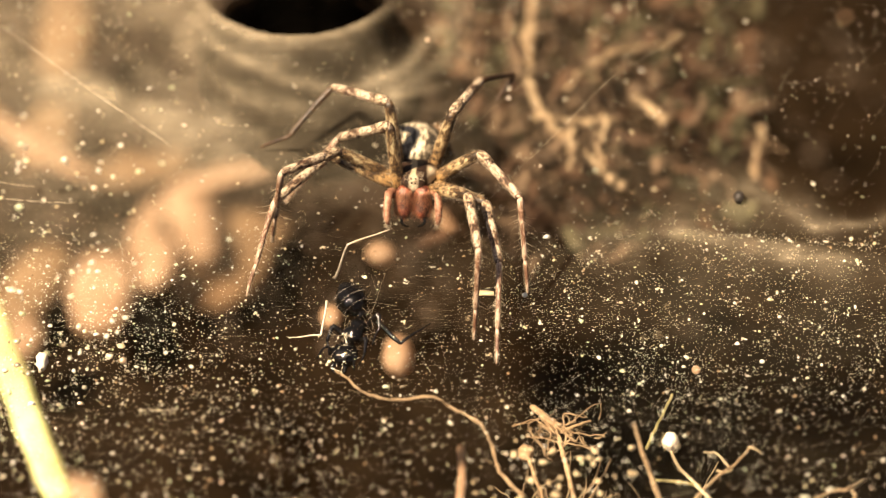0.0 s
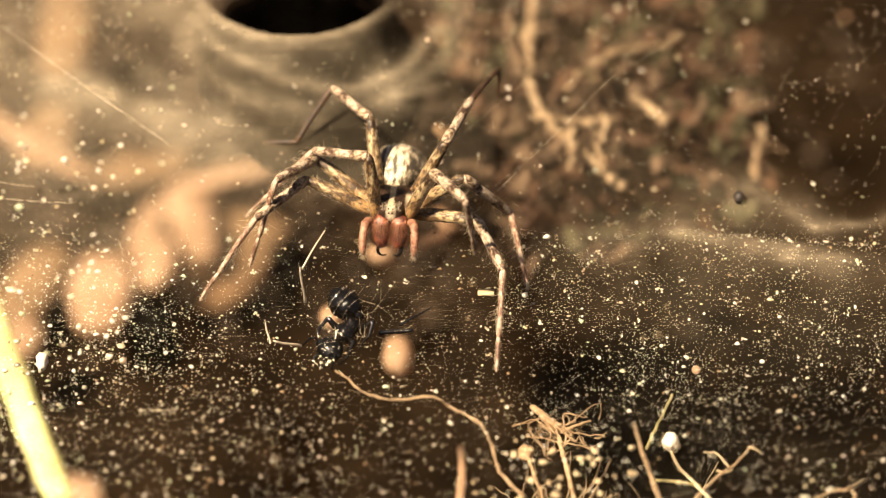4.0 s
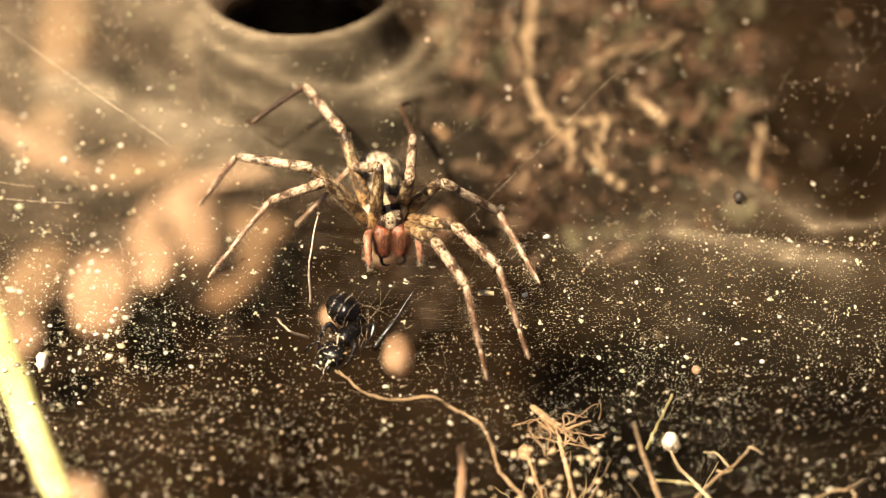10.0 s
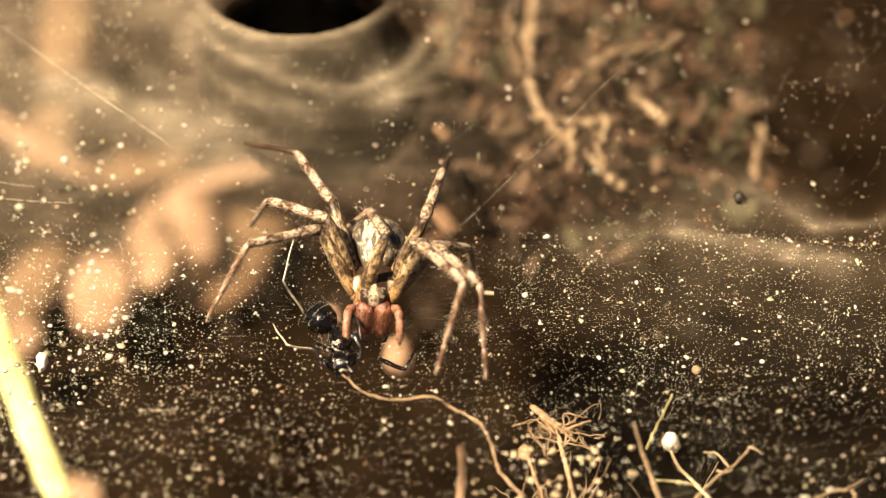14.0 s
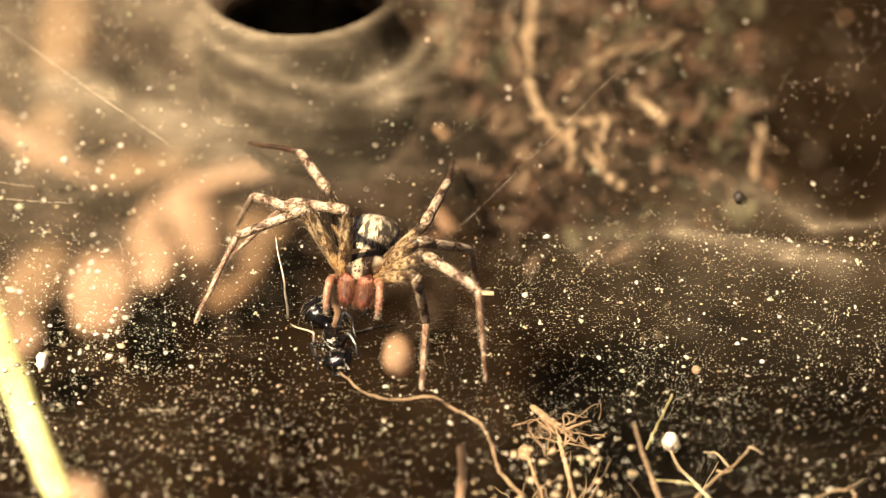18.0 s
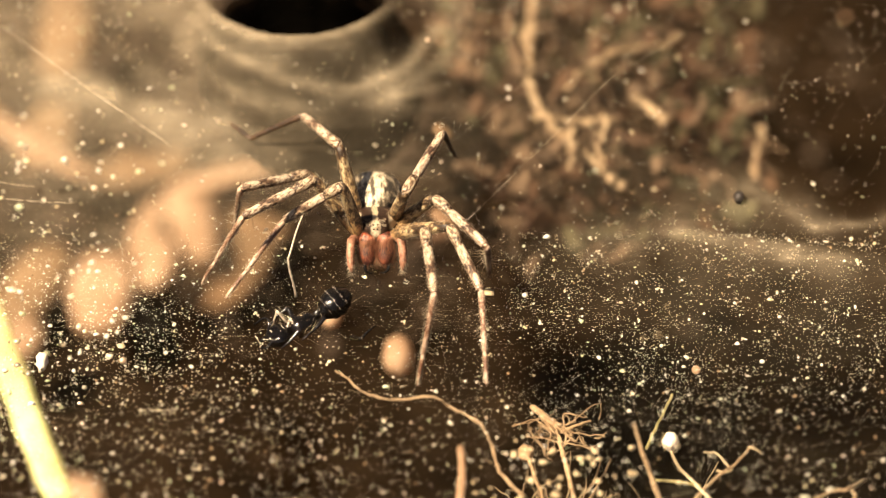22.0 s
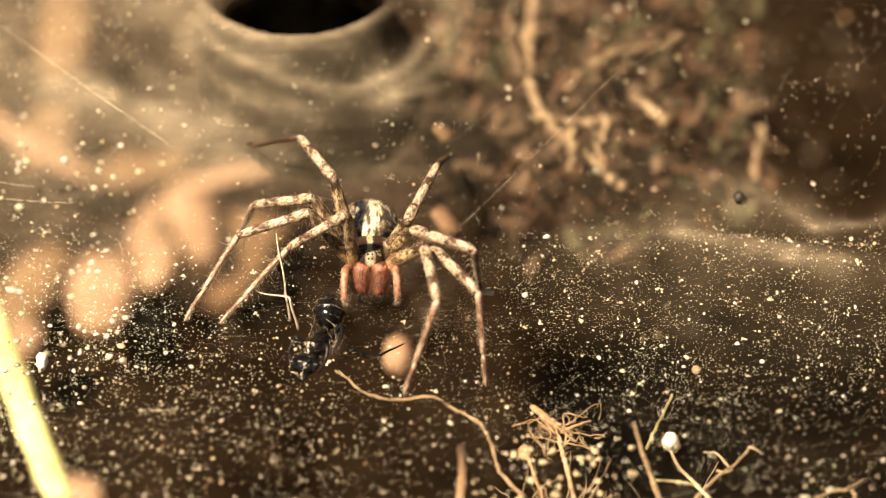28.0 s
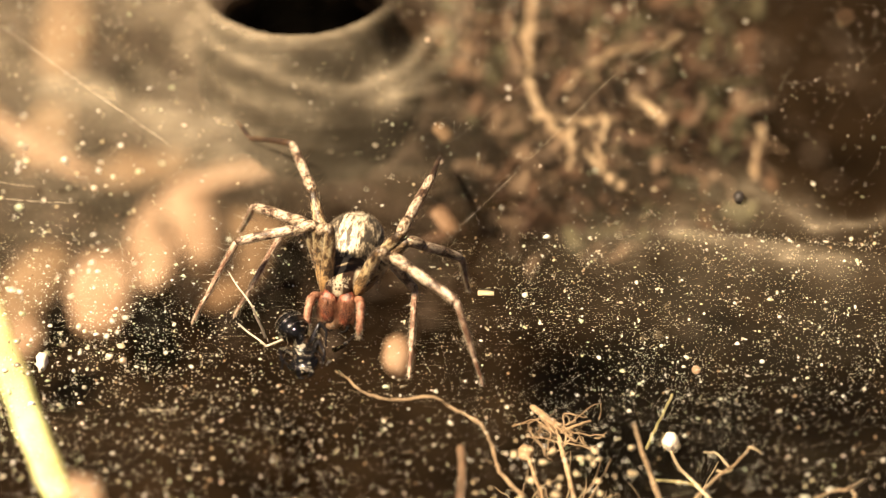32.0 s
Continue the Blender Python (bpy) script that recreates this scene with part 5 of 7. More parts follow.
stance(1.00, (-2.07, 1.10, 3.53, -4.9, -9.2),
       a1=(-4.8, 0.4, 8.8, -10.4, -1.1, 6.2, -15.2, -4.4, 2.0),
       a2=(-8.1, 2.2, 5.7, -11.6, -2.7, 6.7, -14.2, -4.4, 0.3),
       a3=(-8.5, 2.7, 5.0, -12.4, -2.1, 5.3, -13.9, 0.4, -1.0),
       a4=(-4.1, 5.1, 8.2, -8.1, 10.2, 6.7, -11.6, 7.8, 4.1, -13.9, 8.7, 3.3),
       b1=(1.2, -4.8, 6.3, 1.1, -11.1, 5.8, -1.1, -14.3, -0.3),
       b2=(3.1, -2.6, 5.7, 4.9, -8.2, 3.9, 3.5, -14.7, 1.0),
       b3=(2.6, -0.6, 7.1, 5.7, -6.0, 7.8, 6.2, -6.1, 0.8),
       b4=(1.0, 1.0, 8.7, 3.0, 7.2, 7.8, 3.8, 12.2, 7.9, 3.8, 12.3, 5.3))
stance(2.00, (-5.19, -5.43, 2.72, -16.2, 7.0),
       a1=(-5.3, -7.1, 7.6, -8.6, -1.8, 6.3, -14.2, -3.3, 2.1),
       a2=(-9.2, -5.3, 7.0, -14.1, -8.9, 7.2, -17.0, -8.7, 0.6),
       a3=(-9.5, -0.7, 4.6, -12.6, 3.9, 1.6, -12.9, -2.9, 3.3),
       a4=(-6.0, -2.5, 8.3, -8.2, 3.7, 8.1, -12.0, 5.0, 5.2, -13.6, 7.1, 5.3),
       b1=(-2.7, -8.8, 7.2, -0.4, -14.4, 8.9, -1.1, -16.6, 2.1),
       b2=(-0.5, -7.7, 6.1, 2.5, -12.9, 7.4, 3.5, -13.7, 0.3),
       b3=(-1.3, -7.4, 6.9, 2.8, -3.6, 4.1, 4.1, 0.2, -1.6),
       b4=(-0.6, -4.8, 7.6, 1.3, 1.5, 7.2, 2.0, 6.4, 6.4, 2.5, 8.9, 5.7))
stance(3.00, (-3.46, 1.94, 3.85, -3.7, -9.0),
       a1=(-5.3, 1.0, 9.3, -9.2, 5.6, 7.3, -14.7, 5.5, 2.6),
       a2=(-10.1, 2.2, 5.0, -13.4, -2.9, 4.9, -17.5, -6.9, 0.6),
       a3=(-9.5, 3.9, 5.9, -12.3, -1.6, 6.8, -14.0, -5.1, 1.0),
       a4=(-5.1, 6.5, 8.2, -8.5, 11.8, 6.5, -11.3, 9.3, 3.2, -13.8, 9.0, 3.0),
       b1=(-0.8, -0.9, 8.9, 1.4, -6.2, 11.4, 2.4, -3.4, 4.8),
       b2=(2.5, -1.7, 3.8, 4.1, -7.6, 3.4, 3.7, -13.9, -0.2),
       b3=(1.8, 0.5, 7.0, 5.4, 2.0, 2.1, 6.2, -4.6, -0.1),
       b4=(0.2, 2.3, 8.8, 2.3, 8.6, 8.1, 4.4, 13.1, 7.6, 4.2, 12.3, 5.2))
stance(6.00, (-4.25, -1.98, 3.12, -6.1, 0.5),
       a1=(-7.4, -4.3, 7.9, -11.9, -4.1, 3.6, -14.5, -9.6, -0.4),
       a2=(-9.9, -1.9, 6.1, -14.6, -5.9, 6.2, -17.8, -5.4, -0.2),
       a3=(-9.0, 2.3, 4.9, -12.0, -2.4, 7.5, -14.4, 0.6, 1.6),
       a4=(-6.5, 0.8, 8.4, -9.0, 6.9, 8.0, -12.1, 7.5, 4.1, -13.6, 9.6, 3.6),
       b1=(-0.5, -5.6, 7.2, 1.8, -11.5, 7.1, 2.2, -10.4, -0.0),
       b2=(1.2, -4.5, 5.7, 4.1, -9.9, 5.3, 3.9, -11.4, -1.7),
       b3=(0.7, -3.3, 6.7, 4.1, -0.2, 2.5, 6.2, -6.8, 1.3),
       b4=(0.1, -0.5, 7.9, 1.7, 5.8, 8.1, 3.7, 10.2, 6.8, 4.4, 12.1, 5.2))
stance(7.00, (-4.37, -0.45, 3.27, -10.2, -7.7),
       a1=(-7.0, -2.4, 8.5, -11.7, -1.1, 4.6, -15.9, -5.3, 0.4),
       a2=(-9.9, -0.8, 6.6, -14.7, -4.4, 5.8, -17.9, -5.3, -0.6),
       a3=(-9.1, 3.1, 5.9, -12.8, -1.5, 7.9, -14.2, 0.8, 1.5),
       a4=(-5.3, 2.3, 8.6, -8.2, 8.1, 7.6, -12.0, 7.7, 4.3, -13.7, 9.5, 3.6),
       b1=(-0.9, -5.6, 6.7, 0.2, -11.8, 7.1, -0.1, -14.7, 0.6),
       b2=(0.8, -4.1, 5.5, 3.4, -9.6, 5.0, 3.8, -11.2, -2.0),
       b3=(0.7, -1.8, 6.7, 4.5, 0.2, 2.2, 6.3, -6.5, 1.2),
       b4=(0.2, 2.4, 7.4, 2.1, 8.5, 5.8, 4.4, 12.5, 7.8, 4.2, 12.0, 5.3))
stance(7.30, (-4.37, -0.45, 3.27, -10.2, -7.7),
       a1=(-7.0, -2.4, 8.5, -11.7, -1.1, 4.6, -15.9, -5.3, 0.4),
       a2=(-9.9, -0.8, 6.6, -14.7, -4.4, 5.8, -17.9, -5.3, -0.6),
       a3=(-9.1, 3.1, 5.9, -12.8, -1.5, 7.9, -14.2, 0.8, 1.5),
       a4=(-5.3, 2.3, 8.6, -8.2, 8.1, 7.6, -12.0, 7.7, 4.3, -13.7, 9.5, 3.6),
       b1=(-0.9, -5.6, 6.7, 0.2, -11.8, 7.1, -0.1, -14.7, 0.6),
       b2=(0.8, -4.1, 5.5, 3.4, -9.6, 5.0, 3.8, -11.2, -2.0),
       b3=(0.7, -1.8, 6.7, 4.5, 0.2, 2.2, 6.3, -6.5, 1.2),
       b4=(0.2, 2.4, 7.4, 2.1, 8.5, 5.8, 4.4, 12.5, 7.8, 4.2, 12.0, 5.3))
stance(7.38, (-11.20, 23.50, 7.20, -3.0, -8.0),
       a1=(-12.3, 22.9, 11.4, -14.7, 23.1, 8.2, -16.7, 20.8, 4.8),
       a2=(-13.7, 23.3, 10.1, -16.1, 21.3, 9.6, -17.7, 20.3, 4.5),
       a3=(-13.5, 25.7, 8.8, -15.3, 23.5, 10.5, -16.1, 24.1, 5.3),
       a4=(-11.6, 25.2, 11.4, -13.1, 28.0, 10.5, -15.0, 27.4, 7.9, -15.9, 28.2, 7.4),
       b1=(-9.2, 21.4, 9.9, -8.5, 18.3, 10.4, -8.6, 16.3, 5.2),
       b2=(-8.4, 22.1, 8.8, -7.0, 19.3, 8.5, -6.8, 18.0, 3.0),
       b3=(-8.5, 23.3, 9.7, -6.6, 24.0, 6.1, -5.6, 20.6, 5.4),
       b4=(-8.8, 25.5, 10.2, -8.0, 28.5, 8.8, -6.9, 30.7, 10.3, -7.0, 30.2, 8.3))
stance(7.48, (-10.60, 43.00, -14.00, -2.0, -40.0),
       a1=(-11.4, 45.1, -10.4, -13.5, 43.4, -13.0, -15.2, 40.1, -15.1),
       a2=(-12.7, 44.5, -11.6, -14.6, 43.2, -11.4, -16.0, 39.7, -15.2),
       a3=(-12.6, 45.1, -13.3, -14.0, 44.9, -11.3, -14.7, 42.3, -15.6),
       a4=(-10.9, 46.4, -11.0, -12.3, 47.4, -12.5, -13.9, 45.5, -14.4, -14.7, 45.7, -15.1),
       b1=(-8.8, 43.4, -11.3, -8.1, 42.0, -10.0, -8.3, 37.9, -13.7),
       b2=(-8.2, 43.1, -12.4, -6.9, 41.5, -11.9, -6.8, 37.6, -16.0),
       b3=(-8.2, 44.3, -11.9, -6.8, 42.6, -15.1, -5.9, 40.4, -14.7),
       b4=(-8.6, 45.8, -12.2, -8.0, 46.7, -14.1, -7.1, 48.7, -13.5, -7.3, 47.3, -15.0))
stance(8.34, (-10.60, 43.00, -14.00, 0.0, -40.0),
       a1=(-11.5, 45.0, -10.4, -13.5, 43.3, -13.0, -15.1, 40.0, -15.1),
       a2=(-12.7, 44.5, -11.6, -14.6, 43.0, -11.4, -15.9, 39.6, -15.2),
       a3=(-12.6, 45.0, -13.3, -14.0, 44.7, -11.3, -14.7, 42.1, -15.6),
       a4=(-11.0, 46.3, -11.0, -12.4, 47.3, -12.5, -14.0, 45.4, -14.4, -14.7, 45.5, -15.1),
       b1=(-8.8, 43.4, -11.3, -8.1, 42.1, -10.0, -8.1, 38.0, -13.7),
       b2=(-8.2, 43.2, -12.4, -6.9, 41.6, -11.9, -6.6, 37.7, -16.0),
       b3=(-8.3, 44.4, -11.9, -6.8, 42.8, -15.1, -5.8, 40.6, -14.7),
       b4=(-8.7, 45.9, -12.2, -8.2, 46.7, -14.1, -7.3, 48.8, -13.5, -7.4, 47.4, -15.0))
stance(8.44, (-11.00, 29.00, 2.00, -4.0, -25.0),
       a1=(-11.8, 30.1, 6.0, -13.9, 29.2, 3.0, -15.7, 26.7, 0.2),
       a2=(-13.1, 29.9, 4.7, -15.0, 28.7, 4.5, -16.5, 26.4, -0.1),
       a3=(-12.9, 30.9, 3.2, -14.3, 30.2, 5.1, -15.1, 28.9, 0.2),
       a4=(-11.2, 31.5, 5.7, -12.6, 32.9, 4.6, -14.2, 31.7, 2.2, -14.9, 32.0, 1.6),
       b1=(-9.2, 28.6, 4.8, -8.6, 26.9, 5.6, -8.9, 23.9, 1.0),
       b2=(-8.6, 28.6, 3.6, -7.4, 26.8, 3.7, -7.4, 24.1, -1.3),
       b3=(-8.6, 29.7, 4.4, -7.2, 28.8, 0.9, -6.3, 26.5, 0.7),
       b4=(-8.9, 31.2, 4.5, -8.3, 32.5, 2.8, -7.4, 34.3, 4.0, -7.5, 33.3, 2.2))
stance(8.54, (-11.00, 27.20, 4.60, -8.0, -4.0),
       a1=(-11.9, 26.9, 8.7, -13.9, 27.2, 5.6, -15.7, 26.1, 1.9),
       a2=(-13.1, 27.3, 7.4, -15.2, 26.3, 6.7, -16.5, 25.9, 1.6),
       a3=(-12.8, 28.7, 6.4, -14.4, 27.5, 7.8, -15.0, 28.0, 2.8),
       a4=(-11.2, 28.2, 9.0, -12.4, 30.0, 8.3, -14.0, 29.9, 5.7, -14.7, 30.4, 5.2),
       b1=(-9.4, 25.7, 7.1, -8.9, 23.8, 7.3, -9.1, 22.7, 2.0),
       b2=(-8.7, 26.1, 6.1, -7.7, 24.3, 5.5, -7.5, 23.6, -0.1),
       b3=(-8.7, 26.8, 7.1, -7.2, 27.1, 3.6, -6.4, 25.0, 2.6),
       b4=(-8.9, 28.2, 7.8, -8.2, 29.9, 6.7, -7.2, 31.1, 8.4, -7.3, 30.9, 6.4))
stance(9.06, (-11.20, 26.60, 5.00, -6.0, -2.0),
       a1=(-12.1, 26.1, 9.1, -14.1, 26.5, 6.0, -15.9, 25.4, 2.3),
       a2=(-13.3, 26.5, 7.8, -15.3, 25.5, 7.1, -16.7, 25.2, 1.9),
       a3=(-13.1, 28.0, 6.8, -14.6, 26.7, 8.2, -15.3, 27.3, 3.2),
       a4=(-11.5, 27.4, 9.4, -12.8, 29.2, 8.8, -14.3, 29.1, 6.2, -15.0, 29.7, 5.7),
       b1=(-9.6, 25.1, 7.4, -9.0, 23.2, 7.5, -9.2, 22.2, 2.2),
       b2=(-8.9, 25.5, 6.4, -7.8, 23.8, 5.8, -7.6, 23.2, 0.2),
       b3=(-8.9, 26.2, 7.5, -7.4, 26.7, 4.0, -6.6, 24.6, 2.9),
       b4=(-9.2, 27.5, 8.2, -8.5, 29.4, 7.2, -7.5, 30.5, 9.0, -7.6, 30.3, 6.9))
stance(9.15, (-12.74, 12.25, 8.20, -3.2, -6.3),
       a1=(-16.4, 15.6, 5.4, -16.8, 9.4, 4.6, -17.6, 2.3, 3.7),
       a2=(-15.8, 9.2, 12.3, -19.4, 4.4, 13.6, -21.5, 8.0, 7.7),
       a3=(-15.5, 15.2, 10.0, -17.6, 12.0, 11.9, -18.6, 13.2, 6.1),
       a4=(-13.2, 14.3, 13.0, -15.0, 18.3, 12.0, -17.2, 17.6, 9.0, -18.3, 18.8, 8.4),
       b1=(-9.4, 7.5, 12.0, -7.6, 1.7, 10.1, -6.1, 2.1, 3.0),
       b2=(-9.4, 10.2, 10.0, -7.8, 6.4, 9.7, -7.5, 4.9, 3.4),
       b3=(-9.5, 11.8, 11.0, -7.2, 13.1, 6.9, -6.1, 8.4, 6.2),
       b4=(-9.9, 14.9, 11.6, -8.9, 19.2, 10.0, -7.5, 22.1, 11.8, -7.6, 21.6, 9.5))
stance(9.40, (-12.74, 12.25, 8.20, -3.2, -6.3),
       a1=(-16.4, 15.6, 5.4, -16.8, 9.4, 4.6, -17.6, 2.3, 3.7),
       a2=(-15.8, 9.2, 12.3, -19.4, 4.4, 13.6, -21.5, 8.0, 7.7),
       a3=(-15.5, 15.2, 10.0, -17.6, 12.0, 11.9, -18.6, 13.2, 6.1),
       a4=(-13.2, 14.3, 13.0, -15.0, 18.3, 12.0, -17.2, 17.6, 9.0, -18.3, 18.8, 8.4),
       b1=(-9.4, 7.5, 12.0, -7.6, 1.7, 10.1, -6.1, 2.1, 3.0),
       b2=(-9.4, 10.2, 10.0, -7.8, 6.4, 9.7, -7.5, 4.9, 3.4),
       b3=(-9.5, 11.8, 11.0, -7.2, 13.1, 6.9, -6.1, 8.4, 6.2),
       b4=(-9.9, 14.9, 11.6, -8.9, 19.2, 10.0, -7.5, 22.1, 11.8, -7.6, 21.6, 9.5))
stance(9.56, (-12.74, 12.25, 8.20, -3.2, -6.3),
       a1=(-16.4, 15.6, 5.4, -16.8, 9.4, 4.6, -17.6, 2.3, 3.7),
       a2=(-15.8, 9.2, 12.3, -19.4, 4.4, 13.6, -21.5, 8.0, 7.7),
       a3=(-15.5, 15.2, 10.0, -17.6, 12.0, 11.9, -18.6, 13.2, 6.1),
       a4=(-13.2, 14.3, 13.0, -15.0, 18.3, 12.0, -17.2, 17.6, 9.0, -18.3, 18.8, 8.4),
       b1=(-9.4, 7.5, 12.0, -7.6, 1.7, 10.1, -6.1, 2.1, 3.0),
       b2=(-9.4, 10.2, 10.0, -7.8, 6.4, 9.7, -7.5, 4.9, 3.4),
       b3=(-9.5, 11.8, 11.0, -7.2, 13.1, 6.9, -6.1, 8.4, 6.2),
       b4=(-9.9, 14.9, 11.6, -8.9, 19.2, 10.0, -7.5, 22.1, 11.8, -7.6, 21.6, 9.5))
stance(9.69, (-4.20, 0.19, 3.38, 9.4, -5.8),
       a1=(-4.6, -1.6, 8.7, -6.8, 3.1, 5.2, -11.1, 3.5, -0.5),
       a2=(-8.5, -1.6, 7.4, -12.8, 0.8, 3.8, -17.2, -3.5, 0.1),
       a3=(-9.5, 0.9, 6.8, -15.3, 3.1, 6.2, -18.5, 5.0, 0.3),
       a4=(-7.4, 4.3, 7.6, -10.4, 10.2, 7.8, -14.3, 7.3, 6.4, -15.1, 9.3, 5.0),
       b1=(-0.6, -5.8, 5.3, 1.6, -11.7, 5.9, 3.1, -13.9, -0.8),
       b2=(0.8, -3.8, 5.1, 3.9, -9.0, 5.4, 6.1, -11.4, -1.0),
       b3=(-0.1, -1.4, 7.2, 4.1, 0.4, 3.1, 7.0, -5.7, 1.3),
       b4=(-2.4, -2.1, 7.8, -2.2, 4.5, 7.1, -3.3, 9.3, 6.5, -2.4, 11.5, 5.3))
stance(10.00, (-4.20, 0.19, 3.38, 9.4, -5.8),
       a1=(-4.6, -1.6, 8.7, -6.8, 3.1, 5.2, -11.1, 3.5, -0.5),
       a2=(-8.5, -1.6, 7.4, -12.8, 0.8, 3.8, -17.2, -3.5, 0.1),
       a3=(-9.5, 0.9, 6.8, -15.3, 3.1, 6.2, -18.5, 5.0, 0.3),
       a4=(-7.4, 4.3, 7.6, -10.4, 10.2, 7.8, -14.3, 7.3, 6.4, -15.1, 9.3, 5.0),
       b1=(-0.6, -5.8, 5.3, 1.6, -11.7, 5.9, 3.1, -13.9, -0.8),
       b2=(0.8, -3.8, 5.1, 3.9, -9.0, 5.4, 6.1, -11.4, -1.0),
       b3=(-0.1, -1.4, 7.2, 4.1, 0.4, 3.1, 7.0, -5.7, 1.3),
       b4=(-2.4, -2.1, 7.8, -2.2, 4.5, 7.1, -3.3, 9.3, 6.5, -2.4, 11.5, 5.3))
stance(11.00, (-4.12, -0.19, 3.38, 9.1, -7.2),
       a1=(-4.7, -1.8, 8.8, -6.9, 3.0, 5.3, -11.0, 1.9, -0.5),
       a2=(-8.6, -1.3, 7.4, -12.8, 0.8, 3.5, -16.3, -4.7, 0.4),
       a3=(-9.6, 1.9, 6.0, -15.0, 0.0, 8.3, -18.0, 2.3, 2.4),
       a4=(-7.3, 3.9, 7.6, -10.4, 9.8, 8.0, -14.4, 8.9, 5.2, -15.2, 10.9, 3.8),
       b1=(-0.6, -6.2, 5.5, 1.8, -12.0, 5.9, 3.1, -14.7, -0.6),
       b2=(0.8, -4.1, 5.4, 3.9, -9.3, 5.7, 6.3, -11.7, -0.7),
       b3=(-0.1, -1.5, 7.4, 4.1, 0.3, 3.1, 7.0, -5.8, 1.4),
       b4=(-2.4, -2.2, 8.0, -2.2, 4.3, 7.3, -2.6, 9.2, 6.1, -2.3, 11.6, 5.3))
stance(12.00, (-6.11, -0.52, 3.25, -1.8, -17.1),
       a1=(-10.1, -4.1, 7.7, -12.9, -3.3, 2.2, -14.1, -8.7, -2.3),
       a2=(-12.2, -2.5, 5.6, -16.3, -3.7, 1.3, -18.1, -10.5, -0.4),
       a3=(-10.8, 3.8, 4.6, -14.5, -0.8, 6.4, -16.1, 1.5, -0.0),
       a4=(-8.5, 1.7, 8.3, -11.2, 7.5, 6.8, -15.0, 9.2, 4.1, -16.7, 11.2, 4.0),
       b1=(-2.0, -5.5, 6.6, -0.8, -11.7, 6.1, -1.1, -15.8, 0.2),
       b2=(0.1, -3.4, 4.2, 2.0, -9.2, 3.5, 3.2, -15.0, -0.5),
       b3=(-0.5, -2.3, 5.8, 2.5, -7.7, 5.5, 3.1, -4.5, -0.6),
       b4=(-3.1, -3.1, 7.3, -0.7, 2.9, 8.6, -0.5, 5.2, 4.2, 0.3, 7.1, 2.7))
stance(13.00, (-5.24, -5.41, 2.79, -3.9, -2.2),
       a1=(-5.3, -6.6, 8.0, -8.1, -1.2, 6.3, -12.0, 1.5, 0.9),
       a2=(-8.9, -5.4, 7.2, -13.5, -2.5, 4.4, -18.4, -2.6, -0.9),
       a3=(-8.6, -0.9, 5.5, -11.9, -5.7, 7.8, -13.9, -2.1, 2.1),
       a4=(-8.4, -1.7, 7.4, -11.0, 4.4, 7.3, -14.2, 7.4, 5.0, -14.9, 9.4, 3.5),
       b1=(-2.1, -8.2, 7.6, 0.2, -14.0, 8.0, -0.4, -15.3, 0.9),
       b2=(0.2, -7.1, 5.8, 2.8, -12.5, 6.7, 3.1, -14.7, -0.1),
       b3=(-1.6, -6.2, 7.3, 2.4, -10.7, 8.7, 2.9, -7.4, 2.6),
       b4=(-1.8, -5.6, 7.9, -0.4, 0.7, 9.3, -0.3, 5.1, 6.9, -0.2, 7.4, 5.7))
stance(14.00, (-4.89, -7.46, 2.58, -0.6, -0.9),
       a1=(-4.0, -7.8, 7.4, -5.3, -2.1, 5.2, -8.2, 1.7, -0.3),
       a2=(-8.8, -6.2, 6.6, -13.6, -9.7, 7.9, -16.8, -10.2, 1.5),
       a3=(-8.2, -5.6, 7.1, -12.7, -1.6, 5.7, -14.5, 2.4, 0.3),
       a4=(-8.1, -2.1, 6.0, -10.9, 3.8, 6.1, -14.5, 6.9, 4.6, -15.2, 9.0, 3.2),
       b1=(-1.5, -9.1, 7.4, 1.4, -14.5, 8.5, -0.5, -16.3, 1.8),
       b2=(-0.5, -8.2, 6.7, 2.5, -13.5, 7.5, 3.0, -15.5, 0.6),
       b3=(-2.2, -8.7, 7.3, 1.9, -5.3, 4.2, 2.4, -1.9, -1.9),
       b4=(-1.3, -6.4, 7.7, -0.0, 0.0, 7.3, 0.3, 4.4, 4.9, 0.5, 6.7, 3.7))
stance(17.00, (-6.35, -6.71, 2.59, -13.4, -0.0),
       a1=(-5.7, -8.2, 7.4, -7.1, -2.3, 5.8, -11.9, -0.8, 0.6),
       a2=(-8.2, -6.1, 7.5, -12.9, -3.0, 5.0, -18.0, -1.8, 0.1),
       a3=(-8.9, -5.4, 7.5, -12.8, -1.0, 5.5, -14.3, 3.3, 0.2),
       a4=(-8.9, -3.6, 7.7, -10.8, 2.6, 7.0, -14.2, 6.0, 5.5, -14.9, 8.2, 4.3),
       b1=(-4.1, -9.3, 7.6, -1.3, -4.4, 4.9, -0.4, -4.3, -2.3),
       b2=(-2.7, -9.6, 6.6, 1.6, -13.8, 7.3, 3.0, -15.6, 0.5),
       b3=(-1.2, -7.6, 6.1, 1.0, -3.3, 2.2, 1.9, -10.1, 3.5),
       b4=(-1.3, -6.8, 6.9, 0.0, -0.3, 6.0, 0.4, 4.4, 4.4, 0.6, 6.8, 3.6))
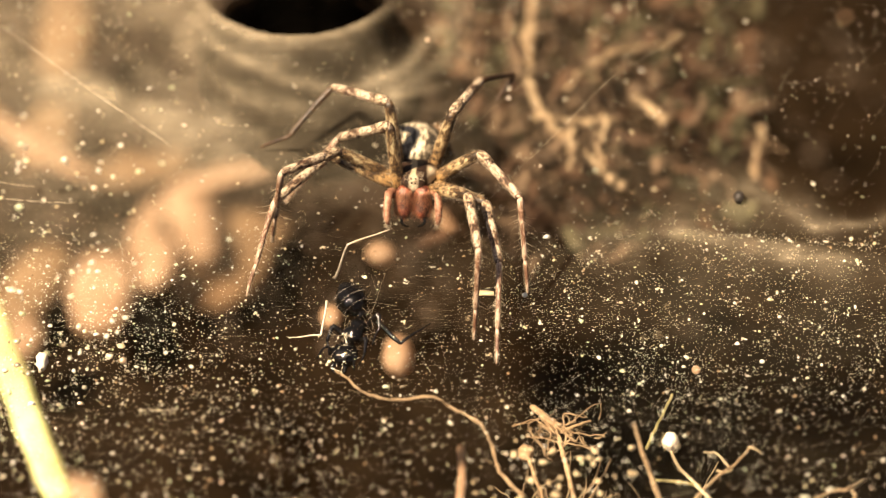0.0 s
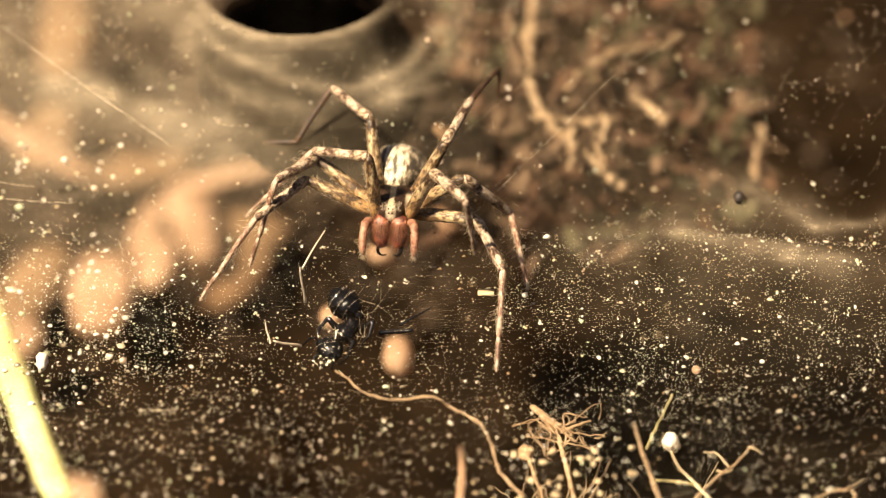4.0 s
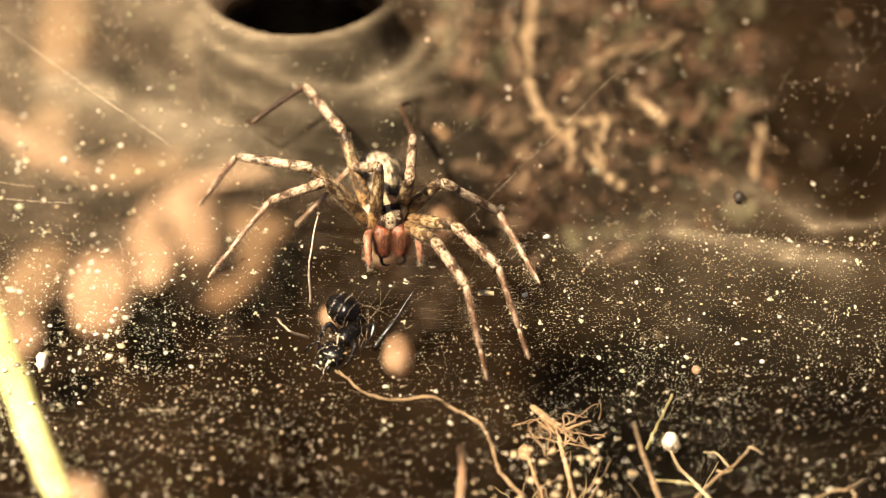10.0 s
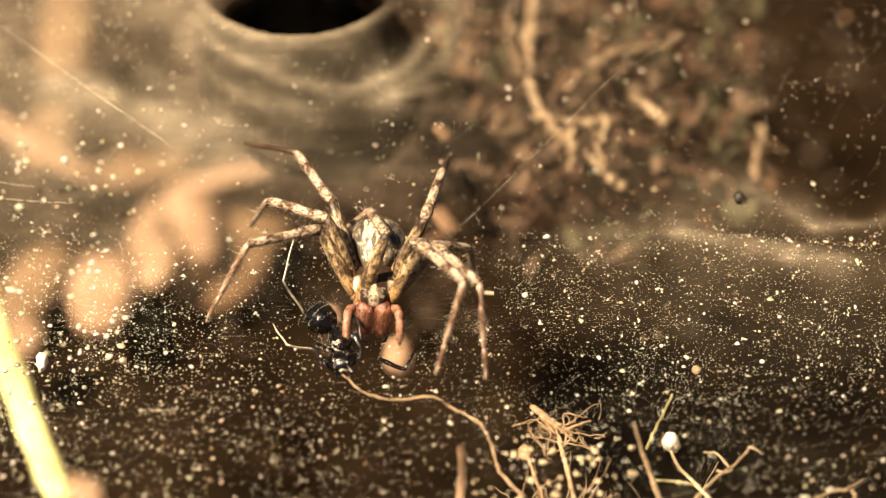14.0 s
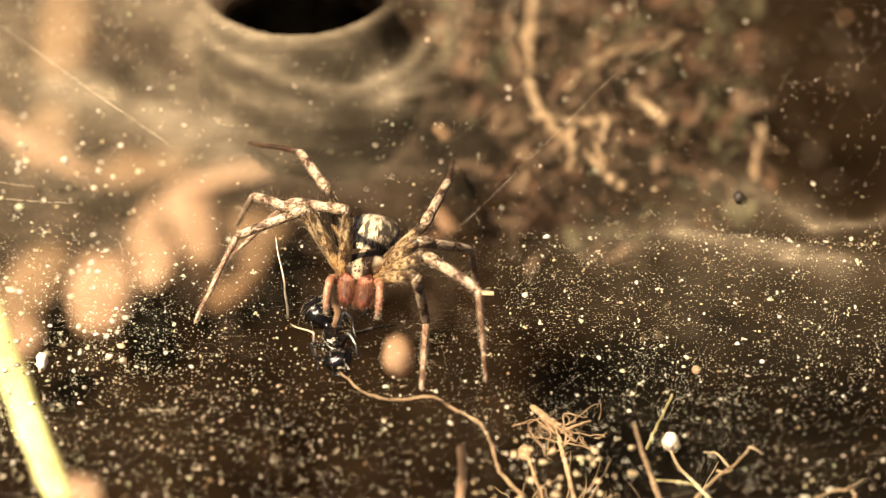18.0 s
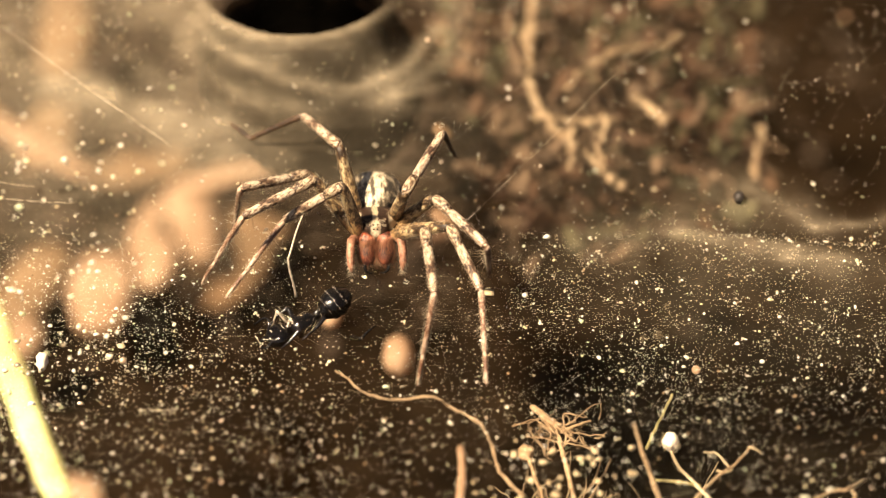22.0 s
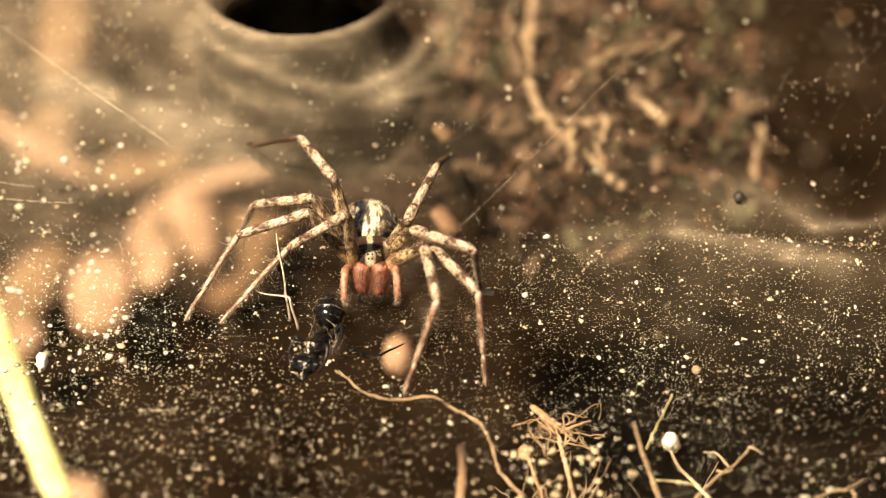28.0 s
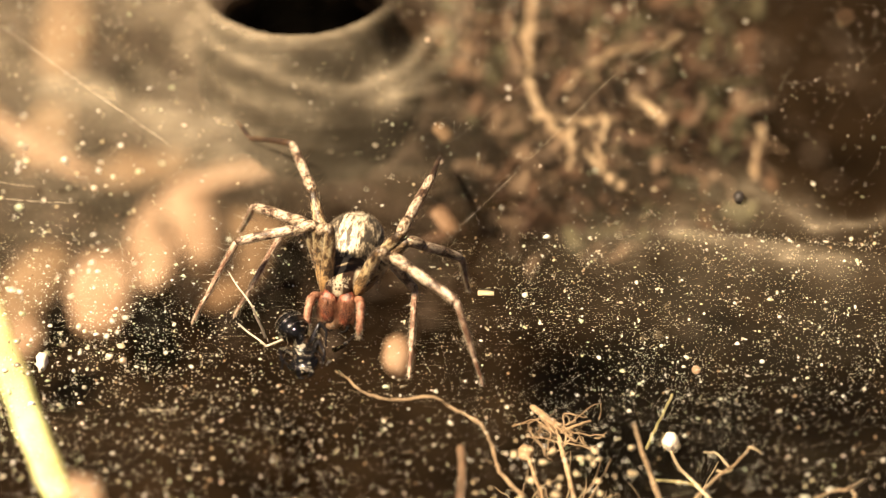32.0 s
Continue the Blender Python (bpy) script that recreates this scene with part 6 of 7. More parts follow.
stance(18.00, (-5.84, -5.38, 2.76, -7.8, -16.9),
       a1=(-6.7, -6.4, 8.4, -11.1, -2.4, 6.2, -16.1, -3.2, 1.1),
       a2=(-9.6, -4.5, 7.2, -14.9, -3.9, 4.2, -17.7, -9.7, 0.9),
       a3=(-10.1, -4.6, 6.9, -13.9, -0.1, 5.0, -15.6, 3.7, -0.6),
       a4=(-8.3, -3.1, 7.8, -10.6, 3.0, 6.8, -14.1, 6.1, 5.2, -14.9, 8.2, 3.8),
       b1=(-1.9, -10.7, 6.0, -1.2, -8.6, 0.0, -1.5, -15.8, -0.1),
       b2=(-1.2, -8.6, 6.1, 2.4, -13.4, 7.0, 3.0, -15.1, 0.0),
       b3=(-1.8, -7.6, 6.6, 2.0, -4.1, 3.1, 2.6, -1.4, -3.3),
       b4=(-1.3, -6.2, 7.0, 0.4, 0.1, 6.2, 0.7, 4.7, 4.2, 0.8, 7.1, 3.2))
stance(19.00, (-5.97, -3.28, 3.01, -5.7, -17.5),
       a1=(-8.1, -4.9, 8.6, -12.3, -1.3, 5.6, -16.9, -3.9, 0.7),
       a2=(-10.5, -2.8, 7.1, -15.7, -3.5, 3.9, -17.5, -9.4, 0.2),
       a3=(-9.9, -2.2, 7.3, -14.4, 1.1, 4.7, -15.9, 4.4, -1.2),
       a4=(-8.7, 3.1, 4.6, -11.0, 9.3, 4.2, -14.3, 5.9, 5.7, -15.1, 7.9, 4.3),
       b1=(-2.0, -8.8, 6.0, -1.2, -7.6, -0.2, -1.7, -14.6, -1.5),
       b2=(-0.6, -6.5, 5.5, 2.4, -11.8, 5.9, 3.1, -13.9, -0.9),
       b3=(-1.6, -5.4, 6.6, 2.7, -9.7, 8.2, 3.0, -6.4, 1.9),
       b4=(-1.9, -4.5, 7.3, 0.2, 1.7, 8.1, 0.6, 6.1, 5.7, 0.8, 8.4, 4.5))
stance(20.00, (-5.98, -3.05, 3.02, -5.7, -19.7),
       a1=(-8.1, -5.0, 8.7, -12.3, -1.5, 5.6, -17.0, -3.8, 0.6),
       a2=(-10.6, -3.0, 7.2, -15.7, -3.7, 3.9, -17.5, -9.6, 0.3),
       a3=(-10.1, 1.6, 4.5, -14.1, -2.3, 7.3, -15.5, 1.1, 1.3),
       a4=(-8.7, 3.4, 4.4, -11.0, 9.6, 4.0, -14.4, 6.2, 5.4, -15.2, 8.3, 4.1),
       b1=(-2.1, -8.7, 5.9, -1.2, -14.9, 5.9, -1.8, -15.0, -1.3),
       b2=(-0.6, -6.3, 5.4, 2.4, -11.6, 5.9, 3.1, -13.7, -1.0),
       b3=(-1.6, -5.3, 6.6, 2.7, -9.6, 8.1, 3.0, -6.4, 1.9),
       b4=(-1.9, -4.5, 7.2, 0.2, 1.7, 8.1, 0.6, 6.2, 5.8, 0.8, 8.4, 4.6))
stance(21.00, (-5.00, -0.31, 3.17, 2.8, -13.3),
       a1=(-6.7, -3.0, 8.6, -10.2, 0.4, 4.6, -15.1, -3.2, 0.7),
       a2=(-9.7, -1.2, 7.1, -14.8, -0.6, 3.8, -18.6, -5.7, 0.4),
       a3=(-10.1, 3.6, 4.2, -14.6, -0.4, 5.5, -15.8, 2.4, -0.7),
       a4=(-7.6, 1.5, 8.4, -10.6, 7.3, 7.3, -14.4, 8.3, 4.3, -16.2, 10.1, 4.3),
       b1=(-1.1, -6.2, 5.3, -0.6, -12.5, 5.0, -1.8, -13.7, -2.0),
       b2=(0.7, -3.7, 4.8, 2.6, -9.5, 3.9, 3.0, -15.3, -0.3),
       b3=(-0.8, -2.7, 6.6, 3.1, -7.5, 6.4, 3.4, -3.9, 0.4),
       b4=(-2.7, -3.2, 7.1, 0.0, 2.7, 8.7, 0.5, 5.8, 4.8, 0.8, 7.5, 2.9))
stance(22.00, (-4.99, -0.86, 3.14, 2.8, -14.9),
       a1=(-7.2, -3.6, 8.5, -11.6, -2.1, 4.2, -15.6, -7.1, 1.1),
       a2=(-9.3, -1.4, 7.4, -14.3, -4.8, 6.6, -17.6, -4.5, 0.3),
       a3=(-10.0, 2.9, 4.8, -14.7, -0.9, 6.3, -15.7, 1.9, -0.1),
       a4=(-7.6, 1.9, 8.1, -10.5, 7.6, 6.8, -14.6, 8.5, 4.0, -16.4, 10.4, 4.1),
       b1=(-1.3, -6.1, 6.5, -0.6, -12.3, 5.8, -1.8, -14.1, -1.1),
       b2=(0.5, -4.2, 5.3, 2.7, -9.6, 3.8, 3.0, -16.2, 0.8),
       b3=(-0.6, -2.7, 6.8, 3.1, -7.7, 6.2, 3.4, -3.8, 0.4),
       b4=(-2.7, -3.1, 7.5, -0.0, 2.8, 8.6, 0.6, 6.0, 4.8, 0.9, 7.7, 2.9))
stance(23.00, (-5.18, -1.32, 3.10, 0.1, -10.2),
       a1=(-7.3, -3.8, 8.4, -11.7, -2.1, 4.1, -15.8, -6.8, 0.6),
       a2=(-9.1, -1.3, 7.5, -14.3, -4.5, 6.9, -17.6, -5.0, 0.5),
       a3=(-9.9, 2.7, 4.9, -14.6, -1.1, 6.3, -15.8, 1.8, -0.0),
       a4=(-7.7, 1.3, 8.2, -10.6, 7.1, 7.1, -14.5, 8.2, 4.2, -16.3, 10.1, 4.3),
       b1=(-0.9, -6.2, 6.3, -0.4, -12.4, 6.0, -1.0, -12.7, -1.2),
       b2=(0.7, -4.0, 5.1, 2.6, -9.7, 4.2, 3.0, -16.1, 0.9),
       b3=(-0.8, -2.8, 6.9, 2.9, -7.7, 6.3, 3.1, -3.7, 0.6),
       b4=(-2.3, -3.5, 7.5, 0.2, 2.5, 8.8, 0.8, 5.5, 4.9, 1.0, 7.1, 2.8))
stance(24.00, (-4.67, -3.11, 3.05, 5.5, -9.1),
       a1=(-6.7, -6.8, 8.0, -10.6, -5.6, 3.2, -13.7, -11.4, 0.3),
       a2=(-9.3, -1.9, 6.5, -14.3, -5.2, 5.5, -18.9, -5.4, -0.1),
       a3=(-9.5, -0.5, 6.1, -13.9, -4.4, 8.1, -15.1, -1.6, 1.8),
       a4=(-7.4, 1.2, 7.2, -10.4, 7.1, 6.6, -14.2, 8.8, 3.8, -15.6, 11.0, 3.8),
       b1=(-0.7, -7.5, 6.9, 0.5, -13.6, 7.6, 0.2, -14.0, 0.5),
       b2=(0.5, -6.2, 5.7, 3.2, -11.7, 6.1, 2.9, -14.0, -0.8),
       b3=(-1.2, -4.8, 7.2, 2.9, -9.4, 7.8, 3.3, -5.6, 2.0),
       b4=(-2.1, -3.7, 8.1, 0.3, 2.4, 8.2, 1.1, 6.2, 5.0, 1.3, 7.4, 2.7))
stance(25.00, (-4.33, 0.79, 3.54, -1.5, -13.9),
       a1=(-5.8, -0.5, 9.1, -9.6, 2.3, 5.0, -13.3, 0.8, -1.0),
       a2=(-6.6, 2.3, 8.1, -12.2, 1.3, 6.1, -16.5, -1.9, 1.3),
       a3=(-9.0, 5.2, 4.6, -12.2, 0.4, 7.0, -15.4, 2.8, 1.3),
       a4=(-6.5, 3.4, 8.6, -10.0, 8.7, 7.1, -14.2, 8.7, 4.3, -16.2, 10.4, 4.1),
       b1=(0.5, -3.4, 6.8, 0.8, -9.6, 5.7, -0.7, -14.2, 0.4),
       b2=(2.2, -1.7, 3.4, 3.3, -7.7, 2.9, 3.1, -13.4, -1.4),
       b3=(0.9, -0.8, 6.7, 3.5, -6.4, 6.0, 4.1, -2.4, 0.3),
       b4=(-2.0, -0.7, 8.4, 0.3, 5.5, 8.3, 1.0, 10.0, 6.2, 0.9, 9.3, 3.7))
stance(27.50, (-6.52, -7.10, 2.60, -1.0, -4.0),
       a1=(-6.3, -7.9, 7.7, -7.7, -2.6, 4.6, -11.7, -3.2, -1.4),
       a2=(-9.6, -7.5, 7.3, -15.5, -7.1, 5.6, -18.7, -6.8, -0.9),
       a3=(-9.6, -6.0, 7.3, -13.8, -1.9, 5.2, -15.3, 2.4, -0.1),
       a4=(-9.9, -4.7, 7.6, -11.8, 1.5, 6.8, -14.3, 5.5, 5.2, -15.0, 7.6, 3.8),
       b1=(-3.6, -10.2, 7.4, -1.5, -16.0, 8.8, -2.3, -16.4, 1.7),
       b2=(-2.5, -9.5, 6.6, 1.8, -13.8, 7.4, 2.8, -14.8, 0.3),
       b3=(-3.3, -8.4, 7.1, 1.1, -5.1, 4.1, 2.2, -1.6, -1.8),
       b4=(-3.6, -7.1, 7.8, -1.8, -0.8, 7.3, -1.0, 3.9, 5.8, -0.6, 6.3, 4.8))
stance(28.00, (-5.29, -3.97, 2.85, 2.1, -15.3),
       a1=(-6.8, -6.7, 8.3, -11.2, -5.2, 4.0, -16.0, -8.5, -0.1),
       a2=(-9.5, -5.0, 7.2, -14.8, -4.1, 4.4, -18.5, -8.8, 0.4),
       a3=(-9.3, -3.3, 7.2, -13.9, -0.3, 4.3, -15.4, 3.6, -1.3),
       a4=(-7.9, -1.9, 8.0, -10.6, 4.1, 7.3, -14.2, 6.5, 4.8, -15.0, 8.6, 3.5),
       b1=(-1.3, -8.5, 6.7, -0.4, -14.7, 7.0, -2.7, -17.0, 0.6),
       b2=(-0.7, -7.5, 5.9, 2.4, -12.7, 6.2, 3.0, -14.5, -0.8),
       b3=(-2.2, -6.5, 6.8, 2.1, -10.7, 8.3, 2.7, -7.8, 2.0),
       b4=(-2.5, -6.0, 7.2, -0.4, 0.2, 7.6, 0.2, 4.5, 5.0, 0.5, 6.7, 3.7))
stance(29.00, (-6.45, -7.30, 2.56, -10.6, -7.0),
       a1=(-5.7, -8.7, 7.6, -7.9, -3.0, 6.0, -13.5, -4.2, 1.6),
       a2=(-10.5, -6.1, 6.7, -15.6, -4.3, 3.9, -18.3, -10.6, 2.0),
       a3=(-8.9, -5.2, 7.2, -13.0, -1.0, 5.3, -14.5, 3.1, -0.2),
       a4=(-8.5, -3.6, 7.5, -10.2, 2.7, 6.9, -13.7, 5.9, 5.4, -14.5, 8.0, 4.1),
       b1=(-3.1, -10.2, 7.3, -0.9, -15.8, 9.0, -2.1, -16.6, 1.9),
       b2=(-2.1, -9.1, 6.5, 1.2, -14.1, 7.5, 2.7, -14.7, 0.5),
       b3=(-3.7, -9.5, 7.0, 0.7, -5.9, 4.6, 1.7, -2.3, -1.3),
       b4=(-1.8, -6.4, 7.1, -0.6, -0.0, 5.9, -0.2, 4.7, 4.3, 0.0, 7.2, 3.5))
stance(30.00, (-5.92, -8.01, 2.53, -7.6, -12.0),
       a1=(-5.1, -8.7, 7.6, -7.1, -3.4, 4.9, -12.2, -3.5, -0.1),
       a2=(-7.8, -6.2, 7.1, -12.4, -2.7, 5.0, -17.6, -3.3, 0.1),
       a3=(-9.2, -5.7, 6.8, -13.4, -1.4, 5.1, -14.9, 2.7, -0.3),
       a4=(-8.5, -2.3, 5.5, -10.6, 4.0, 5.7, -14.2, 7.3, 4.7, -15.4, 9.6, 4.7),
       b1=(-2.7, -11.6, 7.2, -0.3, -8.4, 2.3, -1.7, -15.3, 0.7),
       b2=(-1.7, -9.8, 6.6, 1.8, -14.8, 7.2, 3.0, -16.1, 0.2),
       b3=(-2.6, -9.6, 6.9, 1.1, -5.7, 3.8, 2.4, -2.0, -2.0),
       b4=(-1.7, -8.1, 7.2, -0.2, -1.8, 6.5, 0.2, 2.9, 4.7, 0.5, 5.3, 3.8))
stance(31.00, (-6.93, -6.26, 2.67, -8.7, -6.9),
       a1=(-7.9, -7.7, 8.1, -11.6, -4.2, 4.3, -15.2, -5.7, -1.8),
       a2=(-9.4, -7.2, 7.6, -14.7, -5.9, 5.0, -18.3, -7.1, -1.2),
       a3=(-9.6, -6.3, 7.5, -13.7, -2.1, 5.6, -15.2, 2.0, 0.1),
       a4=(-9.5, 0.3, 4.6, -11.4, 6.6, 5.5, -14.9, 9.5, 3.5, -15.7, 11.9, 3.4),
       b1=(-3.7, -9.3, 7.4, -2.1, -6.7, 1.9, -2.6, -13.2, -1.3),
       b2=(-2.7, -9.3, 6.3, 1.0, -14.1, 6.6, 2.7, -15.1, -0.3),
       b3=(-2.8, -8.3, 6.5, 1.2, -4.6, 3.5, 2.0, -1.7, -2.8),
       b4=(-2.9, -7.4, 7.2, -0.8, -1.2, 8.0, -0.5, 3.3, 5.9, -0.3, 5.6, 4.7))
stance(32.00, (-7.11, -6.54, 2.67, -9.4, -3.8),
       a1=(-7.9, -7.9, 8.0, -11.6, -4.1, 4.6, -15.2, -6.8, -1.0),
       a2=(-8.9, -7.0, 7.6, -14.7, -6.5, 5.7, -18.1, -8.2, -0.4),
       a3=(-9.7, -6.7, 7.5, -13.7, -2.3, 5.7, -15.2, 1.8, 0.2),
       a4=(-9.5, -0.8, 6.0, -11.3, 5.5, 5.7, -14.7, 8.7, 3.9, -15.9, 11.0, 3.9),
       b1=(-4.4, -9.7, 7.5, -2.0, -7.4, 2.1, -2.4, -14.1, -0.5),
       b2=(-3.6, -9.4, 6.7, 0.9, -13.5, 6.0, 2.8, -14.4, -0.9),
       b3=(-2.5, -7.5, 6.6, 1.3, -4.5, 2.7, 1.9, -1.0, -3.3),
       b4=(-3.0, -7.6, 7.3, -0.8, -1.4, 7.7, -0.4, 3.2, 5.6, -0.2, 5.5, 4.5))


ANT_STANCES = []


def ant_at(t, rear, front, turn, **legs):
    """The ant at t: the middle of its rear and of its head in millimetres, the turn of its rear, and each loose leg's root, knee and tip."""
    ANT_STANCES.append((t, rear, front, turn, legs))


ant_at(0.0, (-5.16, -6.83, 0.95), (-7.01, -10.65, -1.20), 55,
       upper_leg=((-7.83, -5.52, 1.60), (-6.62, -4.87, 3.72), (-3.85, -3.34, 4.39)),
       pale_leg=((-8.42, -6.52, 0.32), (-9.71, -8.58, -1.03), (-11.08, -8.15, -1.78)),
       dark_leg=((-4.88, -7.42, -0.84), (-3.68, -9.13, -1.72), (-0.90, -7.52, -0.96)))
ant_at(1.0, (-5.00, -7.29, 0.95), (-7.72, -11.10, -1.20), 80,
       upper_leg=((-8.88, -5.32, 1.25), (-7.81, -4.86, 3.14), (-4.89, -3.59, 3.47)),
       pale_leg=((-9.33, -7.51, -1.55), (-10.76, -8.48, -1.50), (-11.69, -8.51, -2.83)),
       dark_leg=((-5.19, -6.96, -0.85), (-4.28, -8.57, -1.61), (-2.38, -8.69, -3.06)))
ant_at(2.0, (-5.39, -9.59, 0.95), (-7.90, -12.93, 0.55), 80,
       upper_leg=((-9.51, -8.64, 0.54), (-10.92, -8.00, 2.66), (-12.14, -5.94, 4.00)),
       pale_leg=((-8.93, -8.82, 0.31), (-10.05, -9.62, 0.59), (-10.83, -9.54, -0.61)),
       dark_leg=((-5.42, -9.72, -0.84), (-3.94, -10.96, -1.13), (-2.06, -9.94, -1.12)))
ant_at(3.0, (-5.00, -7.29, 0.95), (-7.90, -9.97, -1.20), 88,
       upper_leg=((-10.15, -7.26, 0.55), (-10.34, -6.44, 2.90), (-8.24, -3.82, 4.95)),
       pale_leg=((-10.74, -9.07, -1.77), (-11.72, -9.59, -1.14), (-12.65, -8.13, -0.56)),
       dark_leg=((-4.27, -8.80, -1.42), (-1.62, -8.24, 0.59), (0.72, -6.54, 1.47)))
ant_at(6.0, (-4.85, -7.29, 0.95), (-8.33, -10.20, -1.20), 92,
       upper_leg=((-9.57, -6.90, 1.01), (-10.11, -7.16, 1.98), (-11.04, -4.91, 3.56)),
       pale_leg=((-9.57, -8.71, -1.31), (-11.43, -9.14, -0.56), (-12.95, -8.71, -1.31)),
       dark_leg=((-5.45, -7.81, -0.15), (-5.13, -9.68, -1.25), (-3.39, -8.71, -1.31)))
ant_at(7.0, (-4.54, -8.22, 0.95), (-9.18, -10.89, -1.00), 92,
       upper_leg=((-10.15, -6.90, 1.01), (-11.87, -6.44, 2.90), (-11.18, -3.82, 4.95)),
       pale_leg=((-9.86, -8.71, -1.31), (-11.43, -9.14, -0.56), (-12.36, -9.11, -1.82)),
       dark_leg=((-5.16, -8.71, -1.31), (-4.26, -10.13, -1.83), (-2.07, -10.12, -3.11)))
ant_at(8.0, (-5.01, -6.83, 0.95), (-8.34, -9.97, -1.20), 95,
       upper_leg=((-10.70, -5.33, 0.76), (-10.81, -4.32, 3.36), (-9.49, -1.59, 5.55)),
       pale_leg=((-10.65, -7.83, -2.43), (-11.40, -8.06, -1.43), (-12.39, -7.70, -2.27)),
       dark_leg=((-5.49, -6.70, -0.99), (-4.29, -7.53, -0.76), (-3.71, -8.37, -3.13)))
ant_at(9.4, (-5.01, -6.83, 0.95), (-8.34, -9.97, -1.20), 95,
       upper_leg=((-10.70, -5.39, 0.81), (-10.80, -4.37, 3.40), (-9.49, -1.65, 5.59)),
       pale_leg=((-10.64, -7.88, -2.39), (-11.39, -8.11, -1.38), (-12.39, -7.76, -2.22)),
       dark_leg=((-5.49, -6.75, -0.94), (-4.29, -7.59, -0.71), (-3.71, -8.43, -3.09)))
ant_at(10.0, (-4.85, -7.52, 0.95), (-7.88, -10.65, -1.20), 95,
       upper_leg=((-9.56, -7.31, 0.78), (-9.95, -6.22, 3.47), (-9.03, -3.42, 5.75)),
       pale_leg=((-9.70, -8.85, -1.19), (-10.83, -9.10, -0.21), (-11.91, -8.04, -0.15)),
       dark_leg=((-5.00, -9.39, -1.88), (-3.08, -9.28, -0.44), (-1.98, -6.68, 1.59)))
ant_at(11.0, (-4.71, -7.29, 0.95), (-7.86, -11.32, -1.20), 92,
       upper_leg=((-9.29, -6.62, 0.78), (-9.90, -5.61, 3.37), (-9.14, -3.08, 5.31)),
       pale_leg=((-9.59, -8.43, -1.54), (-11.01, -9.32, -1.37), (-12.68, -8.43, -1.54)),
       dark_leg=((-4.43, -8.43, -1.54), (-1.92, -8.32, -0.10), (-0.16, -5.89, 1.71)))
ant_at(12.0, (-4.85, -7.29, 0.95), (-7.61, -9.97, -1.20), 88,
       upper_leg=((-9.31, -6.52, 0.32), (-10.15, -6.41, 1.75), (-11.08, -4.70, 2.64)),
       pale_leg=((-9.46, -8.70, -2.47), (-11.77, -9.04, -1.61), (-13.88, -8.15, -1.78)),
       dark_leg=((-4.88, -8.70, -2.47), (-3.68, -8.22, -0.57), (-2.67, -7.06, -0.38)))
ant_at(13.0, (-6.30, -7.99, 0.95), (-7.08, -12.00, -0.05), 10,
       upper_leg=((-9.43, -6.49, 1.24), (-10.71, -5.76, 3.48), (-11.34, -3.86, 4.61)),
       pale_leg=((-8.40, -8.93, -1.89), (-9.83, -8.01, 0.59), (-12.22, -7.34, 0.15)),
       dark_leg=((-5.46, -9.39, -2.47), (-2.94, -9.64, -1.49), (-2.07, -8.48, -1.31)))
ant_at(14.0, (-7.87, -9.14, 0.95), (-7.17, -13.27, 0.65), 35,
       upper_leg=((-9.97, -8.18, 0.54), (-11.24, -7.28, 3.01), (-10.64, -4.76, 4.93)),
       pale_leg=((-9.24, -9.81, -1.53), (-10.65, -10.06, -0.56), (-12.16, -8.72, -0.15)),
       dark_leg=((-4.55, -10.26, -2.11), (-2.63, -10.81, -1.52), (-1.62, -9.45, -1.07)))
ant_at(17.0, (-8.88, -9.59, 0.95), (-7.57, -13.59, 1.30), 20,
       upper_leg=((-11.85, -8.64, 0.54), (-11.74, -7.47, 3.34), (-10.97, -4.86, 5.38)),
       pale_leg=((-8.34, -10.08, -1.30), (-9.47, -10.60, -0.67), (-10.53, -9.81, -0.95)),
       dark_leg=((-6.88, -10.44, -1.76), (-5.39, -10.33, -0.32), (-3.37, -9.00, 0.08)))
ant_at(18.0, (-8.47, -8.91, 0.95), (-7.47, -12.99, 0.60), 15,
       upper_leg=((-11.15, -8.22, 0.20), (-11.48, -7.04, 3.01), (-12.03, -4.71, 4.70)),
       pale_leg=((-9.24, -10.03, -2.11), (-9.79, -9.74, -0.44), (-10.86, -8.59, -0.26)),
       dark_leg=((-6.61, -8.95, -0.73), (-5.12, -9.38, 0.02), (-3.38, -8.59, -0.26)))
ant_at(19.0, (-8.47, -8.91, 0.95), (-7.06, -12.79, 0.05), 12,
       upper_leg=((-11.15, -8.04, 0.43), (-11.98, -6.87, 3.24), (-12.76, -4.76, 4.63)),
       pale_leg=((-9.24, -9.67, -1.65), (-10.08, -9.02, 0.48), (-10.86, -8.04, 0.43)),
       dark_leg=((-6.31, -8.95, -0.73), (-4.83, -9.38, 0.02), (-3.09, -8.41, -0.03)))
ant_at(20.0, (-8.47, -8.68, 0.95), (-7.48, -12.70, 0.35), 12,
       upper_leg=((-11.16, -7.90, 0.31), (-11.99, -6.72, 3.13), (-12.78, -4.62, 4.52)),
       pale_leg=((-9.25, -9.53, -1.77), (-10.09, -9.24, -0.10), (-11.01, -8.90, -0.96)),
       dark_leg=((-6.32, -8.81, -0.84), (-4.83, -9.24, -0.10), (-3.09, -8.27, -0.15)))
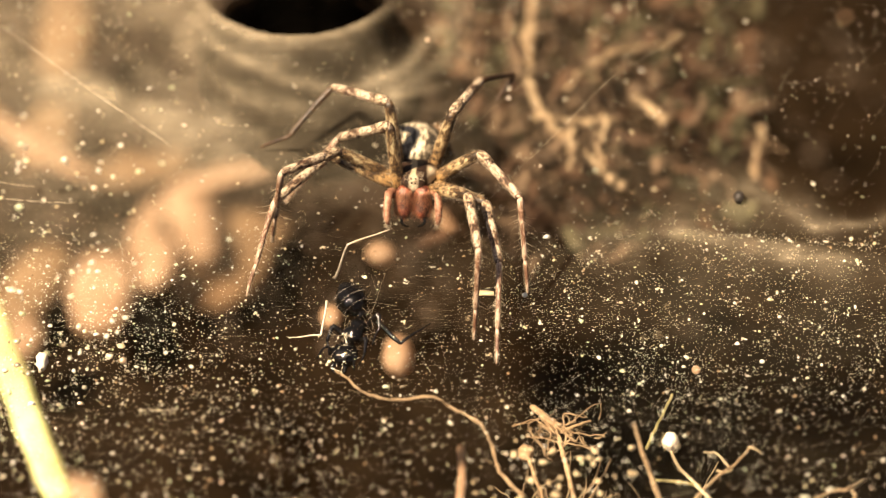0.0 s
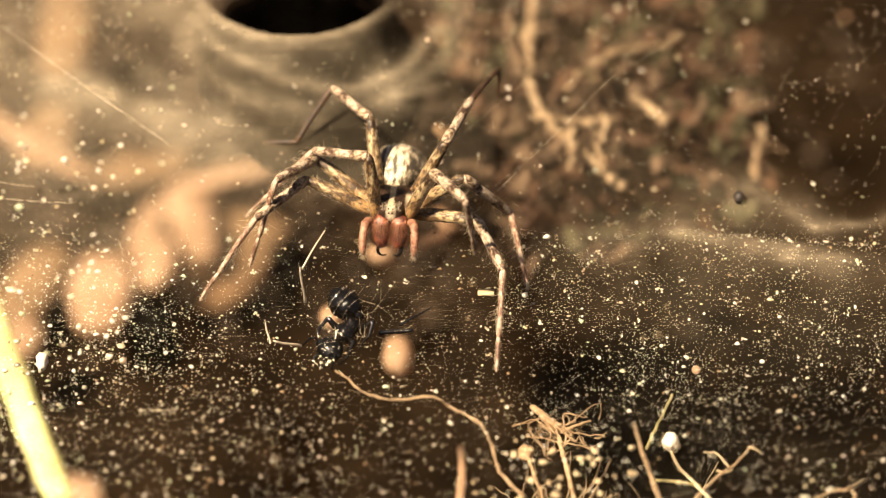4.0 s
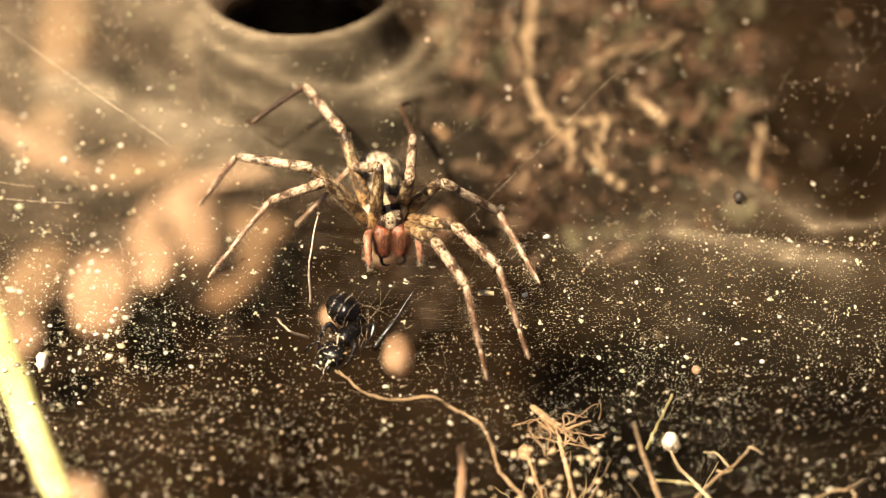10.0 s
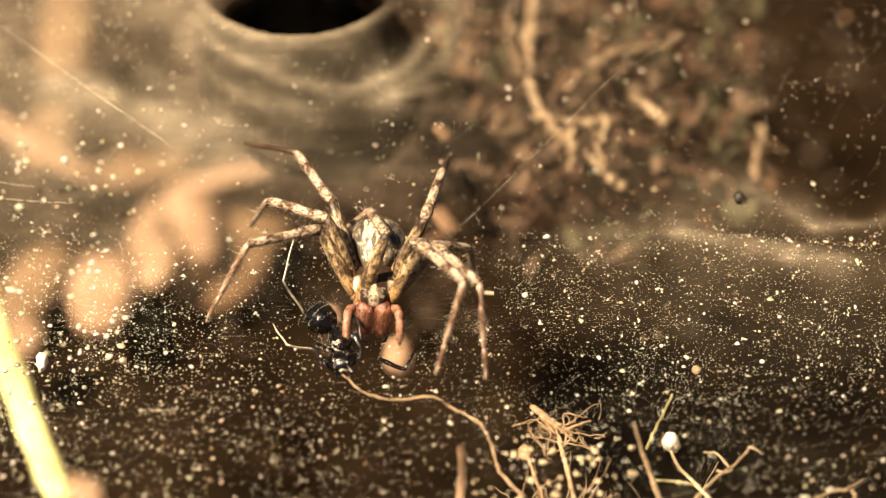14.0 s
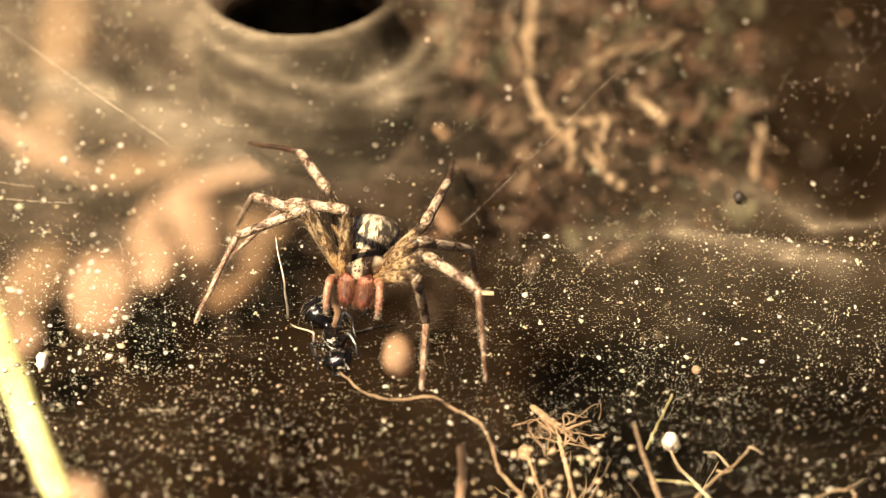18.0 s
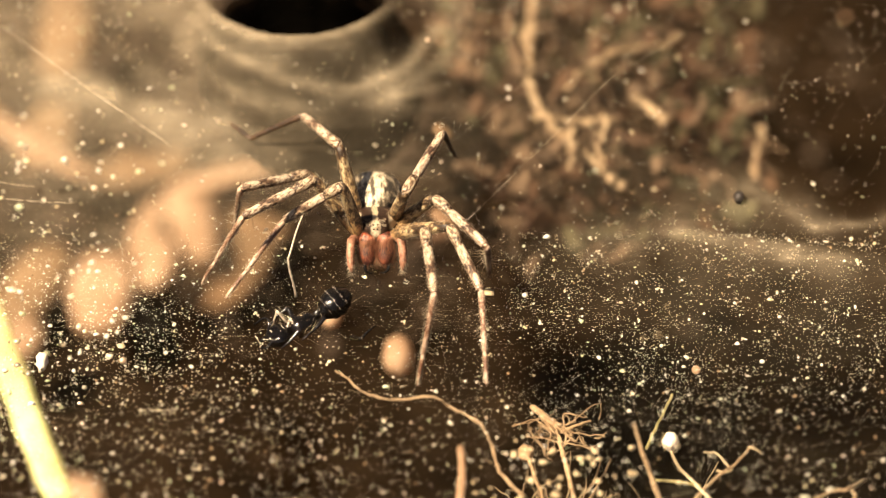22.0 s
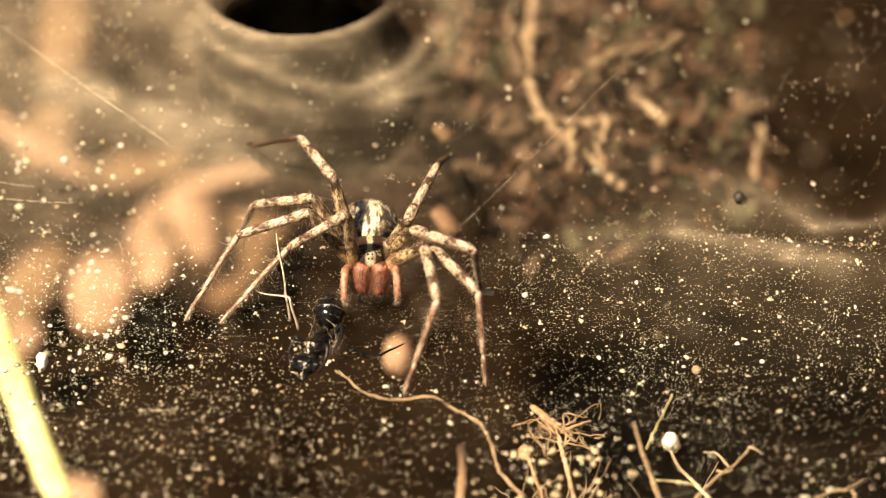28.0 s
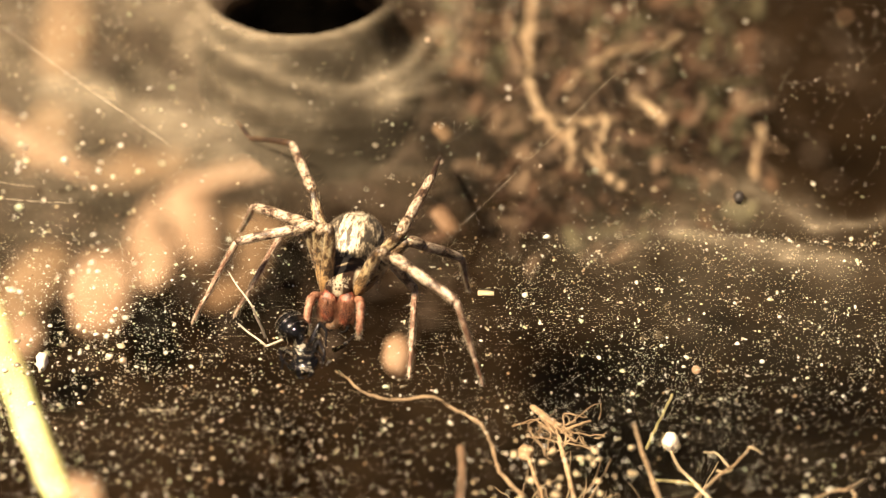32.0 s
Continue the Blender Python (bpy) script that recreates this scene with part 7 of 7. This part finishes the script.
ant_at(21.0, (-8.22, -7.52, 0.95), (-7.80, -11.66, 0.60), 15,
       upper_leg=((-11.36, -6.66, 0.43), (-11.17, -5.47, 3.25), (-10.42, -3.21, 4.85)),
       pale_leg=((-9.30, -8.47, -1.89), (-9.99, -8.18, -0.22), (-11.22, -7.84, -1.08)),
       dark_leg=((-6.35, -8.75, -2.24), (-4.86, -9.30, -1.65), (-2.52, -8.02, -1.31)))
ant_at(22.0, (-7.47, -7.99, 0.95), (-11.67, -9.86, -0.15), 5,
       upper_leg=((-10.61, -6.76, 0.90), (-11.00, -5.76, 3.48), (-10.16, -3.14, 5.53)),
       pale_leg=((-10.46, -8.39, -1.19), (-11.73, -8.64, -0.22), (-12.52, -8.57, -1.42)),
       dark_leg=((-6.63, -8.57, -1.42), (-5.72, -9.00, -0.68), (-4.87, -8.03, -0.73)))
ant_at(23.0, (-7.17, -8.45, 0.95), (-11.15, -8.71, -0.35), 5,
       upper_leg=((-10.44, -7.04, 1.13), (-10.98, -5.86, 3.93), (-10.29, -3.61, 5.52)),
       pale_leg=((-10.73, -8.31, -0.49), (-11.71, -9.28, -0.44), (-12.20, -7.95, -0.03)),
       dark_leg=((-6.62, -8.85, -1.19), (-4.84, -9.10, -0.21), (-2.80, -7.95, -0.03)))
ant_at(24.0, (-7.74, -8.68, 0.95), (-8.49, -12.74, 0.20), 30,
       upper_leg=((-10.28, -7.54, 0.78), (-11.11, -6.54, 3.36), (-10.78, -4.38, 4.82)),
       pale_leg=((-9.55, -9.53, -1.77), (-10.97, -10.23, -1.36), (-12.48, -9.44, -1.65)),
       dark_leg=((-6.47, -8.99, -1.07), (-4.83, -9.42, -0.33), (-2.94, -8.84, -0.89)))
ant_at(25.0, (-7.32, -8.22, 0.95), (-8.19, -12.31, 1.15), 15,
       upper_leg=((-10.21, -7.05, 0.83), (-11.08, -5.99, 3.48), (-10.10, -3.42, 5.46)),
       pale_leg=((-7.90, -11.70, 0.10), (-10.50, -10.60, 0.50), (-12.45, -8.20, 0.30)),
       dark_leg=((-4.71, -9.34, -2.12), (-3.38, -9.23, -0.68), (-2.80, -7.99, -0.38)))
ant_at(28.0, (-7.73, -9.14, 0.95), (-9.50, -12.85, 0.10), 15,
       upper_leg=((-10.99, -8.54, 0.08), (-11.09, -7.54, 2.66), (-12.02, -4.58, 5.16)),
       pale_leg=((-10.41, -8.90, -0.38), (-11.67, -8.26, 1.74), (-13.19, -7.28, 1.70)),
       dark_leg=((-6.75, -9.81, -1.53), (-4.24, -10.51, -1.13), (-2.79, -9.54, -1.19)))
ant_at(29.0, (-9.17, -9.59, 0.95), (-9.98, -13.62, 1.70), 20,
       upper_leg=((-12.14, -8.46, 0.77), (-12.52, -7.29, 3.57), (-12.58, -5.04, 5.15)),
       pale_leg=((-11.56, -9.18, -0.15), (-13.11, -8.72, 1.74), (-14.48, -7.11, 2.50)),
       dark_leg=((-7.46, -9.72, -0.84), (-6.27, -10.15, -0.09), (-5.13, -9.36, -0.38)))
ant_at(30.0, (-8.88, -9.59, 0.95), (-9.46, -13.68, 0.25), 20,
       upper_leg=((-11.70, -8.28, 1.00), (-12.81, -7.47, 3.34), (-13.31, -5.22, 4.92)),
       pale_leg=((-10.97, -10.44, -1.76), (-11.51, -9.62, 0.59), (-11.99, -7.92, 1.46)),
       dark_leg=((-6.29, -9.54, -0.61), (-4.81, -10.15, -0.09), (-3.23, -9.45, -0.49)))
ant_at(31.0, (-9.38, -11.40, 0.95), (-9.75, -15.49, 1.80), 25,
       upper_leg=((-12.92, -10.10, 0.99), (-14.01, -9.47, 3.10), (-15.24, -7.69, 4.08)),
       pale_leg=((-11.18, -10.81, 0.08), (-13.00, -10.71, 1.50), (-13.64, -9.38, 1.91)),
       dark_leg=((-7.41, -10.63, 0.31), (-6.22, -10.71, 1.50), (-5.38, -9.92, 1.22)))
ant_at(32.0, (-10.00, -10.50, 0.95), (-9.66, -14.64, 1.45), 25,
       upper_leg=((-12.68, -10.09, -0.15), (-13.78, -9.28, 2.19), (-15.30, -7.22, 3.52)),
       pale_leg=((-10.05, -9.73, 0.31), (-12.33, -10.97, 0.02), (-14.65, -9.46, 0.65)),
       dark_leg=((-7.73, -10.63, -0.84), (-6.82, -10.88, 0.14), (-5.69, -9.73, 0.31)))


def between(t):
    """The stance at any time, easing from one to the next."""
    for (t0, b0, j0), (t1, b1, j1) in zip(STANCES, STANCES[1:]):
        if t <= t1:
            s = ease(t0, t1, t)
            return b0 + (b1 - b0) * s, {k: j0[k] + (j1[k] - j0[k]) * s for k in j0}
    return STANCES[-1][1], STANCES[-1][2]


def bone(p, q, across):
    """A pose at p with its y axis towards q and its x axis across the leg."""
    y = (Vector(q) - Vector(p)).normalized()
    x = Vector(across)
    x = (x - y * x.dot(y)).normalized()
    z = x.cross(y)
    m = Matrix((x, y, z)).transposed().to_4x4()
    m.translation = Vector(p) * MM
    return m


def reach(hip, joints, lengths):
    """Bends a chain of fixed lengths from the hip to its tip, close to the given joints."""
    p = np.vstack([hip, joints])
    tip = joints[-1].copy()
    for _ in range(14):
        p[-1] = tip
        for i in range(len(lengths) - 1, -1, -1):
            d = p[i] - p[i + 1]
            p[i] = p[i + 1] + d * lengths[i] / (np.linalg.norm(d) + 1e-9)
        p[0] = hip
        for i in range(len(lengths)):
            d = p[i + 1] - p[i]
            p[i + 1] = p[i] + d * lengths[i] / (np.linalg.norm(d) + 1e-9)
    return p


def lying(rear, front):
    """The ant's pose from the middle of its rear to the middle of its head."""
    m = bone(front, rear, (1, 0, 0.25))
    m.translation = (Vector(rear) + Vector(front)) * 0.5 * MM
    return m


def motions():
    times = sorted(set([round(0.2 * i, 2) for i in range(161)] + [round(7.28 + 0.03 * i, 2) for i in range(8)] + [round(8.32 + 0.04 * i, 2) for i in range(7)] + [round(9.06 + 0.03 * i, 2) for i in range(4)] + [round(9.54 + 0.03 * i, 2) for i in range(7)]))
    body_rows, limb_rows = [], {k: ([], [], [], []) for k in limbs}
    for t in times:
        b, joints = between(t)
        root = pose(b[0] * MM, b[1] * MM, b[2] * MM) @ pose(0, 0, 0, 0, 0, b[3]) @ pose(0, 0, 0, b[4], 0, 0)
        back = root.inverted()
        body_rows.append((t, root))
        for k, j in joints.items():
            ln = LENGTHS[k[1]]
            x, y, z = HIPS[k[1]]
            hip = np.array(root @ Vector((x * MM * (-1 if k[0] == "a" else 1), y * MM, z * MM))) / MM
            if len(j) == 3:
                p = reach(hip, j, (ln[0], ln[1], ln[2] + ln[3]))
                p = np.vstack([p[:3], p[2] + (p[3] - p[2]) * ln[2] / (ln[2] + ln[3]), p[3]])
            else:
                p = reach(hip, j, ln)
            d = p[-1] - p[0]
            across = (d[1], -d[0], 0.0)
            for i in range(4):
                limb_rows[k][i].append((t, back @ bone(p[i], p[i + 1], across)))
    walk(spider, body_rows)
    for k, chain in limbs.items():
        for limb, rows in zip(chain, limb_rows[k]):
            walk(limb, rows)
    ant_rows, gaster_rows, loose_rows = [], [], {k: ([], []) for k in loose_legs}
    for t, rear, front, turn, legs in ANT_STANCES:
        root = lying(rear, front)
        ant_rows.append((t, root))
        gaster_rows.append((t, pose(0, 0.75 * MM, 0.1 * MM, 12, 0, turn)))
        for k, (base, *rest) in legs.items():
            p = reach(np.array(base), np.array(rest, float), ANT_LIMBS[k])
            for i in range(2):
                loose_rows[k][i].append((t, root.inverted() @ bone(p[i], p[i + 1], (0.6, 0.3, 0.7))))
    walk(ant, ant_rows)
    walk(gaster, gaster_rows)
    for k, chain in loose_legs.items():
        for limb, rows in zip(chain, loose_rows[k]):
            walk(limb, rows)


motions()
